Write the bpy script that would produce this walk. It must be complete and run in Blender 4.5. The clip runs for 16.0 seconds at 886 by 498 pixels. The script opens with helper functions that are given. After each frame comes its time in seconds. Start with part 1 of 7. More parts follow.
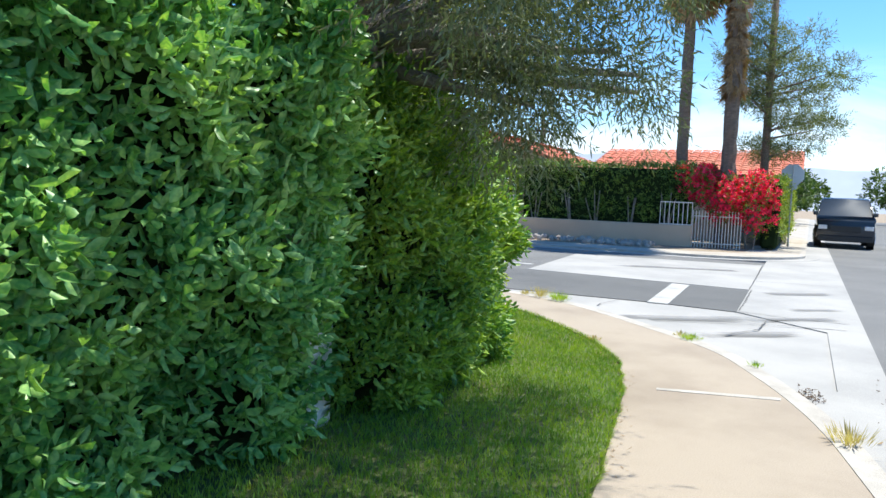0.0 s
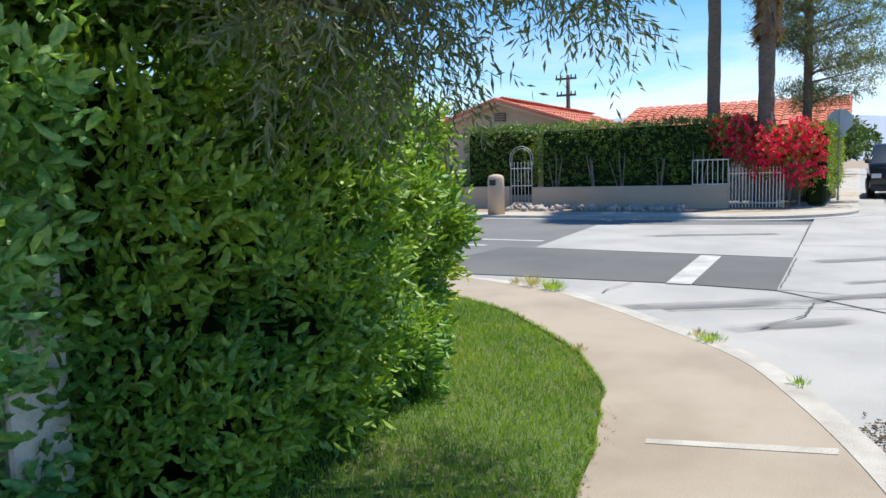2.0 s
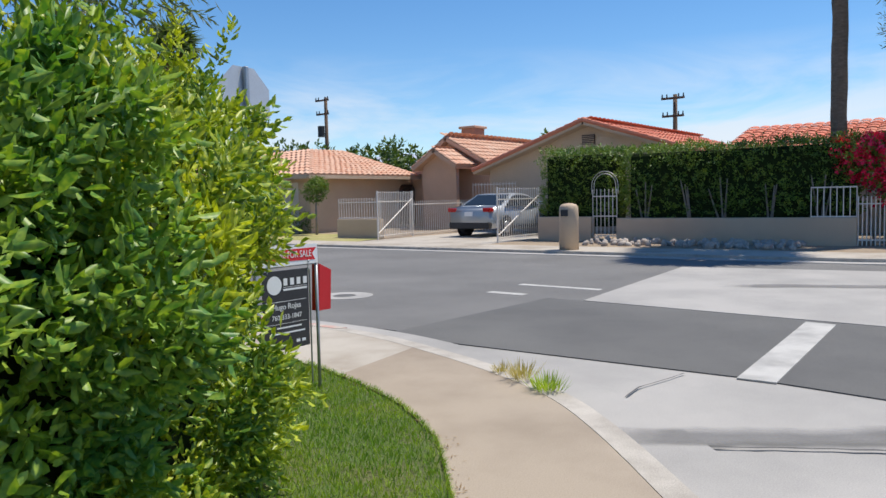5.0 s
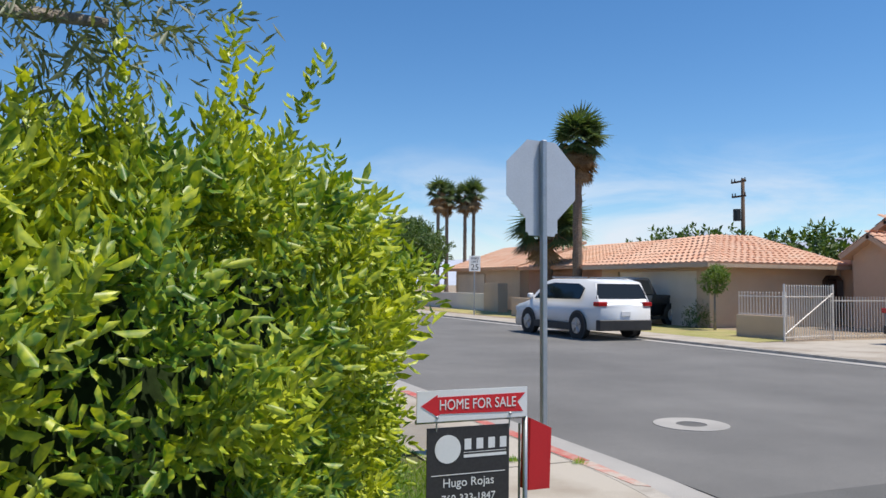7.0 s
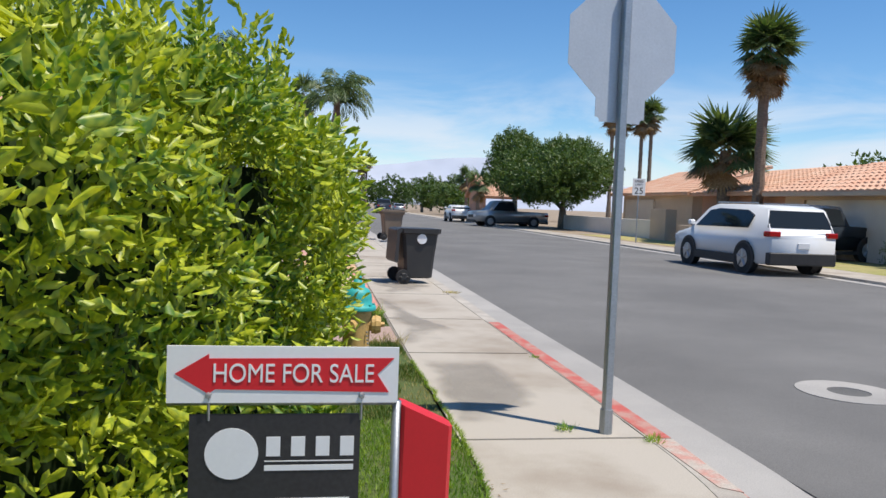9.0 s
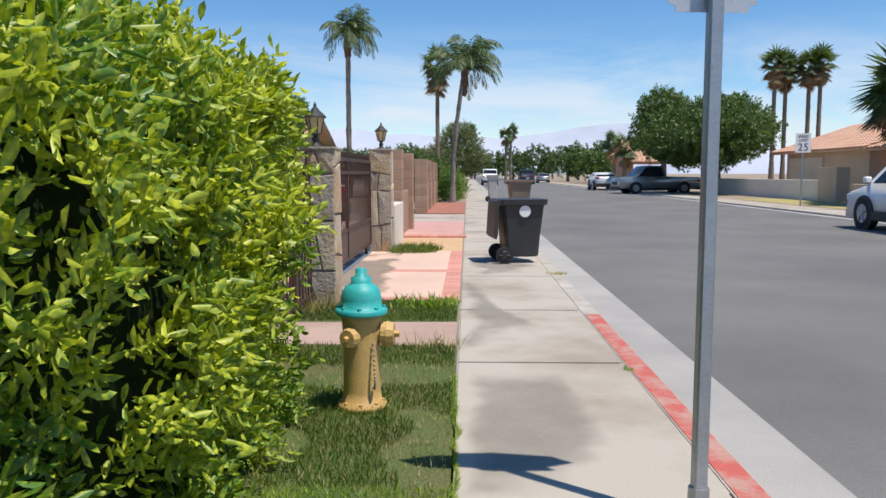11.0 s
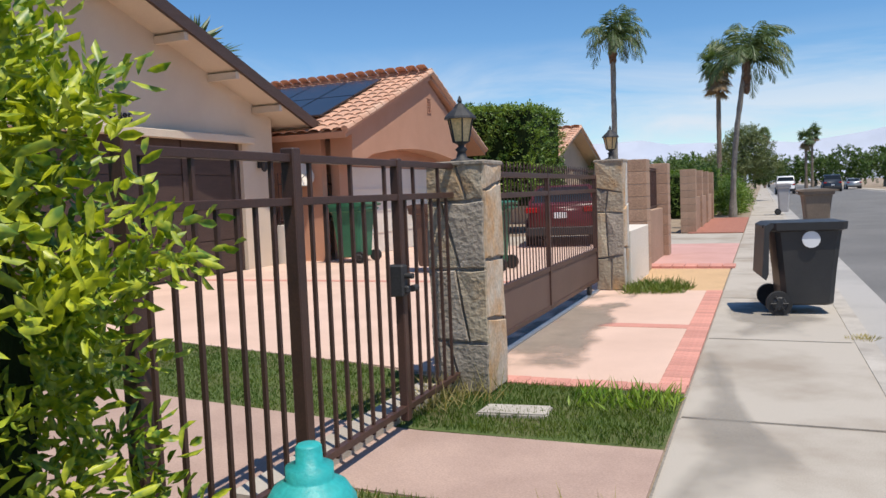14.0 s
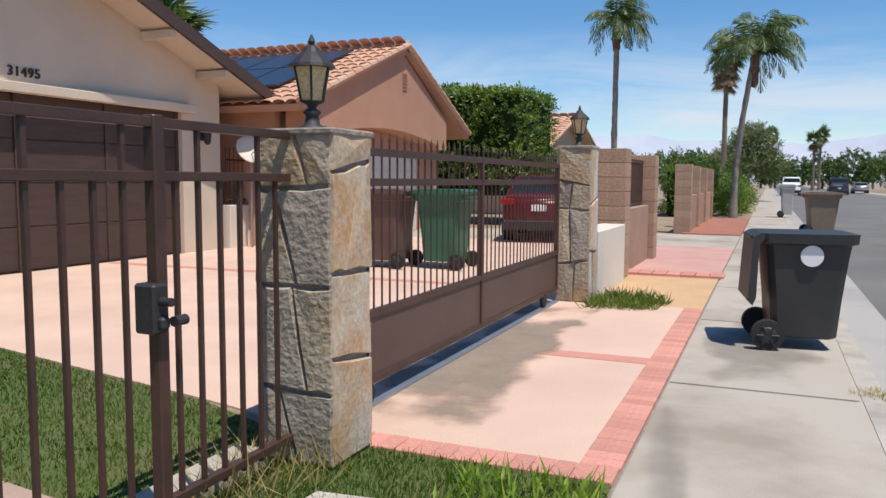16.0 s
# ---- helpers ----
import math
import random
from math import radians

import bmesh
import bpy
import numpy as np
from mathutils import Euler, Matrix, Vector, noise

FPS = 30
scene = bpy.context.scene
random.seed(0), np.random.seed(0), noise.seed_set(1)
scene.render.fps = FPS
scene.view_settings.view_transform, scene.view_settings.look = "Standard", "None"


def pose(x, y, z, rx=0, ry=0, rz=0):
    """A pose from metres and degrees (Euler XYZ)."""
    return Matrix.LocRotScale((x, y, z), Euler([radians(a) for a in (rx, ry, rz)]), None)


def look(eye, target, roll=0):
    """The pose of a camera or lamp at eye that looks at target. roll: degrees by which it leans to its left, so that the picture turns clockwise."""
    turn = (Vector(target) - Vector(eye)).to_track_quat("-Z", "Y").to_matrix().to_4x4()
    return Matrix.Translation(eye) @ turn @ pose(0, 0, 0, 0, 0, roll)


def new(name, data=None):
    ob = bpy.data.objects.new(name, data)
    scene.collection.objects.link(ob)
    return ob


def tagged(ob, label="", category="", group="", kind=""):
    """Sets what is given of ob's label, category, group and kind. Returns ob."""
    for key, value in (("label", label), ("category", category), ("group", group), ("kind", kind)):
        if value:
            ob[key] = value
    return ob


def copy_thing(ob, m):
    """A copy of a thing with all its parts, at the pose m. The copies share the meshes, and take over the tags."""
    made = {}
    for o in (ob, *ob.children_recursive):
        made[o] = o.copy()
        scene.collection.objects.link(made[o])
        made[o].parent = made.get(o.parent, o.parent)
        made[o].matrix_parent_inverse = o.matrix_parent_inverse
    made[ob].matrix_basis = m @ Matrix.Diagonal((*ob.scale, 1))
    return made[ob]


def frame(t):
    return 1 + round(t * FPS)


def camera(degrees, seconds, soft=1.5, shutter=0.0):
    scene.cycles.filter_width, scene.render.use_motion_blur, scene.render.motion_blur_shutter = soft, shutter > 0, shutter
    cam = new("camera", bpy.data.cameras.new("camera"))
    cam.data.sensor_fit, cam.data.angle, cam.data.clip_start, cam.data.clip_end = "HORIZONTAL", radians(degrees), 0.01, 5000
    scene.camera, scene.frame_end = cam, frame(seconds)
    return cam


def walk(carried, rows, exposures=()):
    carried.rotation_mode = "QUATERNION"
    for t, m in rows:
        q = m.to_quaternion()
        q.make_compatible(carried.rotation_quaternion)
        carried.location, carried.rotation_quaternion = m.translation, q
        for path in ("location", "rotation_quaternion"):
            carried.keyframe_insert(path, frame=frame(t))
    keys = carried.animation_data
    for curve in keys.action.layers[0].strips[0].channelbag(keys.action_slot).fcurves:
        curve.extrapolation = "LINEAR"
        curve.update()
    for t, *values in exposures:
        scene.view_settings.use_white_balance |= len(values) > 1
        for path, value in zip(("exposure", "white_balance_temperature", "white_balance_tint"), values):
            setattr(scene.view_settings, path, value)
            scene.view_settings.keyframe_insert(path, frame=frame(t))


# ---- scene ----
cam = camera(60.0, 16.0)
PATH = [
    (0, (-8.415, -4.933, 1.292), (-6.613, -4.077, 1.152), 2.4),
    (0.5, (-7.962, -4.923, 1.322), (-6.183, -4.011, 1.269), 1.6),
    (1, (-7.5, -4.943, 1.329), (-5.743, -3.993, 1.227), 0.4),
    (1.5, (-7.004, -4.906, 1.287), (-5.241, -3.973, 1.133), -0.1),
    (2, (-6.448, -4.889, 1.279), (-4.7, -3.939, 1.075), -1.5),
    (2.5, (-5.948, -4.867, 1.257), (-4.213, -3.896, 1.036), -0.4),
    (3, (-5.388, -4.831, 1.263), (-3.673, -3.821, 1.063), -0.7),
    (3.5, (-4.938, -4.812, 1.291), (-3.286, -3.695, 1.139), -0.7),
    (3.7, (-4.744, -4.77, 1.283), (-3.108, -3.628, 1.139), -0.7),
    (5.8, (-2.504, -4.36, 1.388), (-0.991, -3.055, 1.279), -2.9),
    (6, (-2.276, -4.242, 1.425), (-0.886, -2.804, 1.379), -2.7),
    (6.5, (-1.802, -4.029, 1.468), (-0.809, -2.295, 1.547), -1.6),
    (7, (-1.379, -3.854, 1.481), (-0.618, -2.007, 1.574), 0.6),
    (7.5, (-0.932, -3.63, 1.48), (-0.265, -1.745, 1.498), 2.0),
    (8, (-0.523, -3.289, 1.449), (-0.048, -1.346, 1.41), 3.2),
    (8.2, (-0.391, -3.14, 1.405), (0.024, -1.185, 1.342), 2.9),
    (10.3, (0.827, -1.55, 1.327), (0.988, 0.437, 1.164), 1.6),
    (10.5, (0.894, -1.38, 1.311), (0.975, 0.61, 1.132), 1.2),
    (11, (1.058, -0.931, 1.327), (0.994, 1.059, 1.132), -0.1),
    (11.5, (1.189, -0.452, 1.345), (0.885, 1.518, 1.181), 0.2),
    (12, (1.253, 0.01, 1.386), (0.82, 1.961, 1.317), 0.6),
    (12.5, (1.342, 0.388, 1.365), (0.839, 2.322, 1.271), 0.1),
    (13, (1.394, 0.893, 1.353), (0.828, 2.803, 1.177), -0.5),
    (13.5, (1.426, 1.306, 1.36), (0.843, 3.211, 1.184), -2.1),
    (14, (1.454, 1.846, 1.373), (0.684, 3.687, 1.232), -2.3),
    (14.5, (1.415, 2.251, 1.385), (0.521, 4.034, 1.235), -1.3),
    (15, (1.479, 2.713, 1.377), (0.564, 4.481, 1.192), 1.0),
    (15.5, (1.516, 3.133, 1.369), (0.653, 4.928, 1.191), 0.8),
    (16, (1.563, 3.679, 1.359), (0.788, 5.514, 1.181), 0.3),
]
walk(cam, [(t, look(eye, aim, roll)) for t, eye, aim, roll in PATH], [(0, 0.74, 6150, 5), (1.5, 0.52, 6200, 6), (3.7, 0.24, 6350, 9), (5.8, 0.06, 6480, 10), (11.0, 0.08, 6500, 10), (13.0, 0.04, 6500, 10), (16.0, -0.02, 6500, 10)])

# ---- light ----
SUN_DIR = Vector((0.315, -0.205, 0.927)).normalized()
elev = math.asin(SUN_DIR.z)
azim = math.atan2(SUN_DIR.x, SUN_DIR.y)
world = bpy.data.worlds.new("sky")
scene.world = world
world.use_nodes = True
wn = world.node_tree
wn.nodes.clear()
w_out = wn.nodes.new("ShaderNodeOutputWorld")
w_bg = wn.nodes.new("ShaderNodeBackground")
w_sky = wn.nodes.new("ShaderNodeTexSky")
w_sky.sky_type = "NISHITA"
w_sky.sun_disc = False
w_sky.sun_elevation = elev
w_sky.sun_rotation = azim
w_sky.altitude = 900
w_sky.air_density = 1.0
w_sky.dust_density = 0.15
w_sky.ozone_density = 3.5
# thin cirrus near the horizon
w_tc = wn.nodes.new("ShaderNodeTexCoord")
w_map = wn.nodes.new("ShaderNodeMapping")
w_map.inputs["Scale"].default_value = (2.2, 2.2, 9.0)
w_noise = wn.nodes.new("ShaderNodeTexNoise")
w_noise.inputs["Scale"].default_value = 1.6
w_noise.inputs["Detail"].default_value = 6
w_noise.inputs["Roughness"].default_value = 0.6
w_noise.inputs["Distortion"].default_value = 0.6
w_ramp = wn.nodes.new("ShaderNodeValToRGB")
w_ramp.color_ramp.elements[0].position = 0.42
w_ramp.color_ramp.elements[0].color = (0, 0, 0, 1)
w_ramp.color_ramp.elements[1].position = 0.64
w_ramp.color_ramp.elements[1].color = (1, 1, 1, 1)
w_sep = wn.nodes.new("ShaderNodeSeparateXYZ")
w_band = wn.nodes.new("ShaderNodeMapRange")
w_band.inputs["From Min"].default_value = 0.19
w_band.inputs["From Max"].default_value = 0.07
w_mul = wn.nodes.new("ShaderNodeMath")
w_mul.operation = "MULTIPLY"
w_mul2 = wn.nodes.new("ShaderNodeMath")
w_mul2.operation = "MULTIPLY"
w_mul2.inputs[1].default_value = 0.85
w_mix = wn.nodes.new("ShaderNodeMix")
w_mix.data_type = "RGBA"
w_mix.inputs["B"].default_value = (5.6, 6.0, 6.6, 1)
wl = wn.links.new
wl(w_tc.outputs["Generated"], w_map.inputs["Vector"])
wl(w_map.outputs["Vector"], w_noise.inputs["Vector"])
wl(w_noise.outputs["Fac"], w_ramp.inputs["Fac"])
wl(w_tc.outputs["Generated"], w_sep.inputs[0])
wl(w_sep.outputs["Z"], w_band.inputs["Value"])
wl(w_ramp.outputs["Color"], w_mul.inputs[0])
wl(w_band.outputs["Result"], w_mul.inputs[1])
wl(w_mul.outputs[0], w_mul2.inputs[0])
wl(w_mul2.outputs[0], w_mix.inputs["Factor"])
w_sat = wn.nodes.new("ShaderNodeHueSaturation")
w_sat.inputs["Saturation"].default_value = 1.22
wl(w_sky.outputs["Color"], w_sat.inputs["Color"])
wl(w_sat.outputs["Color"], w_mix.inputs["A"])
wl(w_mix.outputs["Result"], w_bg.inputs["Color"])
w_bg.inputs["Strength"].default_value = 0.135
wl(w_bg.outputs["Background"], w_out.inputs["Surface"])

sun_data = bpy.data.lights.new("sun", "SUN")
sun_data.energy = 4.7
sun_data.angle = radians(0.53)
sun_data.color = (1.0, 0.93, 0.82)
sun = new("sun", sun_data)
sun.matrix_world = look(SUN_DIR * 50, (0, 0, 0))

# ---- materials ----
def mat(name, col, col2=None, rough=0.8, scale=3.0, fine=60.0, bump=0.15, metal=0.0, mixpos=(0.35, 0.7), dist=0.005, spec=0.5, stretch=(1, 1, 1), per_object=0.0, grain=0.25):
    """Two-scale procedural surface: broad patches from col to col2, fine grain in value, and relief."""
    m = bpy.data.materials.new(name)
    m.use_nodes = True
    nt = m.node_tree
    p = nt.nodes["Principled BSDF"]
    p.inputs["Roughness"].default_value = rough
    p.inputs["Metallic"].default_value = metal
    p.inputs["Specular IOR Level"].default_value = spec
    col2 = col2 or tuple(c * 0.8 for c in col)
    tc = nt.nodes.new("ShaderNodeTexCoord")
    mp = nt.nodes.new("ShaderNodeMapping")
    mp.inputs["Scale"].default_value = stretch
    n1 = nt.nodes.new("ShaderNodeTexNoise")
    n1.inputs["Scale"].default_value = scale
    n1.inputs["Detail"].default_value = 5
    n1.inputs["Roughness"].default_value = 0.6
    n2 = nt.nodes.new("ShaderNodeTexNoise")
    n2.inputs["Scale"].default_value = fine
    n2.inputs["Detail"].default_value = 3
    rp = nt.nodes.new("ShaderNodeValToRGB")
    rp.color_ramp.elements[0].position, rp.color_ramp.elements[1].position = mixpos
    rp.color_ramp.elements[0].color = (*col, 1)
    rp.color_ramp.elements[1].color = (*col2, 1)
    hs = nt.nodes.new("ShaderNodeHueSaturation")
    mr = nt.nodes.new("ShaderNodeMapRange")
    mr.inputs["From Min"].default_value, mr.inputs["From Max"].default_value = 0.25, 0.75
    mr.inputs["To Min"].default_value, mr.inputs["To Max"].default_value = 1 - grain, 1 + grain
    lk = nt.links.new
    lk(tc.outputs["Object"], mp.inputs["Vector"])
    lk(mp.outputs["Vector"], n1.inputs["Vector"])
    lk(mp.outputs["Vector"], n2.inputs["Vector"])
    lk(n1.outputs["Fac"], rp.inputs["Fac"])
    lk(rp.outputs["Color"], hs.inputs["Color"])
    lk(n2.outputs["Fac"], mr.inputs["Value"])
    val = mr.outputs["Result"]
    if per_object:
        oi = nt.nodes.new("ShaderNodeObjectInfo")
        m2 = nt.nodes.new("ShaderNodeMapRange")
        m2.inputs["To Min"].default_value, m2.inputs["To Max"].default_value = 1 - per_object, 1 + per_object
        mu = nt.nodes.new("ShaderNodeMath")
        mu.operation = "MULTIPLY"
        lk(oi.outputs["Random"], m2.inputs["Value"])
        lk(m2.outputs["Result"], mu.inputs[0])
        lk(val, mu.inputs[1])
        val = mu.outputs[0]
    lk(val, hs.inputs["Value"])
    lk(hs.outputs["Color"], p.inputs["Base Color"])
    if bump:
        b = nt.nodes.new("ShaderNodeBump")
        b.inputs["Strength"].default_value = min(1.0, bump * 2)
        b.inputs["Distance"].default_value = dist
        lk(n2.outputs["Fac"], b.inputs["Height"])
        lk(b.outputs["Normal"], p.inputs["Normal"])
    return m


def leaf_mat(name, dark, light, rough=0.42, trans=0.4, scale=2.2, fine=45.0):
    """Thin leaf: glossy cuticle over a translucent blade, colour drifting from clump to clump and leaf to leaf."""
    m = bpy.data.materials.new(name)
    m.use_nodes = True
    nt = m.node_tree
    p = nt.nodes["Principled BSDF"]
    out = nt.nodes["Material Output"]
    tc = nt.nodes.new("ShaderNodeTexCoord")
    n1 = nt.nodes.new("ShaderNodeTexNoise")
    n1.inputs["Scale"].default_value = scale
    n1.inputs["Detail"].default_value = 2
    n2 = nt.nodes.new("ShaderNodeTexNoise")
    n2.inputs["Scale"].default_value = fine
    n2.inputs["Detail"].default_value = 1
    ad = nt.nodes.new("ShaderNodeMath")
    ad.operation = "ADD"
    rp = nt.nodes.new("ShaderNodeValToRGB")
    rp.color_ramp.elements[0].position, rp.color_ramp.elements[1].position = 0.78, 1.25
    rp.color_ramp.elements[0].position = 0.40
    rp.color_ramp.elements[1].position = 0.62
    rp.color_ramp.elements[0].color = (*dark, 1)
    rp.color_ramp.elements[1].color = (*light, 1)
    half = nt.nodes.new("ShaderNodeMath")
    half.operation = "MULTIPLY"
    half.inputs[1].default_value = 0.5
    tr = nt.nodes.new("ShaderNodeBsdfTranslucent")
    mx = nt.nodes.new("ShaderNodeMixShader")
    mx.inputs["Fac"].default_value = trans
    gm = nt.nodes.new("ShaderNodeMix")
    gm.data_type, gm.blend_type = "RGBA", "MULTIPLY"
    gm.inputs["Factor"].default_value = 1.0
    gm.inputs["B"].default_value = (1.5, 1.5, 0.5, 1)
    lk = nt.links.new
    lk(tc.outputs["Object"], n1.inputs["Vector"])
    lk(tc.outputs["Object"], n2.inputs["Vector"])
    lk(n1.outputs["Fac"], ad.inputs[0])
    lk(n2.outputs["Fac"], ad.inputs[1])
    lk(ad.outputs[0], half.inputs[0])
    lk(half.outputs[0], rp.inputs["Fac"])
    lk(rp.outputs["Color"], p.inputs["Base Color"])
    lk(rp.outputs["Color"], gm.inputs["A"])
    lk(gm.outputs["Result"], tr.inputs["Color"])
    p.inputs["Roughness"].default_value = rough
    lk(p.outputs["BSDF"], mx.inputs[1])
    lk(tr.outputs["BSDF"], mx.inputs[2])
    lk(mx.outputs["Shader"], out.inputs["Surface"])
    return m


def glass_mat(name, tint=(0.02, 0.025, 0.03), rough=0.04):
    m = bpy.data.materials.new(name)
    m.use_nodes = True
    p = m.node_tree.nodes["Principled BSDF"]
    p.inputs["Base Color"].default_value = (*tint, 1)
    p.inputs["Roughness"].default_value = rough
    p.inputs["Specular IOR Level"].default_value = 0.3
    return m


M_ASPHALT = mat("asphalt", (0.135, 0.131, 0.126), (0.19, 0.184, 0.176), 0.9, 0.35, 220, 0.3, grain=0.35, dist=0.004)
M_ASPHALT2 = mat("darker asphalt", (0.10, 0.098, 0.095), (0.14, 0.137, 0.13), 0.9, 0.5, 200, 0.3, grain=0.3, dist=0.004)
M_CONC = mat("pavement concrete", (0.45, 0.405, 0.345), (0.33, 0.28, 0.225), 0.88, 0.7, 140, 0.2, grain=0.14, dist=0.003, mixpos=(0.46, 0.64))
M_CONC_TAN = mat("tan weathered concrete", (0.37, 0.305, 0.235), (0.28, 0.225, 0.17), 0.9, 0.8, 140, 0.2, grain=0.14, dist=0.003, mixpos=(0.42, 0.68))
M_CONC_W = mat("bleached concrete", (0.40, 0.38, 0.355), (0.28, 0.27, 0.255), 0.88, 0.6, 120, 0.2, grain=0.14, dist=0.003, mixpos=(0.4, 0.75))
M_KERB = mat("kerb concrete", (0.50, 0.46, 0.405), (0.33, 0.295, 0.255), 0.88, 3, 120, 0.25, grain=0.18)
M_REDKERB = mat("faded red kerb paint", (0.50, 0.11, 0.085), (0.47, 0.26, 0.21), 0.7, 5, 90, 0.2, grain=0.15, mixpos=(0.44, 0.60))
M_WHITEPAINT = mat("worn white road paint", (0.50, 0.485, 0.455), (0.30, 0.29, 0.275), 0.8, 2.5, 160, 0.15, grain=0.15, mixpos=(0.45, 0.75))
M_SOIL = mat("dry desert soil", (0.36, 0.28, 0.20), (0.26, 0.20, 0.14), 0.95, 0.7, 40, 0.4, dist=0.02)
M_LAWN = mat("lawn soil", (0.085, 0.125, 0.03), (0.15, 0.125, 0.06), 0.95, 1.5, 60, 0.4, dist=0.02, mixpos=(0.45, 0.75))
M_PEACH = mat("peach painted concrete", (0.70, 0.50, 0.40), (0.60, 0.42, 0.33), 0.85, 0.9, 90, 0.15, grain=0.1)
M_PINK = mat("pink tinted concrete", (0.46, 0.325, 0.265), (0.36, 0.25, 0.205), 0.88, 1.6, 90, 0.2, grain=0.14)
M_BRICKRED = mat("red paving brick", (0.62, 0.29, 0.23), (0.54, 0.25, 0.19), 0.88, 3, 70, 0.3, per_object=0.13, grain=0.15)
M_STUCCO_BEIGE = mat("beige stucco", (0.60, 0.46, 0.33), (0.52, 0.39, 0.28), 0.92, 0.6, 70, 0.45, dist=0.012, grain=0.1)
M_STUCCO_CREAM = mat("cream stucco", (0.68, 0.58, 0.46), (0.60, 0.50, 0.39), 0.92, 0.6, 70, 0.45, dist=0.012, grain=0.08)
M_STUCCO_TERRA = mat("terracotta stucco", (0.55, 0.30, 0.20), (0.47, 0.25, 0.16), 0.92, 0.6, 70, 0.45, dist=0.012, grain=0.1)
M_STUCCO_PEACH = mat("peach stucco", (0.64, 0.42, 0.29), (0.56, 0.36, 0.25), 0.92, 0.6, 70, 0.45, dist=0.012, grain=0.1)
M_STUCCO_WHITE = mat("off-white stucco", (0.74, 0.68, 0.60), (0.66, 0.60, 0.52), 0.92, 0.6, 70, 0.4, dist=0.01, grain=0.08)
M_TILE = mat("clay roof tile", (0.58, 0.31, 0.20), (0.64, 0.43, 0.31), 0.85, 1.2, 30, 0.2, per_object=0.1, grain=0.2)
M_WOODDARK = mat("dark brown painted wood", (0.075, 0.045, 0.035), (0.055, 0.033, 0.026), 0.55, 2, 60, 0.2, stretch=(1, 1, 8), grain=0.2)
M_IRON = mat("brown painted iron", (0.055, 0.030, 0.024), (0.085, 0.042, 0.030), 0.45, 6, 120, 0.1, grain=0.2)
M_WHITEIRON = mat("white painted iron", (0.78, 0.74, 0.68), (0.68, 0.60, 0.52), 0.5, 5, 90, 0.1, grain=0.1)
M_GALV = mat("galvanised steel", (0.42, 0.44, 0.46), (0.34, 0.36, 0.38), 0.45, 6, 90, 0.05, metal=0.75, grain=0.1)
M_SIGNBACK = mat("bare aluminium sign back", (0.55, 0.58, 0.62), (0.47, 0.50, 0.54), 0.5, 2, 60, 0.05, metal=0.4, grain=0.06)
M_BIN = mat("charcoal plastic", (0.028, 0.028, 0.030), (0.040, 0.039, 0.038), 0.5, 3, 120, 0.1, grain=0.12)
M_BINGREEN = mat("green plastic", (0.02, 0.12, 0.065), (0.03, 0.15, 0.08), 0.5, 3, 120, 0.1, grain=0.12)
M_BINBROWN = mat("brown plastic", (0.11, 0.06, 0.045), (0.13, 0.08, 0.06), 0.5, 3, 120, 0.1, grain=0.12)
M_TEAL = mat("teal hydrant paint", (0.02, 0.36, 0.36), (0.05, 0.42, 0.40), 0.5, 8, 70, 0.15, grain=0.12)
M_YELLOW = mat("faded yellow hydrant paint", (0.62, 0.40, 0.13), (0.48, 0.30, 0.11), 0.6, 6, 70, 0.2, grain=0.15)
M_BLACK = mat("black rubber", (0.02, 0.02, 0.021), (0.03, 0.03, 0.03), 0.8, 5, 90, 0.1)
M_BARK = mat("palm trunk bark", (0.26, 0.20, 0.15), (0.16, 0.12, 0.09), 0.95, 6, 50, 0.8, dist=0.03, stretch=(1, 1, 3))
M_BARKGREY = mat("grey bark", (0.30, 0.27, 0.23), (0.20, 0.17, 0.14), 0.95, 6, 50, 0.8, dist=0.02)
M_STONE = mat("grey quartzite stone", (0.38, 0.33, 0.27), (0.27, 0.23, 0.18), 0.85, 3, 30, 0.6, dist=0.015, per_object=0.16, grain=0.2)
M_STONE_W = mat("ochre quartzite stone", (0.40, 0.34, 0.25), (0.46, 0.27, 0.11), 0.85, 3.5, 30, 0.6, dist=0.015, per_object=0.16, grain=0.2, mixpos=(0.5, 0.75))
M_MORTAR = mat("grey mortar", (0.30, 0.28, 0.25), (0.22, 0.20, 0.18), 0.95, 4, 60, 0.6, dist=0.01)
# Distance haze is put into this pale blue-grey base colour.
M_MOUNT = mat("mountain tinted with haze", (0.42, 0.46, 0.55), (0.50, 0.53, 0.60), 1.0, 0.002, 0.01, 0, grain=0.05)
M_LEAF_HEDGE = leaf_mat("hedge leaf", (0.10, 0.21, 0.028), (0.56, 0.60, 0.045), 0.42, 0.27)
# Broad leaf; cool skylight of the shaded side is put into its colour.
M_LEAF_BROAD_SKYLIT = leaf_mat("broad hedge leaf, skylight tint", (0.11, 0.30, 0.090), (0.36, 0.56, 0.17), 0.40, 0.30)
# Hedge leaf copy for the shaded stretch; shade put into its greener colour.
M_LEAF_HEDGE_SHADE = leaf_mat("hedge leaf, shade tint", (0.085, 0.22, 0.042), (0.34, 0.47, 0.060), 0.45, 0.28)
M_LEAF_OLIVE = leaf_mat("olive leaf", (0.09, 0.12, 0.06), (0.22, 0.25, 0.15), 0.5, 0.3)
M_LEAF_DARK = leaf_mat("dark tree leaf", (0.04, 0.09, 0.015), (0.12, 0.18, 0.035), 0.5, 0.25, 0.8, 8)
M_LEAF_CLIP = leaf_mat("clipped hedge leaf", (0.06, 0.13, 0.018), (0.22, 0.31, 0.04), 0.45, 0.25, 1.0, 14)
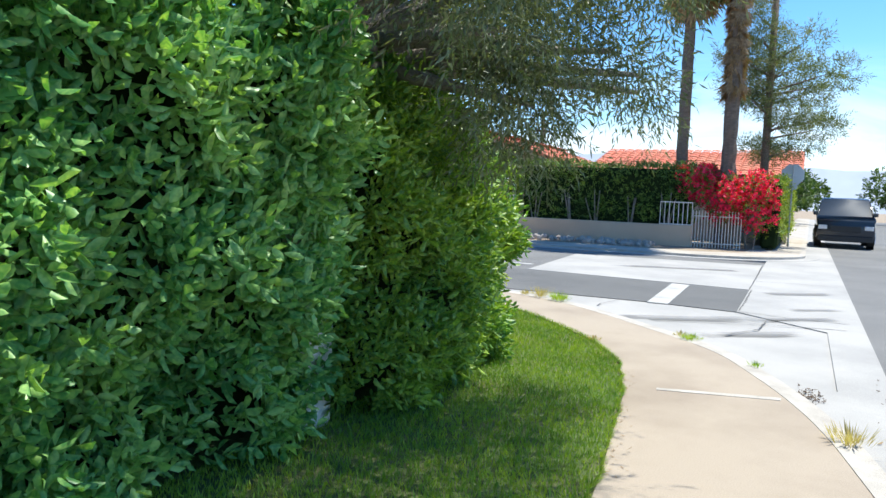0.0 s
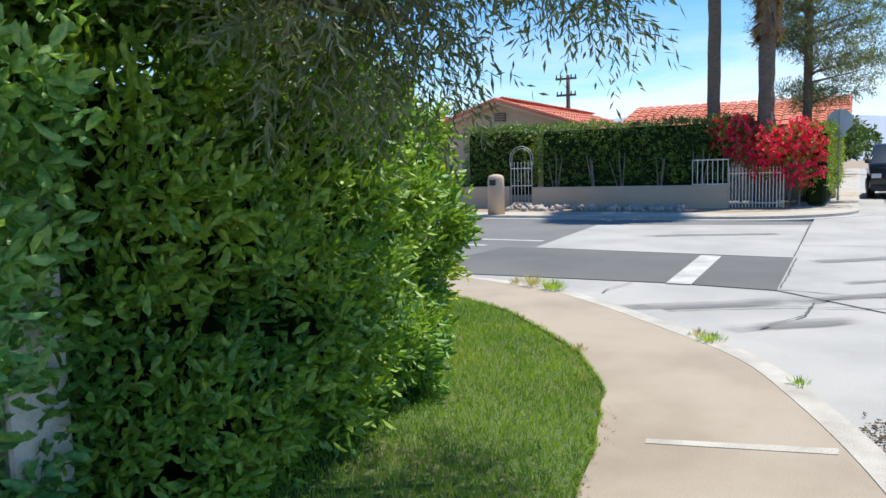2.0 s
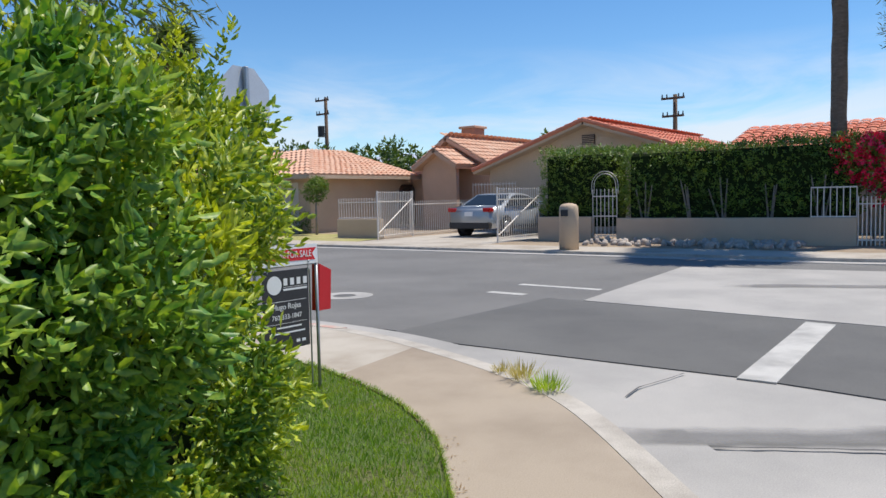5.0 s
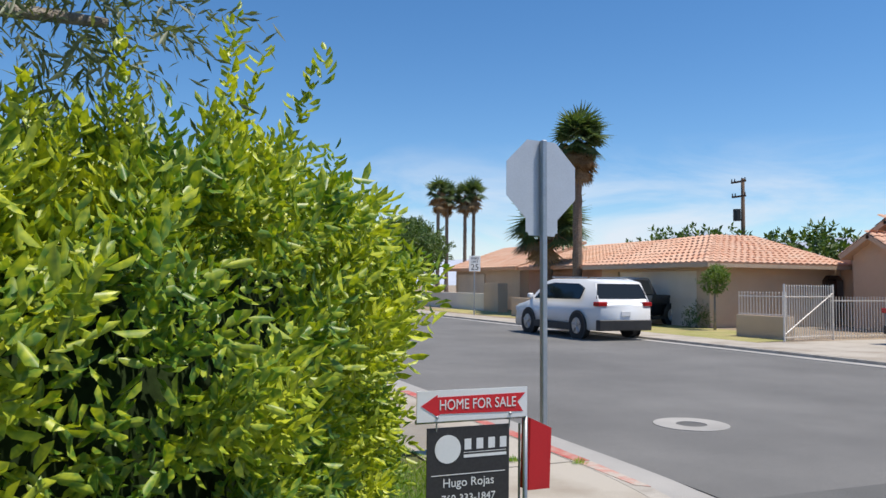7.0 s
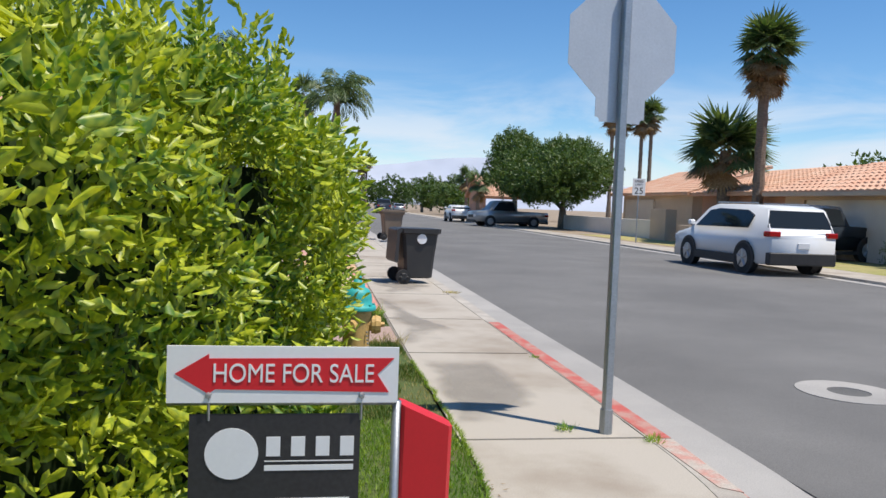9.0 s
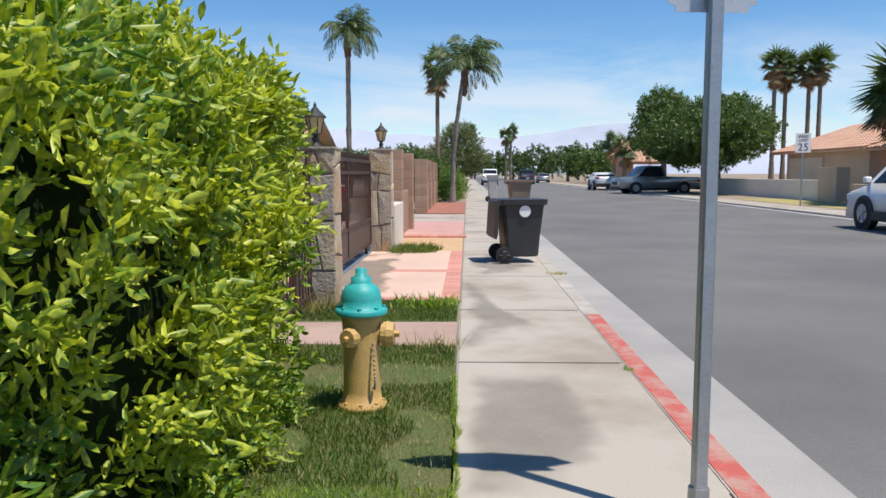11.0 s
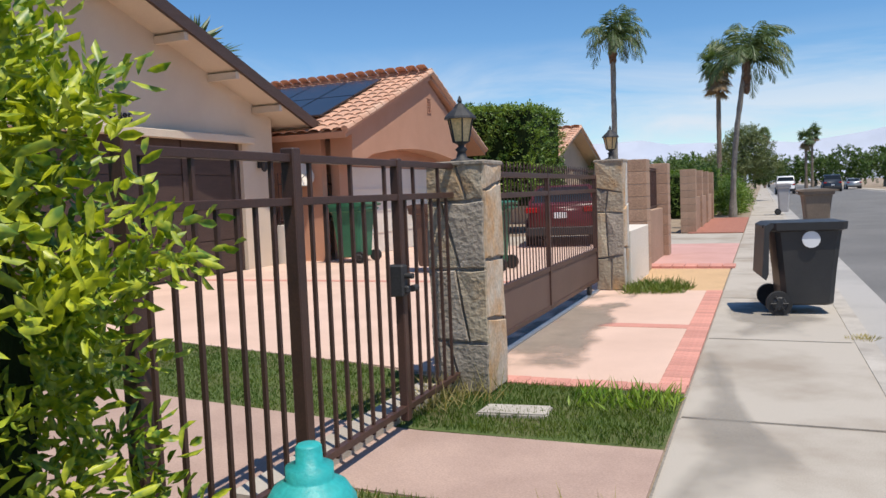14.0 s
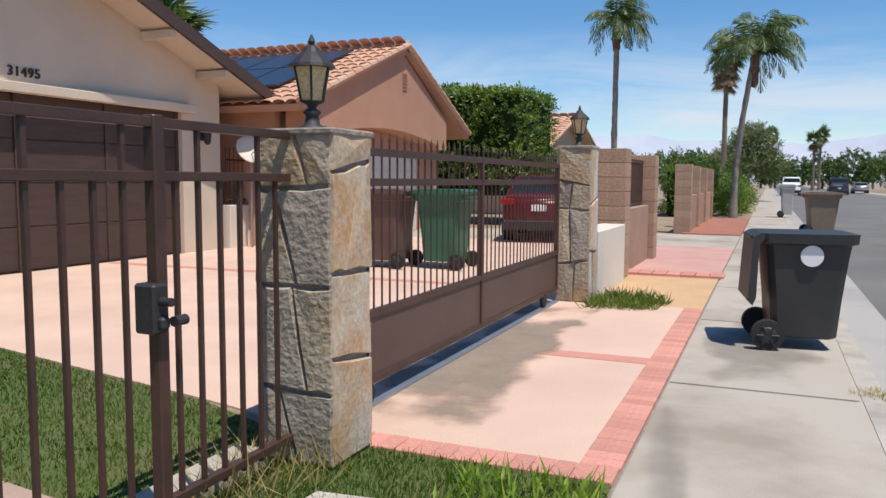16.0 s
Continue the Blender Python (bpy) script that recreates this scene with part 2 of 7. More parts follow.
M_LEAF_PINE = leaf_mat("pine needle", (0.10, 0.14, 0.06), (0.22, 0.25, 0.12), 0.6, 0.3, 0.8, 10)
M_LEAF_PALM = leaf_mat("palm frond", (0.05, 0.10, 0.035), (0.16, 0.21, 0.09), 0.45, 0.25, 1.5, 12)
M_LEAF_DRY = leaf_mat("dry palm frond", (0.22, 0.14, 0.07), (0.36, 0.25, 0.14), 0.8, 0.2, 1.5, 12)
M_BOUG = leaf_mat("bougainvillea bract", (0.72, 0.015, 0.07), (0.92, 0.05, 0.18), 0.6, 0.35, 1.5, 14)
M_GRASS = leaf_mat("grass blade", (0.15, 0.28, 0.03), (0.36, 0.46, 0.06), 0.5, 0.35, 1.3, 20)
M_GRASS2 = leaf_mat("coarse grass blade", (0.06, 0.12, 0.015), (0.15, 0.20, 0.03), 0.5, 0.3, 1.3, 20)
M_GRASSDRY = leaf_mat("dry grass blade", (0.35, 0.29, 0.12), (0.50, 0.42, 0.20), 0.7, 0.3, 1.3, 20)
# Near-black colour that stands in for the shade deep inside the foliage.
M_SHADE_CORE = mat("dark core for hedge shade", (0.020, 0.034, 0.010), (0.012, 0.020, 0.007), 1.0, 6, 30, 0.5, spec=0.1)
M_GLASS = glass_mat("dark car glass")
M_WHITECAR = mat("white car paint", (0.78, 0.79, 0.80), (0.76, 0.77, 0.78), 0.25, 1, 30, 0, grain=0.01)
M_SILVERCAR = mat("silver car paint", (0.42, 0.44, 0.46), (0.40, 0.42, 0.44), 0.3, 1, 30, 0, metal=0.5, grain=0.02)
M_DARKCAR = mat("dark blue car paint", (0.03, 0.04, 0.055), (0.028, 0.036, 0.05), 0.25, 1, 30, 0, grain=0.02)
M_TRIM = mat("black trim plastic", (0.025, 0.025, 0.027), (0.035, 0.035, 0.036), 0.6, 5, 80, 0.05)
M_RIM = mat("alloy wheel", (0.45, 0.46, 0.47), (0.40, 0.41, 0.42), 0.35, 5, 80, 0, metal=0.8, grain=0.03)
M_TAIL = mat("red lamp glass", (0.45, 0.015, 0.015), (0.35, 0.01, 0.01), 0.15, 5, 80, 0, grain=0.02)
M_HEAD = mat("clear lamp glass", (0.75, 0.76, 0.78), (0.7, 0.7, 0.72), 0.1, 5, 80, 0, grain=0.02)
M_SOLAR = mat("solar panel glass", (0.022, 0.024, 0.03), (0.03, 0.032, 0.038), 0.2, 1, 40, 0, grain=0.05)
M_BLACKSIGN = mat("black sign panel", (0.022, 0.022, 0.026), (0.028, 0.028, 0.03), 0.45, 3, 60, 0)
M_WHITESIGN = mat("white sign panel", (0.80, 0.80, 0.80), (0.76, 0.76, 0.76), 0.45, 3, 60, 0, grain=0.02)
M_REDSIGN = mat("red sign vinyl", (0.66, 0.012, 0.02), (0.60, 0.012, 0.02), 0.5, 3, 60, 0, grain=0.03)
M_WOODPOLE = mat("weathered pole wood", (0.10, 0.065, 0.045), (0.14, 0.09, 0.06), 0.9, 4, 60, 0.4, stretch=(1, 1, 0.2))
M_ROCK = mat("landscape rock", (0.50, 0.44, 0.38), (0.36, 0.30, 0.26), 0.9, 4, 40, 0.4, per_object=0.2)
M_AMBER = mat("amber lantern glass", (0.75, 0.55, 0.28), (0.7, 0.5, 0.25), 0.2, 5, 60, 0)
M_REDCLAY = mat("red gravel", (0.40, 0.17, 0.12), (0.32, 0.13, 0.09), 0.95, 3, 25, 0.6, dist=0.02)
M_TAN = mat("tan bare dirt", (0.60, 0.40, 0.22), (0.52, 0.34, 0.19), 0.95, 2, 60, 0.3, dist=0.01)
M_BOOTS = mat("dry palm boots", (0.20, 0.12, 0.075), (0.12, 0.07, 0.045), 0.95, 8, 50, 0.8, dist=0.03, stretch=(1, 1, 0.4))
M_TAR = mat("crack filler tar", (0.07, 0.068, 0.065), (0.13, 0.125, 0.12), 0.85, 9, 120, 0.3, grain=0.25)
M_STONE_RUST = mat("rust-stained pale stone", (0.52, 0.46, 0.37), (0.50, 0.27, 0.10), 0.85, 2.2, 40, 0.35, per_object=0.1, mixpos=(0.42, 0.66))
M_MULCH = mat("brown leaf mulch", (0.13, 0.085, 0.055), (0.07, 0.05, 0.035), 0.95, 14, 90, 0.6, dist=0.02)
M_PALEKERB = mat("worn pink kerb paint", (0.52, 0.27, 0.22), (0.48, 0.42, 0.36), 0.8, 6, 90, 0.25, grain=0.18, mixpos=(0.40, 0.58))


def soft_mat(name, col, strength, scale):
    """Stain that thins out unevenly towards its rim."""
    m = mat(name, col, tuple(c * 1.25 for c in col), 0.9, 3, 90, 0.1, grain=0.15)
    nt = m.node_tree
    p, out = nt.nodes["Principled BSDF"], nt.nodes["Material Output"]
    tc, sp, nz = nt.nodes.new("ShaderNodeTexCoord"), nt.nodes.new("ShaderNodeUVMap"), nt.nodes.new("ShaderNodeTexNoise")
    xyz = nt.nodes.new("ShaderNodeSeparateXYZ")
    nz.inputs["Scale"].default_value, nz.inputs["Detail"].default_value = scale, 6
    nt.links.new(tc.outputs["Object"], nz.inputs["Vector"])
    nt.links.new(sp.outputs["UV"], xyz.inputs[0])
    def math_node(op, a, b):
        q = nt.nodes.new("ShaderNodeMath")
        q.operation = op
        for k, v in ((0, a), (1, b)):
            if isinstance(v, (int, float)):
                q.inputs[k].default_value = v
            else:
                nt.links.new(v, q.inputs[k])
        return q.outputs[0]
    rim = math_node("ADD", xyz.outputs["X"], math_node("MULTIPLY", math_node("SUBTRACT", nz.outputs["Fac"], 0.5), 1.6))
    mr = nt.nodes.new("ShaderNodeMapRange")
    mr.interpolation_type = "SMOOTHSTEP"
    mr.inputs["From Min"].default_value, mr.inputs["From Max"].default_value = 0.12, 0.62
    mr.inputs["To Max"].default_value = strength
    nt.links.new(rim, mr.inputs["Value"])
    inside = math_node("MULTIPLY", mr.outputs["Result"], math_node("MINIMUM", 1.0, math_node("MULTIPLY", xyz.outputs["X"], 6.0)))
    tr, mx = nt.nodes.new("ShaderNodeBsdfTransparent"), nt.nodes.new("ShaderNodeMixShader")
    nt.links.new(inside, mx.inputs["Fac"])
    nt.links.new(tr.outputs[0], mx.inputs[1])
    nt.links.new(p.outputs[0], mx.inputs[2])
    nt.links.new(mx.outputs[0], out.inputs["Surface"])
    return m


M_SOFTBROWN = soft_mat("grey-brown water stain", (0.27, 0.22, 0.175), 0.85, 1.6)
M_SOFTDAMP = soft_mat("dull water stain on concrete", (0.29, 0.265, 0.23), 0.55, 1.1)
M_SOFTGREY = soft_mat("grey wear on concrete", (0.19, 0.185, 0.18), 0.6, 1.3)

# ---- building tools ----
def obj(name, verts, faces, material, parent=None, smooth=False):
    me = bpy.data.meshes.new(name)
    me.from_pydata([tuple(v) for v in verts], [], [tuple(f) for f in faces])
    me.materials.append(material)
    if smooth:
        me.polygons.foreach_set("use_smooth", [True] * len(me.polygons))
    me.update()
    ob = new(name, me)
    if parent:
        ob.parent = parent
    return ob


def from_bm(name, bm, material, parent=None, smooth=False):
    bmesh.ops.recalc_face_normals(bm, faces=bm.faces[:])
    me = bpy.data.meshes.new(name)
    bm.to_mesh(me)
    bm.free()
    mats = material if isinstance(material, (list, tuple)) else [material]
    for mm in mats:
        me.materials.append(mm)
    if smooth:
        me.polygons.foreach_set("use_smooth", [True] * len(me.polygons))
    ob = new(name, me)
    if parent:
        ob.parent = parent
    return ob


def add_box(bm, lo, hi, bevel=0.0, rot=None, mi=0):
    c = [(a + b) / 2 for a, b in zip(lo, hi)]
    s = [abs(b - a) for a, b in zip(lo, hi)]
    m = Matrix.Translation(c) @ (rot or Matrix.Identity(4)) @ Matrix.Diagonal((*s, 1))
    r = bmesh.ops.create_cube(bm, size=1.0, matrix=m)
    vs = r["verts"]
    fs = {f for v in vs for f in v.link_faces}
    if bevel:
        es = {e for v in vs for e in v.link_edges}
        rb = bmesh.ops.bevel(bm, geom=list(es), offset=bevel, segments=1, affect="EDGES")
        fs = set(rb["faces"]) | {f for f in fs if f.is_valid}
    for f in fs:
        if f.is_valid:
            f.material_index = mi
    return vs


def box(name, lo, hi, material, parent=None, bevel=0.0, rot=None):
    bm = bmesh.new()
    add_box(bm, lo, hi, bevel, rot)
    return from_bm(name, bm, material, parent)


def add_tube(bm, a, b, r0, r1=None, seg=8, caps=True):
    a, b = Vector(a), Vector(b)
    d = b - a
    m = Matrix.Translation((a + b) / 2) @ d.to_track_quat("Z", "Y").to_matrix().to_4x4()
    bmesh.ops.create_cone(bm, cap_ends=caps, segments=seg, radius1=r0, radius2=r0 if r1 is None else r1, depth=d.length, matrix=m)


def tube(name, a, b, r0, material, parent=None, r1=None, seg=10, smooth=True):
    bm = bmesh.new()
    add_tube(bm, a, b, r0, r1, seg)
    return from_bm(name, bm, material, parent, smooth)


def add_lathe(bm, profile, seg=16, at=(0, 0, 0), cap=True):
    """Turn (radius, z) pairs about the z axis."""
    rings = []
    for r, z in profile:
        rings.append([bm.verts.new((at[0] + r * math.cos(2 * math.pi * k / seg), at[1] + r * math.sin(2 * math.pi * k / seg), at[2] + z)) for k in range(seg)])
    for a, b in zip(rings, rings[1:]):
        for k in range(seg):
            bm.faces.new((a[k], a[(k + 1) % seg], b[(k + 1) % seg], b[k]))
    if cap:
        bm.faces.new(list(reversed(rings[0])))
        bm.faces.new(rings[-1])


def add_prism(bm, pts, h0, h1, axis="z", mi=0):
    """Extrude a polygon of 2D points from h0 to h1 along an axis."""
    def place(p, h):
        return {"z": (p[0], p[1], h), "y": (p[0], h, p[1]), "x": (h, p[0], p[1])}[axis]
    lo = [bm.verts.new(place(p, h0)) for p in pts]
    hi = [bm.verts.new(place(p, h1)) for p in pts]
    n = len(pts)
    fs = [bm.faces.new(list(reversed(lo))), bm.faces.new(hi)]
    for k in range(n):
        fs.append(bm.faces.new((lo[k], lo[(k + 1) % n], hi[(k + 1) % n], hi[k])))
    for f in fs:
        f.material_index = mi


def slab(name, pts, z0, z1, material, parent=None, bevel=0.0):
    bm = bmesh.new()
    add_prism(bm, pts, z0, z1)
    if bevel:
        top = [e for e in bm.edges if all(abs(v.co.z - z1) < 1e-5 for v in e.verts)]
        bmesh.ops.bevel(bm, geom=top, offset=bevel, segments=2, affect="EDGES")
    return from_bm(name, bm, material, parent)


def empty(name, x=0, y=0, z=0, rz=0):
    ob = new(name)
    ob.empty_display_size = 0.1
    ob.matrix_world = pose(x, y, z, 0, 0, rz)
    return ob


RNG = np.random.default_rng(7)


def oval_leaves(name, base, axis, side, length, width, fold, material, parent):
    """Broader leaves, widest past the middle and curling down at the tip."""
    n = len(base)
    nrm = np.cross(axis, side)
    L, W = length[:, None], width[:, None]
    up = nrm * (W * fold)
    m1, m2 = base + axis * L * 0.32, base + axis * L * 0.72
    tip = base + axis * L - nrm * L * 0.10
    v = np.stack([base, m1 + side * W * 0.40 + up, m2 + side * W * 0.46 + up * 0.8, tip, m2 - side * W * 0.46 + up * 0.8, m1 - side * W * 0.40 + up], 1).reshape(-1, 3)
    me = bpy.data.meshes.new(name)
    me.vertices.add(6 * n)
    me.vertices.foreach_set("co", v.astype(np.float32).ravel())
    o = np.arange(n)[:, None] * 6
    f = np.concatenate([o + np.array([0, 1, 2, 3]), o + np.array([0, 3, 4, 5])], 1).reshape(-1)
    me.loops.add(8 * n)
    me.loops.foreach_set("vertex_index", f.astype(np.int32))
    me.polygons.add(2 * n)
    me.polygons.foreach_set("loop_start", np.arange(0, 8 * n, 4, dtype=np.int32))
    me.polygons.foreach_set("loop_total", np.full(2 * n, 4, dtype=np.int32))
    me.materials.append(material)
    me.update(calc_edges=True)
    ob = new(name, me)
    if parent:
        ob.parent = parent
    return tagged(ob, kind="stuff")


def blades(name, base, axis, side, length, width, fold, material, parent=None, oval=False):
    """Many leaves in one mesh: each a folded blade from base along axis, spread along side. Arrays of n rows."""
    n = len(base)
    if oval:
        return oval_leaves(name, base, axis, side, length, width, fold, material, parent)
    nrm = np.cross(axis, side)
    L, W = length[:, None], width[:, None]
    mid = base + axis * L * 0.45
    up = nrm * (W * fold)
    v = np.stack([base, mid + side * W * 0.5 + up, base + axis * L, mid - side * W * 0.5 + up], 1).reshape(-1, 3)
    me = bpy.data.meshes.new(name)
    me.vertices.add(4 * n)
    me.vertices.foreach_set("co", v.astype(np.float32).ravel())
    o = np.arange(n)[:, None] * 4
    f = np.concatenate([o + np.array([0, 1, 2]), o + np.array([0, 2, 3])], 1).reshape(-1)
    me.loops.add(6 * n)
    me.loops.foreach_set("vertex_index", f.astype(np.int32))
    me.polygons.add(2 * n)
    me.polygons.foreach_set("loop_start", np.arange(0, 6 * n, 3, dtype=np.int32))
    me.polygons.foreach_set("loop_total", np.full(2 * n, 3, dtype=np.int32))
    me.materials.append(material)
    me.update(calc_edges=True)
    ob = new(name, me)
    if parent:
        ob.parent = parent
    return tagged(ob, kind="stuff")


def unit(a):
    return a / np.maximum(np.linalg.norm(a, axis=1, keepdims=True), 1e-6)


def sprigs(name, pts, nrm, material, parent=None, per=8, length=0.06, width=0.024, twig=0.16, up=0.5, droop=0.0, fold=0.25, spread=0.75, oval=False):
    """Leafy sprigs that start at pts and grow outwards: leaves set spirally along each."""
    n = len(pts)
    ax = unit(nrm * 0.7 + np.array([0, 0, up - droop]) + RNG.normal(0, 0.45, (n, 3)))
    ref = unit(RNG.normal(0, 1, (n, 3)))
    e1 = unit(np.cross(ax, ref))
    e2 = np.cross(ax, e1)
    tl = twig * RNG.uniform(0.6, 1.35, n)
    B, A, S = [], [], []
    for k in range(per):
        t = (k + 0.6) / per
        phi = 2.4 * k + RNG.uniform(0, 6.28) * 0.15
        rad = e1 * math.cos(phi) + e2 * math.sin(phi)
        b = pts + ax * (tl * t)[:, None]
        a = unit(ax * (0.35 + 0.5 * t) + rad * spread + RNG.normal(0, 0.18, (n, 3)) + np.array([0, 0, -droop * 0.5]))
        s = unit(np.cross(a, ax + RNG.normal(0, 0.25, (n, 3))))
        B.append(b), A.append(a), S.append(s)
    B, A, S = np.concatenate(B), np.concatenate(A), np.concatenate(S)
    m = len(B)
    return blades(name, B, A, S, length * RNG.uniform(0.6, 1.25, m), width * RNG.uniform(0.75, 1.2, m), fold, material, parent, oval)


def soft_stain(name, pts, z, material, label):
    """Thin stain lying on the ground; its UV runs from 0 at the rim to 1 in the middle."""
    bm = bmesh.new()
    uv = bm.loops.layers.uv.new("rim")
    cx, cy = sum(p[0] for p in pts) / len(pts), sum(p[1] for p in pts) / len(pts)
    rings = []
    for f in (1.0, 0.75, 0.5, 0.25):
        ring = []
        for a, b in zip(pts, pts[1:] + pts[:1]):
            for k in range(4):
                x, y = a[0] + (b[0] - a[0]) * k / 4, a[1] + (b[1] - a[1]) * k / 4
                ring.append(bm.verts.new((cx + (x - cx) * f, cy + (y - cy) * f, z)))
        rings.append((ring, 1 - f))
    for (r0, u0), (r1, u1) in zip(rings, rings[1:]):
        m = len(r0)
        for k in range(m):
            fc = bm.faces.new((r0[k], r0[(k + 1) % m], r1[(k + 1) % m], r1[k]))
            for lp, u in zip(fc.loops, (u0, u0, u1, u1)):
                lp[uv].uv = (u, 0)
    fc = bm.faces.new(rings[-1][0])
    for lp in fc.loops:
        lp[uv].uv = (rings[-1][1], 0)
    return tagged(from_bm(name, bm, material), label, "stain", kind="structure")

# ---- ground, roads, pavements ----
def arc(cx, cy, r, a0, a1, n):
    return [(cx + r * math.cos(radians(a0 + (a1 - a0) * k / n)), cy + r * math.sin(radians(a0 + (a1 - a0) * k / n))) for k in range(n + 1)]


def ring_strip(outer, inner):
    return outer + list(reversed(inner))


ground = slab("ground", [(-2500, -2500), (2500, -2500), (2500, 2500), (-2500, 2500)], -0.6, -0.20, M_SOIL)
tagged(ground, "dry sandy desert ground reaching to the horizon", "ground", kind="structure")

def smooth_line(pts, n=6):
    """Catmull-Rom curve through plan points."""
    P = [pts[0]] + pts + [pts[-1]]
    out = []
    for p0, p1, p2, p3 in zip(P, P[1:], P[2:], P[3:]):
        for k in range(n):
            t = k / n
            out.append(tuple(0.5 * (2 * b + (c - a) * t + (2 * a - 5 * b + 4 * c - d) * t * t + (3 * b - a - 3 * c + d) * t ** 3) for a, b, c, d in zip(p0, p1, p2, p3)))
    return out + [pts[-1]]


def offset_line(pts, dist):
    """The same line moved sideways to its right by dist."""
    out = []
    for i, p in enumerate(pts):
        a, b = pts[max(i - 1, 0)], pts[min(i + 1, len(pts) - 1)]
        ln = math.hypot(b[0] - a[0], b[1] - a[1])
        out.append((p[0] + (b[1] - a[1]) / ln * dist, p[1] - (b[0] - a[0]) / ln * dist))
    return out


# outer edge of the kerb: along the side street, round the corner, up the street
KERB_LINE = [(-40, -5.75)] + smooth_line([(-8.0, -5.72), (-5.5, -5.58), (-4.04, -5.36), (-3.0, -5.12), (-1.95, -4.74), (-1.05, -4.30), (-0.10, -3.48), (0.62, -2.80), (1.10, -2.24), (1.50, -1.52), (1.88, -0.58), (2.14, 0.25), (2.28, 1.1), (2.31, 2.0)]) + [(2.31, 8.0), (2.31, 420)]
road = slab("road", [(2.46, -4.15), (12.5, -4.15), (12.5, 420), (2.74, 420), (2.74, 0.9)], -0.3, -0.075, M_ASPHALT)
tagged(road, "grey worn asphalt residential street", "road", kind="structure")
road_cross = slab("road_crossing_street", [(-60, -17), (120, -17), (120, -5.6), (-60, -5.6)], -0.3, -0.075, M_ASPHALT)
tagged(road_cross, "grey asphalt street crossing at the corner", "road", kind="structure")
# The road beyond gains grazing sheen; that difference is put into this darker colour.
road_apron = slab("road_mouth", [(2.46, 0.6), (2.46, -3.0), (2.28, -4.15), (5.30, -4.13), (5.72, -0.06), (5.75, 0.5)], -0.3, -0.0735, M_ASPHALT2)
tagged(road_apron, "asphalt in the mouth of the street, darker to set off the road's sheen", "road", kind="structure")
valley = slab("road_valley_gutter", [(-60, -5.6), (120, -5.6), (120, -4.6), (12.9, -4.0), (2.28, -4.15), (1.2, -5.2), (-60, -5.45)], -0.3, -0.071, M_CONC_W)
tagged(valley, "bleached concrete cross gutter along the street", "gutter", kind="structure")
pad = slab("road_concrete_pad", [(5.30, -4.10), (11.4, -3.98), (10.8, 0.42), (5.72, -0.06)], -0.3, -0.068, M_CONC_W)
tagged(pad, "light bleached concrete slab in the street mouth", "concrete slab", kind="structure")
stripe = slab("road_stripe", [(2.40, -3.25), (5.24, -3.15), (5.30, -2.85), (2.40, -2.97)], -0.08, -0.0685, M_WHITEPAINT)
tagged(stripe, "worn white painted stripe on the asphalt", "road marking", kind="structure")
for pts in ([(5.82, 0.95), (6.0, 0.95), (6.05, 1.58), (5.88, 1.58)], [(6.83, 0.25), (6.98, 0.25), (7.08, 1.67), (6.92, 1.67)]):
    tagged(slab("road_mark", pts, -0.08, -0.0715, M_WHITEPAINT), "faded white paint trace on the asphalt", "road marking", kind="structure")

# gutter pan along the walked kerb
gutter = slab("road_gutter", offset_line(KERB_LINE, 0.43) + list(reversed(KERB_LINE)), -0.3, -0.066, M_CONC_W)
tagged(gutter, "pale concrete gutter pan beside the kerb", "gutter", kind="structure")
KERB_IN = offset_line(KERB_LINE, -0.15)
kerb = slab("kerb", KERB_LINE + list(reversed(KERB_IN)), -0.3, 0.0, M_KERB, bevel=0.02)
tagged(kerb, "chipped pale concrete kerb round the corner", "kerb", kind="structure")
worn = slab("kerb_worn_paint", [(2.155, 0.95), (2.275, 0.85), (2.318, 1.75), (2.155, 1.75)], -0.06, 0.004, M_PALEKERB, bevel=0.015)
tagged(worn, "almost worn-off pink paint on the kerb", "kerb paint", kind="structure")
red = slab("kerb_red_paint", [(2.155, 1.75), (2.318, 1.75), (2.318, 6.28), (2.155, 6.28)], -0.06, 0.004, M_REDKERB, bevel=0.015)
tagged(red, "faded flaking red paint on the kerb", "kerb paint", kind="structure")

# inner edge of the pavement, where the lawn begins
LAWN_EDGE = [(-40, -4.5), (-9.0, -4.45), (-7.0, -4.36), (-4.93, -4.13), (-3.2, -3.87), (-2.15, -3.60), (-1.40, -3.20), (-0.80, -2.70), (-0.13, -2.10), (0.30, -1.48), (0.58, -0.85), (0.80, -0.20), (0.93, 0.50), (1.0, 1.2), (1.02, 1.9), (0.98, 4.0), (0.97, 420)]

KB = [(12.9, 420), (12.9, -1.9)] + arc(15.9, -1.9, 3.0, 180, 270, 14)[1:] + [(120, -4.9)]
KBI = [(13.05, 420), (13.05, -1.9)] + arc(15.9, -1.9, 2.85, 180, 270, 14)[1:] + [(120, -4.75)]
KBG = [(12.5, 420), (12.5, -1.9)] + arc(15.9, -1.9, 3.4, 180, 270, 14)[1:] + [(120, -5.3)]
tagged(slab("kerb_far", ring_strip(KB, KBI), -0.3, 0.0, M_KERB, bevel=0.02), "pale concrete kerb across the street", "kerb", kind="structure")
tagged(slab("road_gutter_far", ring_strip(KBG, KB), -0.3, -0.0645, M_CONC_W), "pale concrete gutter across the street", "gutter", kind="structure")
WB = [(14.5, 420), (14.5, -1.9)] + arc(15.9, -1.9, 1.4, 180, 270, 10)[1:] + [(120, -3.3)]
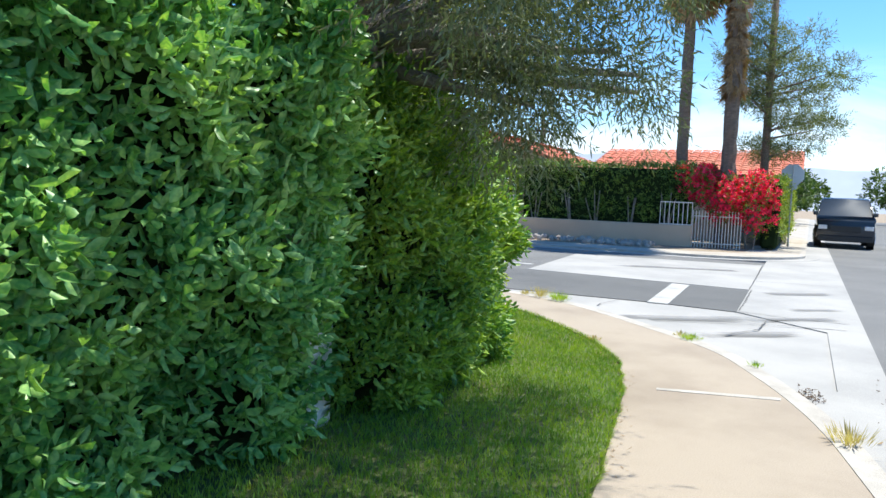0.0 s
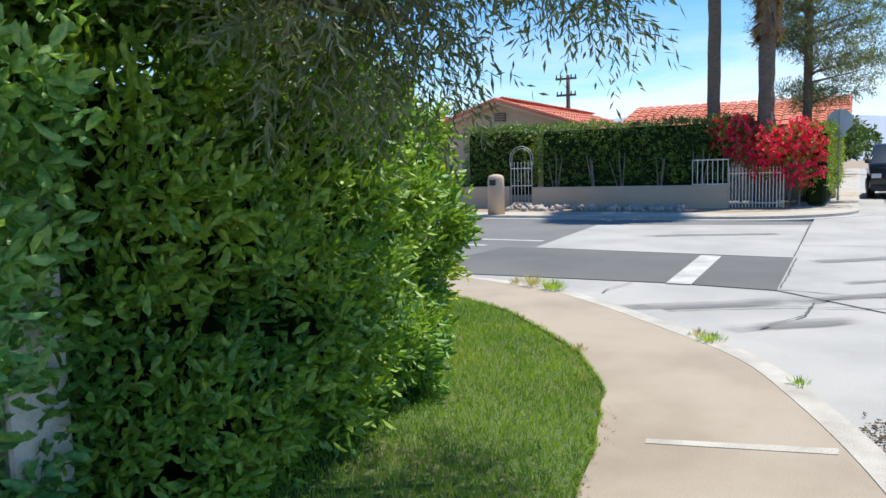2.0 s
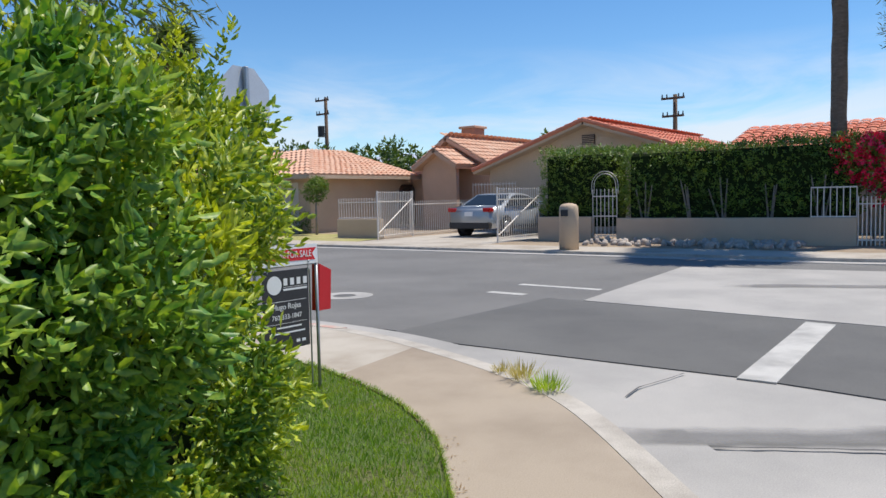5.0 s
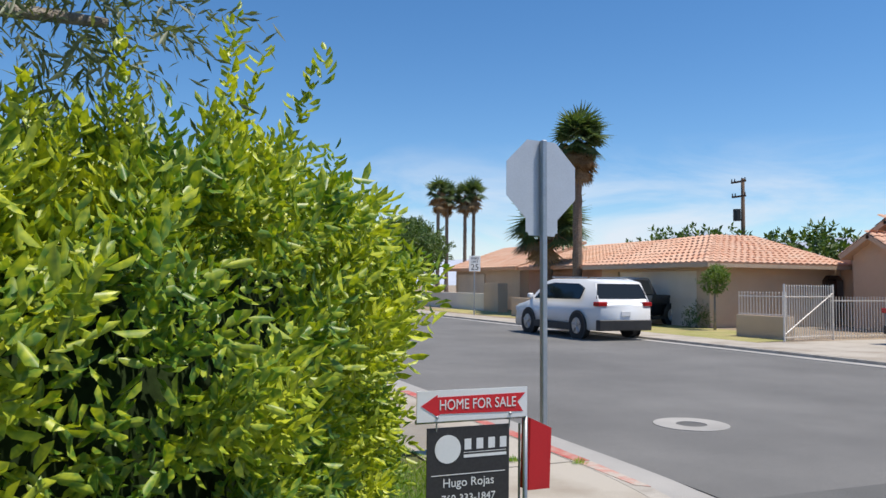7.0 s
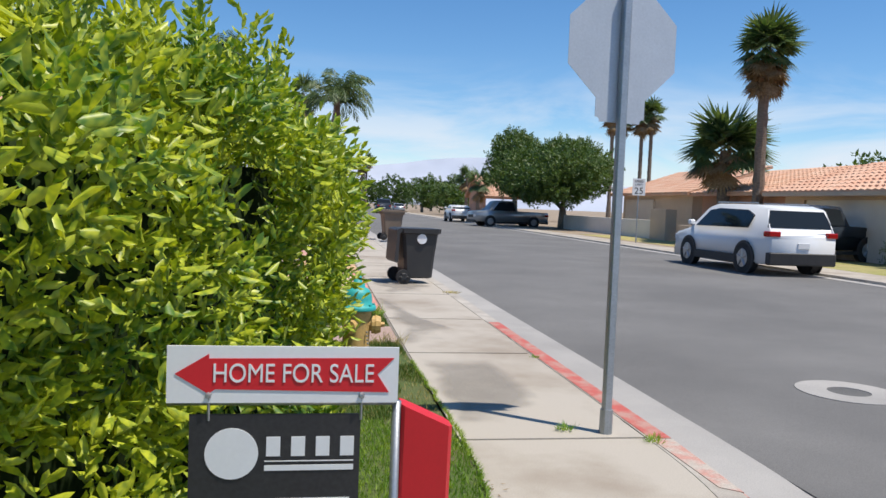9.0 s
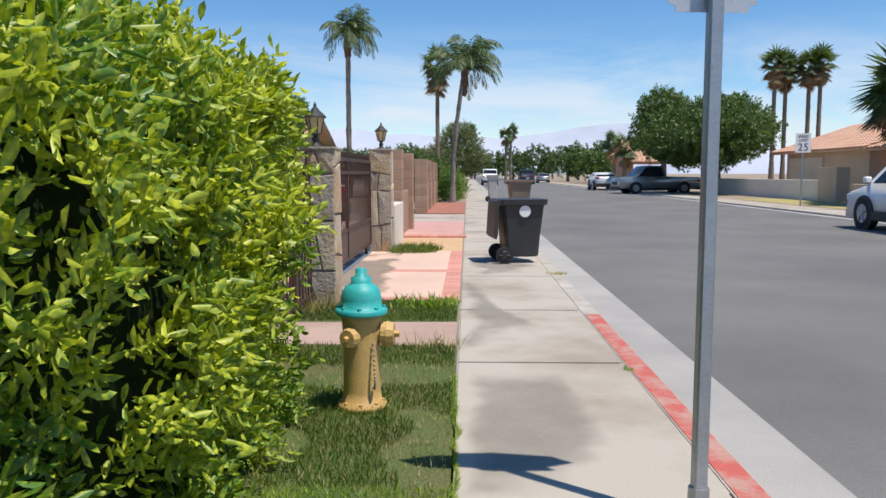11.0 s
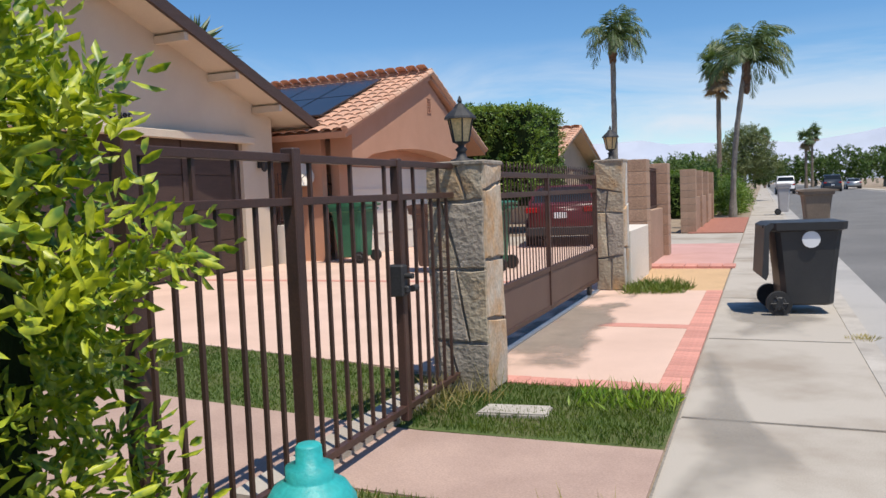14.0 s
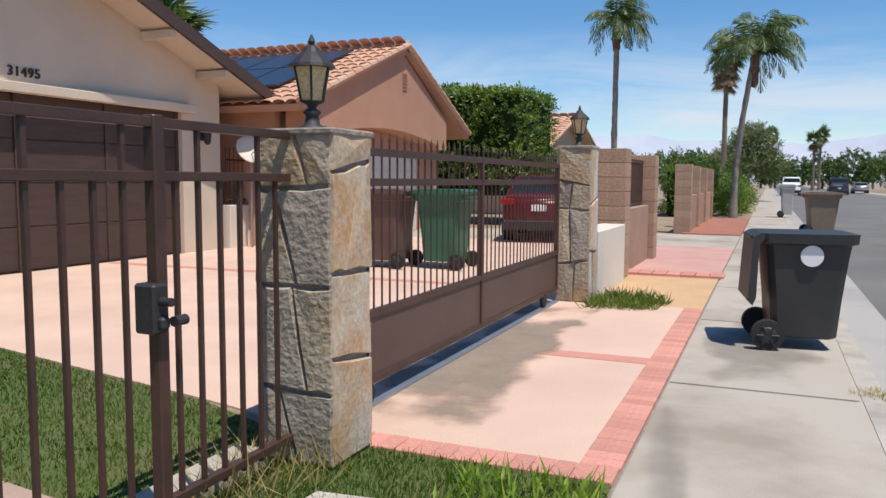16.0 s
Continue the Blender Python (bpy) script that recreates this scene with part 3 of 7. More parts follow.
tagged(slab("pavement_far", ring_strip(KBI, WB), -0.3, 0.0, M_CONC), "sunlit concrete pavement across the street", "pavement", kind="structure")
tagged(slab("ground_plots", WB + [(120, 420)], -0.3, -0.006, M_SOIL), "dry bare plots behind the far pavement", "ground", kind="structure")

tagged(slab("road_corner_apron", [(-8, -5.6), (2.95, -5.6), (2.95, 3.0), (-8, 3.0)], -0.31, -0.084, M_CONC_W), "bleached concrete apron at the corner", "concrete slab", kind="structure")

# lawn and yards behind the walked pavement
lawn_pts = LAWN_EDGE[:-1] + [(0.975, 4.95), (-60, 4.95), (-60, -4.5)]
tagged(slab("ground_lawn", lawn_pts, -0.3, -0.012, M_LAWN), "green lawn earth behind the pavement", "lawn", kind="structure")
tagged(slab("ground_yards", [(0.97, 4.95), (0.97, 420), (-60, 420), (-60, 4.95)], -0.3, -0.013, M_SOIL), "bare front yards along the street", "ground", kind="structure")

# pavement slabs, each cast piece with its own joints
walk_parent = empty("pavement")
tagged(walk_parent, "sunlit concrete pavement of cast slabs, stained in places", "pavement", kind="structure")


def lerp_poly(poly, n):
    P = [Vector((*p, 0)) for p in poly]
    acc = [0]
    for a, b in zip(P, P[1:]):
        acc.append(acc[-1] + (b - a).length)
    out = []
    for k in range(n + 1):
        d = acc[-1] * k / n
        for i in range(len(P) - 1):
            if d <= acc[i + 1] + 1e-9:
                f = (d - acc[i]) / max(acc[i + 1] - acc[i], 1e-9)
                q = P[i].lerp(P[i + 1], f)
                out.append((q.x, q.y))
                break
    return out


JOINTS_Y = [1.78, 4.40, 6.50, 9.0, 11.6, 14.2, 16.8, 19.4, 22, 25, 30, 36, 44, 60, 100, 200, 418]
for y0, y1 in zip(JOINTS_Y, JOINTS_Y[1:]):
    slab("slab", [(0.985, y0 + 0.008), (2.157, y0 + 0.008), (2.157, y1 - 0.008), (0.985, y1 - 0.008)], -0.15, 0.0, M_CONC, walk_parent, 0.012)
co = lerp_poly([p for p in offset_line(KERB_IN, -0.005) if p[1] < 1.76] + [(2.152, 1.77)], 700)
ci = lerp_poly([p for p in LAWN_EDGE if p[1] < 1.7] + [(1.02, 1.77)], 700)
def nearest_i(poly, x, y):
    return min(range(len(poly)), key=lambda i: (poly[i][0] - x) ** 2 + (poly[i][1] - y) ** 2)
cuts = [((-40, -4.5), (-40, -5.6)), ((-12, -4.47), (-12, -5.6)), ((-9.2, -4.45), (-9.2, -5.58)), ((-6.1, -4.27), (-6.0, -5.45)), ((-3.05, -3.86), (-2.74, -4.87)), ((-1.38, -3.17), (-0.80, -3.95)), ((0.68, -0.55), (1.82, -0.38)), ((1.02, 1.77), (2.15, 1.77))]
for (a_in, a_out), (b_in, b_out) in zip(cuts, cuts[1:]):
    i0, i1 = nearest_i(ci, *a_in), nearest_i(ci, *b_in)
    o0, o1 = nearest_i(co, *a_out), nearest_i(co, *b_out)
    pts = co[o0:o1 + 1:2] + ([co[o1]] if (o1 - o0) % 2 else [])
    pin = ci[i0:i1 + 1:2] + ([ci[i1]] if (i1 - i0) % 2 else [])
    bm = bmesh.new()
    add_prism(bm, pts + list(reversed(pin)), -0.15, 0.0)
    from_bm("slab", bm, M_CONC_TAN if a_in[0] < 0 else M_CONC, walk_parent)
tagged(slab("pavement_bed", [(0.97, 1.77), (2.16, 1.77), (2.16, 418), (0.97, 418)], -0.2, -0.02, M_MORTAR), "dark joints between the pavement slabs", "joint", kind="structure")

for pts in ([(0.99, 4.6), (1.45, 4.75), (1.75, 5.6), (1.5, 6.5), (1.2, 8.2), (0.99, 8.8)], [(1.0, 2.0), (1.5, 2.1), (1.9, 2.9), (1.7, 4.2), (1.02, 4.3)], [(1.2, 8.8), (1.9, 9.0), (2.1, 10.2), (1.3, 12.5), (1.0, 11.0)]):
    soft_stain("pavement_stain", pts, 0.003, M_SOFTDAMP, "dull water stain on the concrete pavement")

# ---- walls of hedge ----
def profile(depth, height, bulge=0.12):
    """Cross-section of a hedge: distance inwards from the face line, and height."""
    return [(0.07, 0.0), (-0.02, 0.35), (-0.06, 0.9), (-bulge * 0.45, height * 0.62), (0.0, height * 0.82), (0.10, height * 0.96), (0.40, height), (depth * 0.7, height * 1.0), (depth, height * 0.93), (depth + 0.05, 0.2)]


def hedge(name, label, path, depth, height, density, length, width, material, twig=0.16, per=8, wild=0.0, core_in=0.34, group="", bumpy=0.30, up=0.5, heights=None, gaps=-0.14):
    root = empty(name, path[0][0], path[0][1])
    tagged(root, label, "hedge", group)
    prof = profile(depth, height)
    P = [Vector((x, y, 0)) for x, y in path]
    cols = []
    n = len(P)
    for i in range(n):
        d = (P[min(i + 1, n - 1)] - P[max(i - 1, 0)]).normalized()
        inward = Vector((-d.y, d.x, 0))
        cols.append((P[i], inward))
    def at(s, u):
        i = min(int(s), n - 2)
        f = s - i
        p = cols[i][0].lerp(cols[i + 1][0], f)
        w = cols[i][1].lerp(cols[i + 1][1], f)
        j = min(int(u), len(prof) - 2)
        g = u - j
        off = prof[j][0] + (prof[j + 1][0] - prof[j][0]) * g
        z = prof[j][1] + (prof[j + 1][1] - prof[j][1]) * g
        if heights:
            z *= (heights[i] + (heights[i + 1] - heights[i]) * f) / height
        return p + w * off + Vector((0, 0, z)), w, j, g
    inv = Matrix.Translation((-path[0][0], -path[0][1], 0))
    # added dark core, painting the shade seen through gaps in the leaves
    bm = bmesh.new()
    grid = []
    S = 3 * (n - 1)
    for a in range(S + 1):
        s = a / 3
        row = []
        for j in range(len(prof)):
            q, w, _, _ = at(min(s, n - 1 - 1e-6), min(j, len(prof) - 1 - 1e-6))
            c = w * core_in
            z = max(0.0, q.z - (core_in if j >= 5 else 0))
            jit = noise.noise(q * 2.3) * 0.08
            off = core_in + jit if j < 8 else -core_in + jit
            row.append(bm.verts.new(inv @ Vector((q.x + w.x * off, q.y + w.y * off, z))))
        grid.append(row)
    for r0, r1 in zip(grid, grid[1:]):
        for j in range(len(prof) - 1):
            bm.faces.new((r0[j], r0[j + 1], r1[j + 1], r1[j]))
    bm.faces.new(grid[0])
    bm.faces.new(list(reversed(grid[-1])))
    from_bm("hedge_shade_core", bm, M_SHADE_CORE, root, True)
    # leaves
    pts, nrm = [], []
    for i in range(n - 1):
        seg = (P[i + 1] - P[i]).length
        for j in range(len(prof) - 1):
            h = math.hypot(prof[j + 1][0] - prof[j][0], prof[j + 1][1] - prof[j][1])
            dn = density * (0.15 if j >= len(prof) - 2 else 1.0)
            k = RNG.poisson(seg * h * dn)
            for _ in range(k):
                s, u = i + RNG.random(), j + RNG.random()
                q, w, jj, g = at(min(s, n - 1 - 1e-6), u)
                hollow = noise.noise(q * 3.1) + 0.5 * noise.noise(q * 7.0) < gaps
                if hollow and RNG.random() < 0.72:
                    continue
                t = Vector((prof[jj + 1][0] - prof[jj][0], 0, prof[jj + 1][1] - prof[jj][1]))
                nn = -w * t.z + Vector((0, 0, 1)) * t.x
                nn.normalize()
                bump_ = noise.noise(q * 1.7) * bumpy + noise.noise(q * 5.0) * bumpy * 0.6
                q = q + nn * (bump_ - 0.07 * RNG.random() - 0.03 - (0.15 + 0.12 * RNG.random() if hollow else 0.0))
                pts.append((inv @ q)[:])
                nrm.append(nn[:])
    for end in (0, n - 1):
        p, w = cols[end]
        d = (P[end] - P[end - 1]).normalized() if end else (P[0] - P[1]).normalized()
        for _ in range(int(density * depth * height * 0.9)):
            q = p + w * RNG.uniform(0.1, depth) + Vector((0, 0, RNG.uniform(0.05, height * 0.96))) + d * RNG.uniform(-0.1, 0.04)
            pts.append((inv @ q)[:])
            nrm.append(d[:])
    sprigs("leaves", np.array(pts), np.array(nrm), material, root, per, length, width, twig, up=up, oval=True)
    return root



hedge_a = hedge("hedge", "dense glossy green hedge in shade beside a white post", [(-11.5, -2.78), (-9.6, -2.74), (-8.0, -2.70), (-6.4, -2.68), (-4.93, -2.66)], 1.4, 2.5, 370, 0.088, 0.038, M_LEAF_BROAD_SKYLIT, per=7, gaps=-0.50)
hedge_side = hedge("hedge", "green hedge along the side street, olive shade put into its leaf colour", [(-4.80, -2.72), (-4.0, -2.78), (-3.2, -2.72), (-2.45, -2.50), (-1.95, -2.32)], 1.2, 2.0, 400, 0.078, 0.031, M_LEAF_HEDGE_SHADE, per=7, heights=[2.0, 1.98, 1.88, 1.74, 1.60], gaps=-0.32)
hedge_b = hedge("hedge", "tall untrimmed yellow-green hedge round the corner plot", [(-1.98, -2.33), (-1.70, -2.22), (-1.26, -1.98), (-0.95, -1.58), (-0.70, -1.05), (-0.45, -0.5), (-0.20, 0.15), (0.03, 0.75), (0.15, 1.4), (0.19, 2.0), (0.16, 2.65), (0.01, 3.2), (-0.33, 3.6)], 1.2, 1.95, 460, 0.072, 0.026, M_LEAF_HEDGE, per=7, gaps=0.02,
                heights=[1.60, 1.60, 1.63, 1.73, 1.82, 1.84, 1.84, 1.84, 1.85, 1.87, 1.88, 1.84, 1.76])
# fast upright shoots above the clipped top
more_shoots = []
for _ in range(95):
    f = RNG.random()
    cx, cy = -1.95 + 1.75 * f, -1.5 + 2.2 * f * f
    more_shoots.append((cx + RNG.normal(0, 0.16), cy + RNG.normal(0, 0.16), 1.60 + 0.14 * f, (0.08 + 0.22 * RNG.random()) * (1.3 - 0.5 * f)))
for _ in range(45):
    more_shoots.append((RNG.uniform(-0.75, -0.2), RNG.uniform(1.0, 3.2), 1.78, 0.12 + 0.14 * RNG.random()))
shoot_pts, shoot_nrm = [], []
for bx, by, bz, h in list(((-1.11, -1.32, 1.66, 0.66), (-1.05, -1.25, 1.66, 0.55), (-1.32, -1.35, 1.64, 0.46), (-0.85, -0.5, 1.84, 0.34), (-0.6, 0.0, 1.84, 0.3), (-1.8, -1.5, 1.62, 0.24), (-1.05, -0.9, 1.84, 0.36), (-0.3, 1.6, 1.88, 0.22), (-0.25, 2.6, 1.88, 0.22), (-0.35, 0.9, 1.9, 0.25))) + more_shoots:
    k = 0.0
    lean = RNG.normal(0, 0.12, 2)
    while k < h:
        shoot_pts.append((bx + lean[0] * k * 2 - hedge_b.location.x, by + lean[1] * k * 2 - hedge_b.location.y, bz + k))
        shoot_nrm.append((lean[0], lean[1], 1.2))
        k += 0.035
sprigs("shoots", np.array(shoot_pts), np.array(shoot_nrm), M_LEAF_HEDGE, hedge_b, 5, 0.055, 0.024, 0.10, up=1.2, oval=True)
post_bm = bmesh.new()
add_box(post_bm, (-5.06, -2.58, -0.02), (-4.84, -2.2, 1.38), 0.01)
tagged(from_bm("wall_post", post_bm, M_STUCCO_WHITE), "whitewashed stucco wall end between two hedges", "wall", kind="structure")

# ---- kinds of things ----
def text_mesh(name, body, size, material, parent, m, spacing=1.0, extrude=0.0015, squeeze=1.0):
    cu = bpy.data.curves.new(name, "FONT")
    cu.body, cu.size, cu.extrude, cu.align_x, cu.align_y, cu.space_character = body, size, extrude, "CENTER", "CENTER", spacing
    tmp = bpy.data.objects.new(name, cu)
    scene.collection.objects.link(tmp)
    me = bpy.data.meshes.new_from_object(tmp.evaluated_get(bpy.context.evaluated_depsgraph_get()))
    bpy.data.objects.remove(tmp)
    me.materials.clear()
    me.materials.append(material)
    ob = new(name, me)
    ob.parent = parent
    ob.matrix_local = m @ Matrix.Diagonal((squeeze, 1, 1, 1))
    return ob


def tile_field(name, origin, along, upslope, width, slope_len, parent, pitch=0.30, course=0.38, rise=0.055, singles=0):
    """Rows of barrel tiles laid on a slope, overlapping course by course."""
    o, a, u = Vector(origin), Vector(along).normalized(), Vector(upslope).normalized()
    nrm = a.cross(u).normalized()
    if nrm.z < 0:
        nrm = -nrm
    nc, nr = max(1, int(width / pitch)), max(1, int(math.ceil(slope_len / course)))
    pitch = width / nc
    seg = 4
    one = []
    for end, lift in ((0.0, 0.035), (1.0, 0.0)):
        for k in range(seg + 1):
            th = math.pi * k / seg
            one.append(a * (pitch * 0.5 - math.cos(th) * pitch * 0.48) + nrm * (math.sin(th) * rise + lift) + u * (course * 1.12 * end))
    one += [p - nrm * 0.015 for p in one[:seg + 1]]
    faces1 = [(k, k + 1, seg + 2 + k, seg + 1 + k) for k in range(seg)] + [(2 * seg + 2 + k, 2 * seg + 3 + k, k + 1, k) for k in range(seg)]
    verts, faces = [], []
    shared = None
    cnt = 0
    for r in range(nr):
        for c in range(nc):
            if r * course > slope_len:
                continue
            p = o + a * (c * pitch) + u * (r * course)
            if cnt < singles and c >= nc - max(1, singles // nr):
                if shared is None:
                    shared = bpy.data.meshes.new("roof_tile")
                    shared.from_pydata([tuple(v) for v in one], [], faces1)
                    shared.materials.append(M_TILE)
                t = new("roof_tile", shared)
                t.parent = parent
                t.location = p
                cnt += 1
                continue
            j = Vector((0, 0, 0.006 * math.sin(c * 12.9 + r * 78.2)))
            b = len(verts)
            verts += [p + v + j for v in one]
            faces += [tuple(b + i for i in f) for f in faces1]
    ob = obj(name, verts, faces, M_TILE, parent)
    return tagged(ob, kind="stuff")


def roof_slab(name, quad, thick, material, parent):
    """A flat sheet with thickness through four corner points."""
    n = (Vector(quad[1]) - Vector(quad[0])).cross(Vector(quad[3]) - Vector(quad[0])).normalized()
    if n.z < 0:
        n = -n
    v = [Vector(q) for q in quad] + [Vector(q) - n * thick for q in quad]
    return obj(name, v, [(0, 1, 2, 3), (7, 6, 5, 4), (0, 4, 5, 1), (1, 5, 6, 2), (2, 6, 7, 3), (3, 7, 4, 0)], material, parent)


def gable_roof(parent, gx, back, y_lo, y_hi, y_ridge, z_lo, z_hi, z_ridge, fascia, singles=0, tiles=True, pitch=0.3):
    """Gable that faces along x: ridge runs from x = gx to x = back. Eaves at y_lo and y_hi."""
    x0, x1 = min(gx, back), max(gx, back)
    for ye, ze in ((y_lo, z_lo), (y_hi, z_hi)):
        q = [(x0, ye, ze), (x1, ye, ze), (x1, y_ridge, z_ridge), (x0, y_ridge, z_ridge)]
        roof_slab("roof_deck", q, 0.14, fascia, parent)
        up = Vector((0, y_ridge - ye, z_ridge - ze))
        if tiles:
            tile_field("roof_tiles", (x0, ye, ze + 0.01), (1, 0, 0), up, x1 - x0, up.length, parent, pitch=pitch, singles=singles if ye == y_lo else 0)
    bm = bmesh.new()
    n = int((x1 - x0) / 0.35)
    for k in range(n):
        xa = x0 + (x1 - x0) * k / n
        add_tube(bm, (xa, y_ridge, z_ridge + 0.03), (xa + (x1 - x0) / n * 1.1, y_ridge, z_ridge + 0.045), 0.09, 0.10, 8)
    for ye, ze in ((y_lo, z_lo), (y_hi, z_hi)):
        m = int(math.hypot(y_ridge - ye, z_ridge - ze) / 0.35)
        for k in range(m):
            f0, f1 = k / m, (k + 1.1) / m
            for xe in (gx,):
                add_tube(bm, (xe, ye + (y_ridge - ye) * f0, ze + (z_ridge - ze) * f0 + 0.045), (xe, ye + (y_ridge - ye) * f1, ze + (z_ridge - ze) * f1 + 0.03), 0.085, 0.075, 8)
    from_bm("ridge_tiles", bm, M_TILE, parent)


def gable_wall(parent, x, y0, y1, y_ridge, z_eave0, z_eave1, z_ridge, material, thick=0.2, name="wall"):
    bm = bmesh.new()
    add_prism(bm, [(y0, 0), (y1, 0), (y1, z_eave1), (y_ridge, z_ridge), (y0, z_eave0)], x, x - thick, axis="x")
    return from_bm(name, bm, material, parent)


def picket_panel(parent, p0, p1, z0, z1, spacing, material, rails=(0.15, 0.85), r=0.009, tips=0.0, square=0.03, name="picket"):
    """Railing panel between two plan points: rails, upright bars, optional spear tips."""
    a, b = Vector((*p0, 0)), Vector((*p1, 0))
    d = b - a
    L = d.length
    ang = math.atan2(d.y, d.x)
    inv = parent.matrix_world.inverted()
    for f in rails:
        bm = bmesh.new()
        z = z0 + (z1 - z0) * f
        c = (a + b) / 2
        m = inv @ Matrix.Translation((c.x, c.y, z)) @ Matrix.Rotation(ang, 4, "Z") @ Matrix.Diagonal((L, square, square, 1))
        bmesh.ops.create_cube(bm, size=1.0, matrix=m)
        from_bm("rail", bm, material, parent)
    me = bpy.data.meshes.new(name)
    bm = bmesh.new()
    add_tube(bm, (0, 0, 0), (0, 0, z1 - z0 + tips), r, r, 6)
    if tips:
        add_tube(bm, (0, 0, z1 - z0 + tips), (0, 0, z1 - z0 + tips + 0.05), r * 1.8, 0.001, 6)
    bm.to_mesh(me)
    bm.free()
    me.materials.append(material)
    n = max(2, int(L / spacing))
    for k in range(n + 1):
        q = a + d * (k / n)
        o = new(name, me)
        o.parent = parent
        o.matrix_local = inv @ Matrix.Translation((q.x, q.y, z0))


def wheelie_bin(x, y, rz, body_mat, label, h=1.12, w=0.60, d=0.66, lid_open=0.0):
    root = empty("wheeled_bin", x, y, 0, rz)
    tagged(root, label, "wheeled bin")
    bm = bmesh.new()
    rings = []
    for z, fx, fy in ((0.10, 0.40, 0.40), (0.12, 0.43, 0.43), (0.45, 0.47, 0.46), (0.80, 0.53, 0.50), (0.90, 0.55, 0.52), (0.92, 0.62, 0.58), (1.0, 0.63, 0.59)):
        a, b = w * fx * 0.8, d * fy * 0.85
        c = 0.05
        rings.append([bm.verts.new((px, py, z * h)) for px, py in ((-a, -b + c), (-a + c, -b), (a - c, -b), (a, -b + c), (a, b - c), (a - c, b), (-a + c, b), (-a, b - c))])
    for r0, r1 in zip(rings, rings[1:]):
        for k in range(8):
            bm.faces.new((r0[k], r0[(k + 1) % 8], r1[(k + 1) % 8], r1[k]))
    bm.faces.new(list(reversed(rings[0])))
    bm.faces.new(rings[-1])
    from_bm("body", bm, body_mat, root)
    # lid, hinged at the wheel side
    bm = bmesh.new()
    if lid_open:
        prof = [(-0.315, 0.98), (-0.36, 1.0), (-0.42, 0.97), (-0.44, 0.60), (-0.45, 0.42), (-0.41, 0.38), (-0.385, 0.45), (-0.375, 0.9)]
        add_prism(bm, [(px, pz * h) for px, pz in prof], -d * 0.47, d * 0.47, axis="y")
    else:
        prof = [(-0.34, 1.0), (0.36, 1.0), (0.37, 1.03), (0.2, 1.065), (-0.25, 1.065), (-0.36, 1.04)]
        add_prism(bm, [(px * w / 0.6, pz * h) for px, pz in prof], -d * 0.52, d * 0.52, axis="y")
    from_bm("lid", bm, body_mat, root)
    bm = bmesh.new()
    add_tube(bm, (-w * 0.58, -d * 0.36, 0.96 * h), (-w * 0.58, d * 0.36, 0.96 * h), 0.018, seg=8)
    for sy in (-1, 1):
        add_tube(bm, (-w * 0.58, sy * d * 0.36, 0.96 * h), (-w * 0.42, sy * d * 0.36, 0.93 * h), 0.018, seg=8)
    from_bm("handle", bm, body_mat, root)
    for sy in (-1, 1):
        bm = bmesh.new()
        add_tube(bm, (-w * 0.40, sy * d * 0.40, 0.125), (-w * 0.40, sy * d * 0.50, 0.125), 0.125, seg=20)
        wh = from_bm("wheel", bm, M_BLACK, root)
        bm = bmesh.new()
        add_tube(bm, (-w * 0.40, sy * d * 0.495, 0.125), (-w * 0.40, sy * d * 0.515, 0.125), 0.075, 0.06, seg=16)
        for k in range(6):
            th = k * math.pi / 3
            add_tube(bm, (-w * 0.40 + 0.03 * math.cos(th), sy * d * 0.515, 0.125 + 0.03 * math.sin(th)), (-w * 0.40 + 0.085 * math.cos(th), sy * d * 0.51, 0.125 + 0.085 * math.sin(th)), 0.01, seg=5)
        rim = from_bm("hub", bm, M_TRIM, wh)
    return root


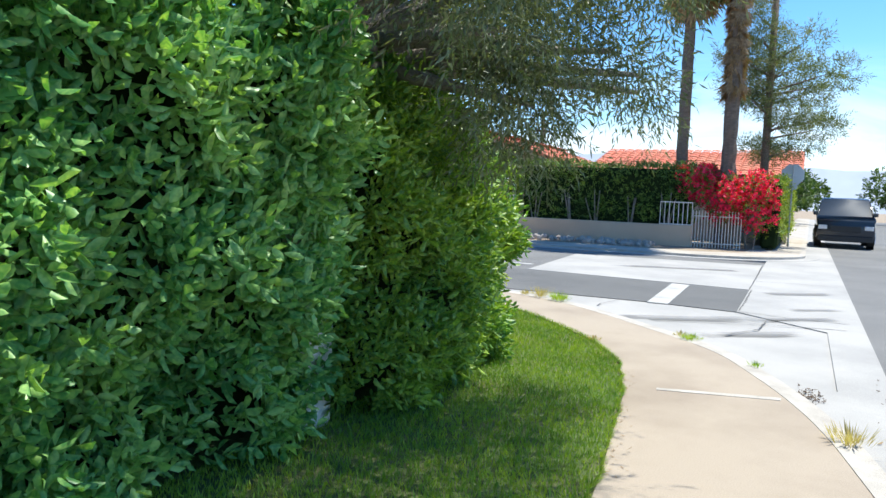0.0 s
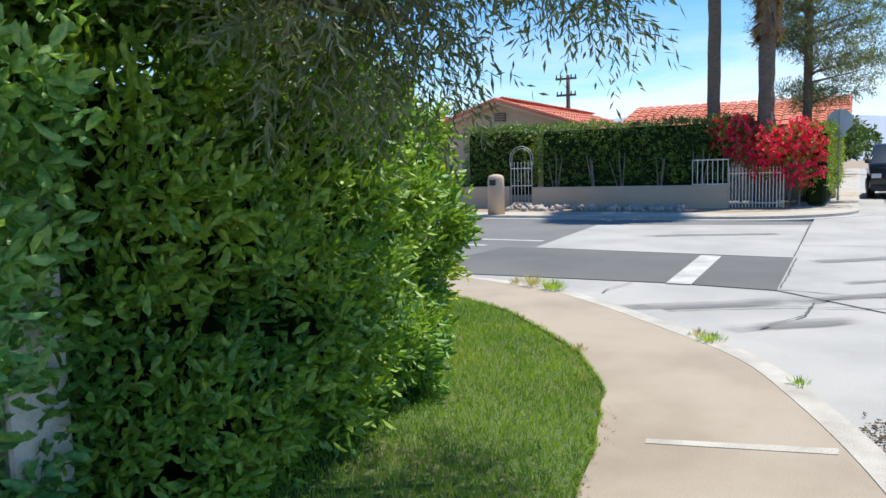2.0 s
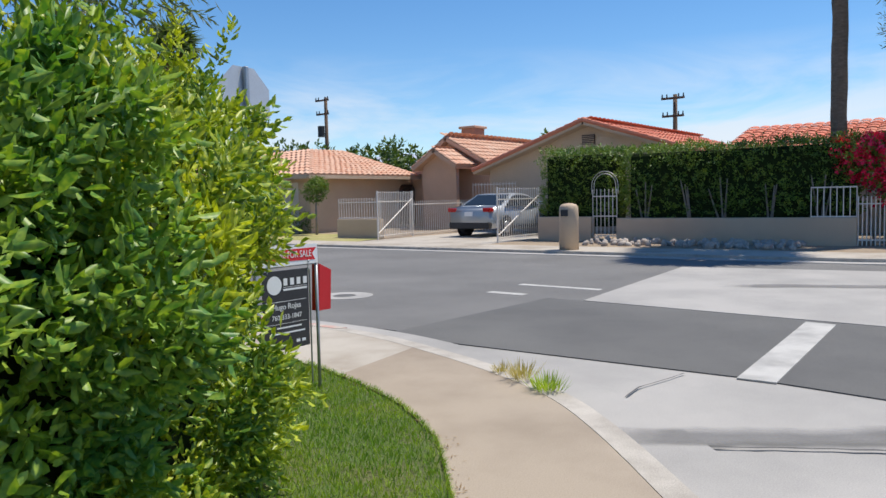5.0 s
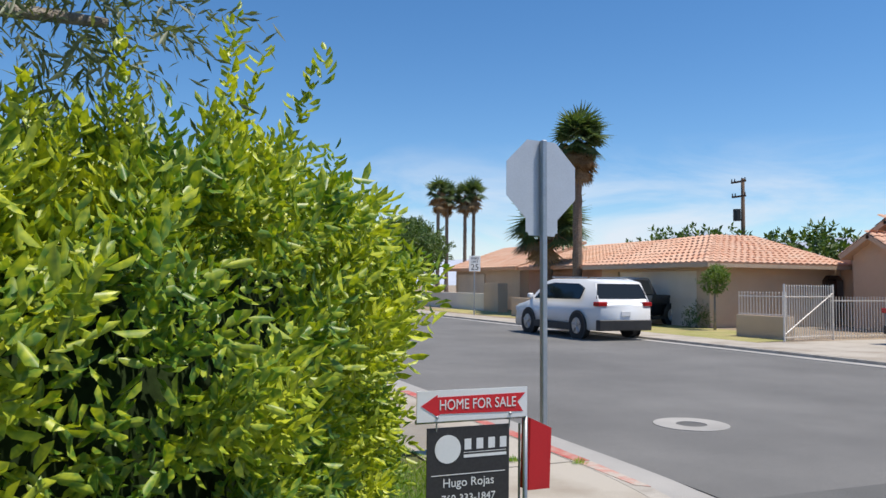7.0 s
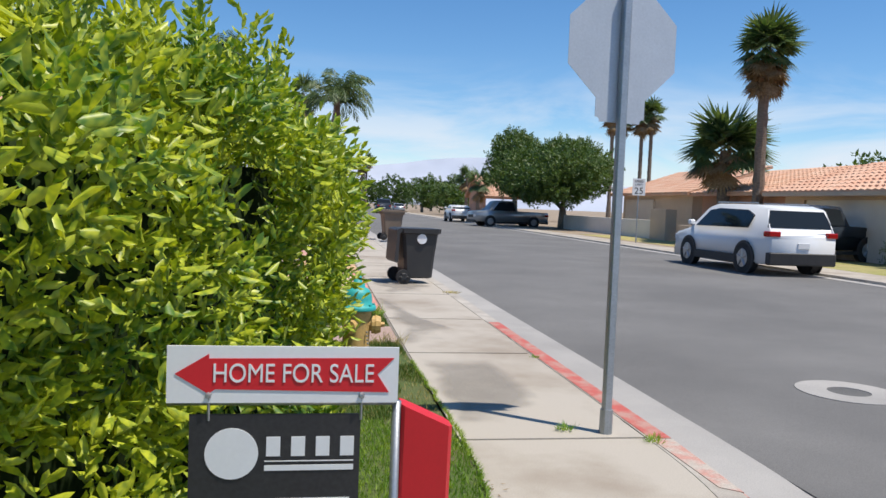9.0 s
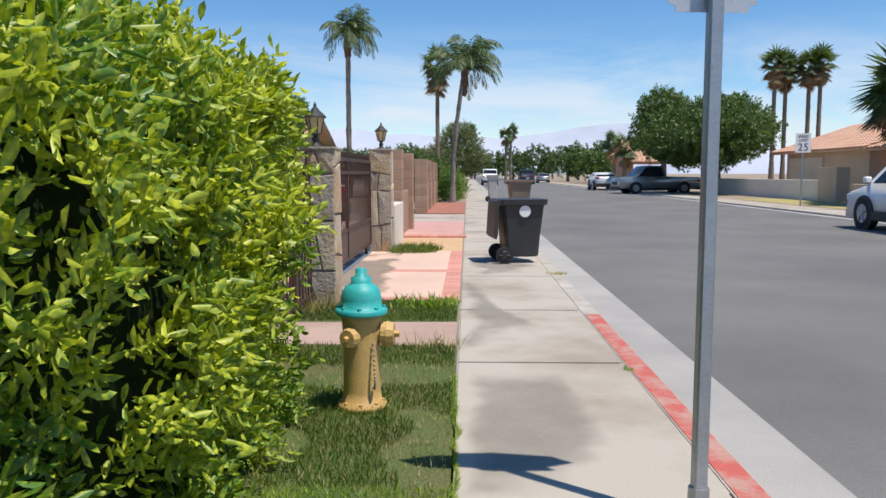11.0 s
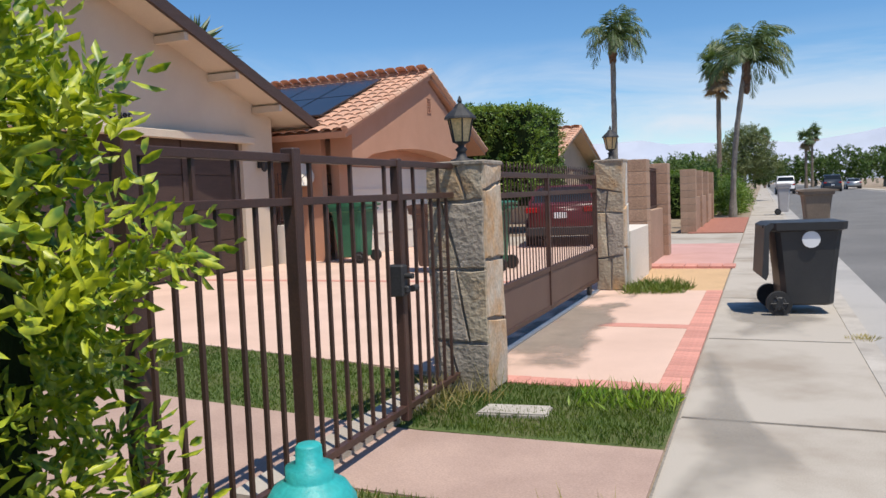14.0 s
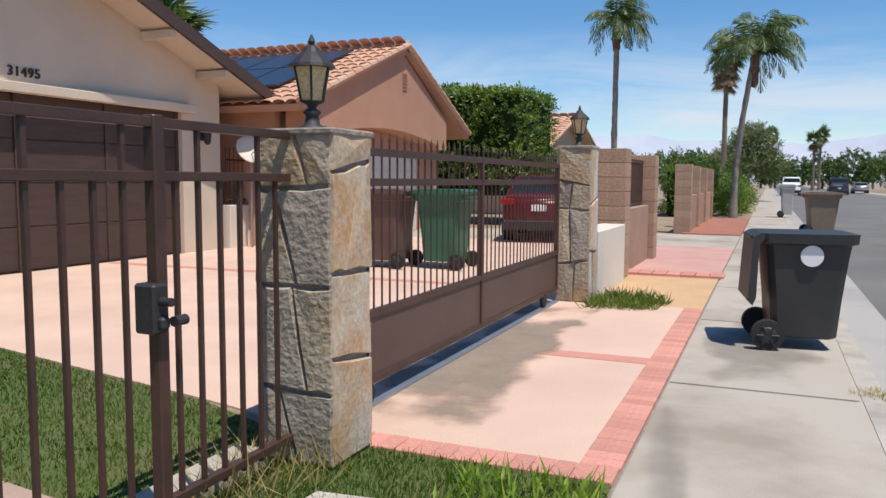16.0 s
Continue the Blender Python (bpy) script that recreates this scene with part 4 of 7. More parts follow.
def car(name, label, x, y, rz, paint, L=5.0, W=1.95, H=1.76, style="suv", category="car", z=-0.07):
    """Vehicle along its own x axis, front towards +x."""
    root = empty(name, x, y, z, rz)
    tagged(root, label, category)
    hl, hw = L / 2, W / 2
    wb = L * 0.295
    if style == "suv":
        prof = [(-hl, 0.45), (-hl + 0.03, 0.28), (hl - 0.15, 0.26), (hl, 0.42), (hl - 0.02, 0.75), (hl - 0.10, 0.93), (hl - 1.15, 1.06), (hl - 1.85, H - 0.10), (hl - 2.3, H), (-hl + 0.9, H - 0.01), (-hl + 0.38, H - 0.10), (-hl + 0.10, 1.08), (-hl, 0.95)]
        glass_side = [(hl - 1.45, 1.15), (hl - 2.0, H - 0.18), (hl - 2.5, H - 0.12), (-hl + 1.15, H - 0.15), (-hl + 0.80, H - 0.28), (-hl + 0.92, 1.17)]
        rear = ((-hl + 0.365, H - 0.15), (-hl + 0.158, 1.20))
        front = ((hl - 1.86, H - 0.12), (hl - 1.20, 1.09))
    elif style == "sedan":
        prof = [(-hl, 0.45), (-hl + 0.05, 0.28), (hl - 0.15, 0.26), (hl, 0.40), (hl - 0.03, 0.65), (hl - 0.25, 0.80), (hl - 1.25, 0.95), (hl - 2.0, H - 0.06), (hl - 2.5, H), (-hl + 1.55, H - 0.03), (-hl + 0.75, 1.02), (-hl + 0.06, 0.97), (-hl, 0.8)]
        glass_side = [(hl - 1.40, 0.98), (hl - 2.02, H - 0.12), (hl - 2.5, H - 0.07), (-hl + 1.55, H - 0.10), (-hl + 0.95, 1.02)]
        rear = ((-hl + 1.50, H - 0.05), (-hl + 0.80, 1.04))
        front = ((hl - 2.0, H - 0.08), (hl - 1.3, 0.97))
    else:
        prof = [(-hl, 0.55), (-hl + 0.04, 0.40), (hl - 0.15, 0.36), (hl, 0.50), (hl - 0.02, 0.95), (hl - 0.12, 1.10), (hl - 1.25, 1.18), (hl - 1.80, H - 0.06), (hl - 2.2, H), (hl - 3.15, H - 0.02), (hl - 3.35, 1.16), (-hl + 0.02, 1.14), (-hl, 1.0)]
        glass_side = [(hl - 1.40, 1.20), (hl - 1.90, H - 0.14), (hl - 2.3, H - 0.09), (hl - 3.05, H - 0.12), (hl - 3.18, 1.20)]
        rear = ((hl - 3.17, H - 0.10), (hl - 3.33, 1.22))
        front = ((hl - 1.82, H - 0.09), (hl - 1.30, 1.20))
    belt = min(p[1] for p in glass_side) - 0.02
    def narrow(z):
        return hw * (1.0 if z < belt else 1.0 - 0.20 * (z - belt) / (H - belt))
    bm = bmesh.new()
    n = len(prof)
    sides = []
    for sy in (-1, 1):
        sides.append([bm.verts.new((px, sy * (narrow(pz) - (0.10 if abs(px) > hl - 0.12 else 0.0)), pz)) for px, pz in prof])
    bm.faces.new(list(reversed(sides[0])))
    bm.faces.new(sides[1])
    for k in range(n):
        bm.faces.new((sides[0][k], sides[0][(k + 1) % n], sides[1][(k + 1) % n], sides[1][k]))
    bmesh.ops.bevel(bm, geom=[e for e in bm.edges if e.calc_length() > 0.01], offset=0.035, segments=2, affect="EDGES")
    from_bm("body", bm, paint, root, True)
    for sy in (-1, 1):
        bm = bmesh.new()
        add_prism(bm, glass_side, 0.0, sy * 1.0, axis="y")
        for v in bm.verts:
            v.co.y = sy * (narrow(v.co.z) + (0.006 if abs(v.co.y) > 0.5 else -0.03))
        from_bm("side_window", bm, M_GLASS, root)
    for nm, seg_, s in (("rear_window", rear, -1), ("windscreen", front, 1)):
        (xa, za), (xb, zb) = seg_
        v = [(xa + s * 0.012, -narrow(za) + 0.10, za), (xa + s * 0.012, narrow(za) - 0.10, za), (xb + s * 0.012, narrow(zb) - 0.08, zb), (xb + s * 0.012, -narrow(zb) + 0.08, zb)]
        w_ = [(p[0] - s * 0.02, p[1], p[2]) for p in v]
        obj(nm, v + w_, [(0, 1, 2, 3), (7, 6, 5, 4), (0, 4, 5, 1), (1, 5, 6, 2), (2, 6, 7, 3), (3, 7, 4, 0)], M_GLASS, root)
    box("rear_bumper", (-hl - 0.02, -hw * 0.92, 0.28), (-hl + 0.18, hw * 0.92, 0.60 if style == "suv" else 0.50), M_TRIM, root, 0.03)
    box("front_bumper", (hl - 0.2, -hw * 0.92, 0.26), (hl + 0.015, hw * 0.92, 0.48), M_TRIM, root, 0.03)
    for sy in (-1, 1):
        box("sill", (-wb, sy * hw * 0.98 - 0.03, 0.24), (wb, sy * hw * 0.98 + 0.03, 0.46 if style == "suv" else 0.36), M_TRIM, root, 0.01)
    for sy in (-1, 1):
        zt = 0.98 if style == "suv" else 0.84
        box("tail_lamp", (-hl - 0.012, sy * hw * 0.78 - 0.15, zt), (-hl + 0.26, sy * hw * 0.80 + 0.15, zt + 0.13), M_TAIL, root, 0.02)
        box("headlamp", (hl - 0.16, sy * hw * 0.76 - 0.15, 0.70), (hl + 0.006, sy * hw * 0.76 + 0.15, 0.86), M_HEAD, root, 0.02)
    box("grille", (hl - 0.1, -hw * 0.5, 0.62), (hl + 0.012, hw * 0.5, 0.84), M_TRIM, root, 0.01)
    box("number_plate", (-hl - 0.025, -0.16, 0.70), (-hl + 0.02, 0.16, 0.84), M_WHITESIGN, root, 0.004)
    r = 0.39 if style != "sedan" else 0.32
    for sx in (-1, 1):
        for sy in (-1, 1):
            bm = bmesh.new()
            cx, cy = sx * wb, sy * (hw - 0.11)
            add_tube(bm, (cx, cy - 0.115, r), (cx, cy + 0.115, r), r, seg=24)
            tyre = from_bm("wheel", bm, M_BLACK, root, False)
            bm = bmesh.new()
            add_tube(bm, (cx, sy * (hw - 0.02), r), (cx, sy * (hw + 0.008), r), r + 0.07, r + 0.06, seg=24)
            from_bm("wheel_arch", bm, M_TRIM, root)
            bm = bmesh.new()
            add_tube(bm, (cx, sy * (hw - 0.10), r), (cx, sy * (hw + 0.014), r), r * 1.0, r * 0.99, seg=24)
            add_tube(bm, (cx, sy * (hw + 0.010), r), (cx, sy * (hw + 0.022), r), r * 0.66, r * 0.62, seg=20)
            from_bm("tyre", bm, M_BLACK, tyre)
            bm = bmesh.new()
            for k in range(5):
                th = k * 2 * math.pi / 5 + 0.3
                add_tube(bm, (cx, sy * (hw + 0.03), r), (cx + r * 0.58 * math.cos(th), sy * (hw + 0.026), r + r * 0.58 * math.sin(th)), 0.04, 0.03, 6)
            add_tube(bm, (cx, sy * (hw + 0.016), r), (cx, sy * (hw + 0.028), r), r * 0.63, r * 0.60, seg=20)
            from_bm("alloy", bm, M_RIM, tyre)
    for sy in (-1, 1):
        box("mirror", (front[1][0] - 0.10, sy * (hw + 0.02) - 0.09, belt + 0.03), (front[1][0] + 0.04, sy * (hw + 0.02) + 0.09, belt + 0.18), paint, root, 0.03)
    return root


def fan_palm(name, label, x, y, h, trunk_r, crown_r, n_green=38, n_dry=26, skirt=1.2, feather=False, lean=(0, 0), group="", dry_len=0.85, dry_el=(-86, -5)):
    """Palm: ringed trunk, fronds of many blades, hanging dry skirt."""
    root = empty(name, x, y, -0.02)
    tagged(root, label, "palm tree", group)
    bm = bmesh.new()
    rings, seg = int(h / 0.35) + 2, 10
    prev = None
    for i in range(rings):
        f = i / (rings - 1)
        r = trunk_r * (1.25 - 0.45 * min(1, f * 4) if f < 0.25 else 0.9 - 0.15 * f) * (1 + 0.05 * (i % 2))
        cx, cy = lean[0] * f * f, lean[1] * f * f
        ring = [bm.verts.new((cx + r * math.cos(2 * math.pi * k / seg) * (1 + 0.06 * RNG.normal()), cy + r * math.sin(2 * math.pi * k / seg) * (1 + 0.06 * RNG.normal()), h * f)) for k in range(seg)]
        if prev:
            for k in range(seg):
                bm.faces.new((prev[k], prev[(k + 1) % seg], ring[(k + 1) % seg], ring[k]))
        prev = ring
    bm.faces.new(prev)
    from_bm("trunk", bm, M_BARK if not feather else M_BARKGREY, root)
    top = np.array([lean[0], lean[1], h])
    if feather:
        # swollen brown boots under the crown
        bm = bmesh.new()
        add_lathe(bm, [(trunk_r * 0.7, -1.15), (trunk_r * 1.25, -0.95), (trunk_r * 1.05, -0.8), (trunk_r * 1.5, -0.55), (trunk_r * 1.2, -0.4), (trunk_r * 1.35, -0.15), (trunk_r * 0.8, 0.25)], 10)
        for v in bm.verts:
            v.co += Vector((top[0], top[1], top[2])) + Vector(RNG.normal(0, trunk_r * 0.14, 3))
        from_bm("crown_boots", bm, M_BOOTS, root)
    def fronds(count, pitch_lo, pitch_hi, length, material, nm, base_dz):
        B, A, S, Ls, Ws = [], [], [], [], []
        for i in range(count):
            az = RNG.uniform(0, 2 * math.pi)
            el = radians(RNG.uniform(pitch_lo, pitch_hi))
            d = np.array([math.cos(az) * math.cos(el), math.sin(az) * math.cos(el), math.sin(el)])
            side = np.array([-math.sin(az), math.cos(az), 0])
            upv = np.cross(d, side)
            Lf = length * RNG.uniform(0.8, 1.1)
            b0 = top + np.array([0, 0, base_dz * RNG.random()])
            if feather:
                pts = []
                p, dd = b0.copy(), d.copy()
                for k in range(26):
                    p = p + dd * Lf / 26
                    dd = dd + np.array([0, 0, -0.045 - 0.0045 * k])
                    dd /= np.linalg.norm(dd)
                    pts.append((p.copy(), dd.copy()))
                for k, (p, dd) in enumerate(pts):
                    sl = Lf * 0.30 * math.sin(math.pi * (k + 2.5) / 30)
                    for sg in (-1, 1):
                        a = dd * 0.6 + side * sg * 0.55 + np.array([0, 0, -0.55]) + RNG.normal(0, 0.12, 3)
                        B.append(p), A.append(a / np.linalg.norm(a)), S.append(dd), Ls.append(sl), Ws.append(0.06 * crown_r / 2)
                    B.append(p), A.append(dd), S.append(side), Ls.append(Lf / 13), Ws.append(0.05)
            else:
                stalk = Lf * 0.45
                c = b0 + d * stalk
                B.append(b0), A.append(d), S.append(side), Ls.append(stalk * 1.1), Ws.append(0.06)
                for k in range(15):
                    th = radians(-100 + 200 * k / 14)
                    a = d * math.cos(th) + side * math.sin(th) + np.array([0, 0, -0.38 - 0.35 * abs(math.sin(th))])
                    a /= np.linalg.norm(a)
                    s = np.cross(a, upv)
                    s /= np.linalg.norm(s) + 1e-9
                    B.append(c), A.append(a), S.append(s), Ls.append(Lf * 0.58 * RNG.uniform(0.85, 1.1)), Ws.append(Lf * 0.085)
        blades(nm, np.array(B), np.array(A), np.array(S), np.array(Ls), np.array(Ws), 0.15, material, root)
    fronds(n_green, -35 if not feather else 12, 84, crown_r, M_LEAF_PALM, "fronds", 0.25)
    if n_dry:
        fronds(n_dry, dry_el[0], dry_el[1], crown_r * dry_len, M_LEAF_DRY, "dry_skirt", -skirt)
    return root


def leafy_tree(name, label, x, y, trunk_h, trunk_r, blobs, material, leaf=0.16, per_m2=26, bark=None, lean=(0, 0), category="tree", group="", per=7, droop=0.0, width=0.5, twig=0.35, limbs=True, whorl=False):
    """Tree: tapered trunk, limbs to each mass of foliage, many leaf sprigs round irregular masses. blobs: (dx, dy, z, rx, ry, rz)."""
    root = empty(name, x, y, -0.02)
    tagged(root, label, category, group)
    bm = bmesh.new()
    add_tube(bm, (0, 0, 0), (lean[0], lean[1], trunk_h), trunk_r, trunk_r * 0.65, 10)
    if limbs:
        for bx, by, bz, rx, ry, rz in blobs:
            if whorl:
                add_tube(bm, (0, 0, min(trunk_h, bz - 0.5)), (bx, by, bz - 0.05), trunk_r * 0.28, trunk_r * 0.08, 6)
                continue
            mid = Vector((lean[0] + (bx - lean[0]) * 0.5, lean[1] + (by - lean[1]) * 0.5, trunk_h + (bz - trunk_h) * 0.45))
            add_tube(bm, (lean[0], lean[1], trunk_h * 0.92), mid, trunk_r * 0.5, trunk_r * 0.35, 7)
            add_tube(bm, mid, (bx, by, bz), trunk_r * 0.35, trunk_r * 0.1, 6)
    from_bm("trunk", bm, bark or M_BARKGREY, root, True)
    P, N = [], []
    for bx, by, bz, rx, ry, rz in blobs:
        area = 4 * math.pi * ((rx * ry) ** 1.6 / 3 + (rx * rz) ** 1.6 / 3 + (ry * rz) ** 1.6 / 3) ** (1 / 1.6)
        k = int(area * per_m2)
        d = unit(RNG.normal(0, 1, (k, 3)))
        rr = RNG.uniform(0.35, 1.12, (k, 1)) ** 0.6
        for q, r in zip(d, rr):
            nz = noise.noise(Vector(q * 2.0) + Vector((bx, by, bz))) * 0.36
            p = np.array([bx, by, bz]) + q * np.array([rx, ry, rz]) * (r[0] + nz)
            P.append(p), N.append(q)
    sprigs("leaves", np.array(P), np.array(N), material, root, per, leaf, leaf * width, twig, up=0.3, droop=droop)
    return root

# ---- front yard with gate ----
drive = slab("ground_driveway", [(0.79, 7.2), (0.79, 12.25), (-0.55, 12.25), (-0.62, 20.5), (-8.3, 20.5), (-8.3, 8.75), (-1.6, 7.4), (-0.75, 7.2)], -0.2, 0.0, M_PEACH)
tagged(drive, "peach painted concrete driveway in front of the garage", "driveway", kind="structure")
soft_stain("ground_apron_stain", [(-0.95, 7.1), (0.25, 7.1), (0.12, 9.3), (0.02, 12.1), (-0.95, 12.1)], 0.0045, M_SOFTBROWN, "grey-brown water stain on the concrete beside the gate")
tagged(slab("ground_pink_walk", [(0.965, 4.93), (0.965, 5.89), (-0.42, 5.86), (-4.0, 6.3), (-7.5, 6.6), (-7.5, 4.3), (-0.4, 4.4), (-0.42, 4.96)], -0.2, -0.002, M_PINK), "pink tinted concrete walk through the iron gate", "path", kind="structure")
tagged(slab("ground_grass_strip", [(0.965, 5.89), (0.965, 7.06), (-0.75, 7.06), (-0.75, 5.89)], -0.2, -0.006, M_LAWN), "grassy strip beside the driveway", "lawn", kind="structure")
tagged(slab("ground_grass_yard", [(-0.75, 5.9), (-0.75, 7.05), (-1.6, 7.38), (-7.5, 8.6), (-7.5, 6.65), (-4.0, 6.3)], -0.2, -0.004, M_LAWN), "lawn inside the fence", "lawn", kind="structure")
tagged(slab("ground_tan_dirt", [(0.965, 12.25), (0.965, 15.0), (-0.6, 15.0), (-0.6, 12.25)], -0.2, -0.002, M_TAN), "bare tan dirt beside the pavement", "ground", kind="structure")
tagged(slab("ground_pink_drive", [(0.965, 15.6), (0.965, 20.6), (-14, 20.6), (-14, 20.52), (-0.58, 20.52), (-0.58, 15.6)], -0.2, 0.001, mat("rose driveway concrete", (0.58, 0.34, 0.30), (0.50, 0.28, 0.24), 0.88, 1.2, 90, 0.15, grain=0.12)), "rose tinted concrete driveway", "driveway", kind="structure")
tagged(slab("ground_red_gravel", [(0.965, 24.4), (0.965, 34.0), (-0.5, 34.0), (-0.5, 24.4)], -0.2, 0.03, M_REDCLAY), "red gravel bed beside the pavement", "gravel bed", kind="structure")
tagged(slab("ground_pale_drive", [(0.965, 20.6), (0.965, 24.4), (-14, 24.4), (-14, 20.6)], -0.2, 0.0, M_CONC), "pale concrete driveway", "driveway", kind="structure")
for pts in ([(0.79, 9.45), (0.79, 9.65), (-0.6, 9.65), (-0.6, 9.45)], [(-1.2, 7.9), (-1.0, 7.9), (-1.0, 12.6), (-1.2, 12.6)], [(-8.2, 13.1), (-8.2, 12.9), (-1.2, 12.9), (-1.2, 13.1)]):
    tagged(slab("ground_drive_band", pts, -0.01, 0.004, M_BRICKRED), "red painted band across the driveway", "driveway band", kind="structure")

# stone pillars, faced with irregular flagstones
def stone_face(parent, o, a, u, n, w, h, rng, mats, big=1.0, split=0.55, rough=0.006):
    """Cover one face with irregular stones: slanting courses, some split by a slanting joint."""
    z, t0, t1 = 0.0, 0.0, 0.0
    while z < h - 0.06:
        rh = min(rng.uniform(0.26, 0.50) * big, h - z)
        if h - z - rh < 0.14:
            rh = h - z
        last = z + rh > h - 0.01
        s0, s1 = (0.0, 0.0) if last else (rng.uniform(-0.06, 0.06), rng.uniform(-0.06, 0.06))
        two = rng.random() < split and w > 0.3
        cut0, cut1 = (rng.uniform(0.3, 0.7) * w, rng.uniform(0.25, 0.75) * w) if two else (w, w)
        def low(x):
            return z + t0 + (t1 - t0) * x / w
        def top(x):
            return z + rh + s0 + (s1 - s0) * x / w
        for x0a, x0b, x1a, x1b in (((0, 0, cut0, cut1), (cut0, cut1, w, w)) if two else ((0, 0, w, w),)):
            g = 0.006
            d = rng.uniform(0.016, 0.025)
            xm0, xm1 = (x0a + x1a) / 2, (x0b + x1b) / 2
            zr, zl = (low(x1a) + top(x1b)) / 2, (low(x0a) + top(x0b)) / 2
            poly = [(x0a + g, low(x0a) + g), (xm0, low(xm0) + g + rng.uniform(0, 0.015)), (x1a - g, low(x1a) + g), ((x1a + x1b) / 2 - g - rng.uniform(0, 0.010), zr), (x1b - g, top(x1b) - g), (xm1, top(xm1) - g - rng.uniform(0, 0.015)), (x0b + g, top(x0b) - g), ((x0a + x0b) / 2 + g + rng.uniform(0, 0.010), zl)]
            c = [sum(p[0] for p in poly) / 8, sum(p[1] for p in poly) / 8]
            v = [o + a * p[0] + u * p[1] for p in poly]
            v += [o + a * (c[0] + (p[0] - c[0]) * 0.95) + u * (c[1] + (p[1] - c[1]) * 0.965) + n * (d + rng.uniform(-rough, rough)) for p in poly]
            v.append(o + a * c[0] + u * c[1] + n * (d + rng.uniform(0, rough * 1.5)))
            m = len(poly)
            f = [(m + k, m + (k + 1) % m, 2 * m) for k in range(m)] + [(k, (k + 1) % m, m + (k + 1) % m, m + k) for k in range(m)]
            obj("stone", v, f, mats[int(rng.random() < 0.35)], parent)
        z += rh
        t0, t1 = s0, s1


def stone_pillar(label, x0, x1, y0, y1, h, seed):
    rng = random.Random(seed)
    root = empty("stone_pillar", (x0 + x1) / 2, (y0 + y1) / 2)
    tagged(root, label, "gate pillar", "stone gate pillars")
    w, d = (x1 - x0) / 2, (y1 - y0) / 2
    i = 0.02
    box("core", (-w + i, -d + i, -0.03), (w - i, d - i, h - 0.01), M_MORTAR, root)
    V = Vector
    mats = (M_STONE, M_STONE_W)
    
    stone_face(root, V((-w, -d + i, 0)), V((1, 0, 0)), V((0, 0, 1)), V((0, -1, 0)), 2 * w, h, rng, mats, 1.15, 0.8, 0.012)
    stone_face(root, V((w - i, -d, 0)), V((0, 1, 0)), V((0, 0, 1)), V((1, 0, 0)), 2 * d, h, rng, (M_STONE_RUST, mat("pale cut stone", (0.55, 0.52, 0.47), (0.50, 0.40, 0.27), 0.85, 2.5, 40, 0.3, per_object=0.1, mixpos=(0.5, 0.75))), 1.25, 0.2 if seed == 3 else 0.8)
    stone_face(root, V((w, d - i, 0)), V((-1, 0, 0)), V((0, 0, 1)), V((0, 1, 0)), 2 * w, h, rng, mats)
    stone_face(root, V((-w + i, d, 0)), V((0, -1, 0)), V((0, 0, 1)), V((-1, 0, 0)), 2 * d, h, rng, mats)
    box("cap", (-w - 0.01, -d - 0.01, h - 0.02), (w + 0.01, d + 0.01, h + 0.012), M_STONE, root, 0.008)
    return root


def lantern(x, y, z, label):
    root = empty("lantern", x, y, z)
    tagged(root, label, "lantern", "pillar lanterns")
    bm = bmesh.new()
    add_lathe(bm, [(0.085, 0.0), (0.085, 0.015), (0.04, 0.03), (0.03, 0.07), (0.045, 0.09), (0.02, 0.11), (0.03, 0.125), (0.06, 0.14)], 12)
    from_bm("stem", bm, M_TRIM, root, True)
    bm = bmesh.new()
    add_lathe(bm, [(0.055, 0.145), (0.088, 0.30)], 6)
    from_bm("glass", bm, M_AMBER, root)
    bm = bmesh.new()
    for k in range(6):
        th = k * math.pi / 3
        add_tube(bm, (0.058 * math.cos(th), 0.058 * math.sin(th), 0.14), (0.092 * math.cos(th), 0.092 * math.sin(th), 0.305), 0.006, seg=5)
    add_lathe(bm, [(0.115, 0.30), (0.11, 0.315), (0.075, 0.35), (0.045, 0.375), (0.03, 0.40), (0.012, 0.41), (0.018, 0.425), (0.004, 0.46)], 12)
    from_bm("cage", bm, M_TRIM, root, False)
    return root


stone_pillar("stone-clad gate pillar of grey and ochre flagstones", -0.69, -0.265, 6.70, 7.09, 1.585, 3)
stone_pillar("stone-clad gate pillar beside a low white wall", -0.62, -0.24, 12.15, 12.53, 1.74, 11)
lantern(-0.49, 6.90, 1.595, "black post lantern on a stone pillar")
lantern(-0.43, 12.34, 1.75, "black post lantern on a stone pillar")

# iron fence with its pedestrian gate, on the line of the pillars
def iron_fence():
    fx = -0.50
    root = empty("iron_fence", fx, 4.0)
    tagged(root, "brown painted iron fence of square bars", "fence")
    for y in (3.80,):
        box("post", (-0.035, y - 4.0 - 0.033, -0.03), (0.035, y - 4.0 + 0.033, 1.74), M_IRON, root, 0.006)
    for z in (0.14, 1.48, 1.69):
        box("rail", (-0.02, -0.2, z - 0.02), (0.02, 0.755, z + 0.02), M_IRON, root, 0.003)
    for k in range(7):
        y = -0.12 + 0.125 * k
        box("bar", (-0.009, y - 0.009, 0.10), (0.009, y + 0.009, 1.48 if k % 2 else 1.69), M_IRON, root)
    gate = empty("iron_gate", fx, 4.80)
    tagged(gate, "brown iron pedestrian gate with a black lock, closed", "gate")
    box("post", (-0.035, -0.045, -0.03), (0.035, 0.02, 1.74), M_IRON, gate, 0.006)
    box("lock_post", (-0.028, 1.03, 0.06), (0.028, 1.085, 1.72), M_IRON, gate, 0.006)
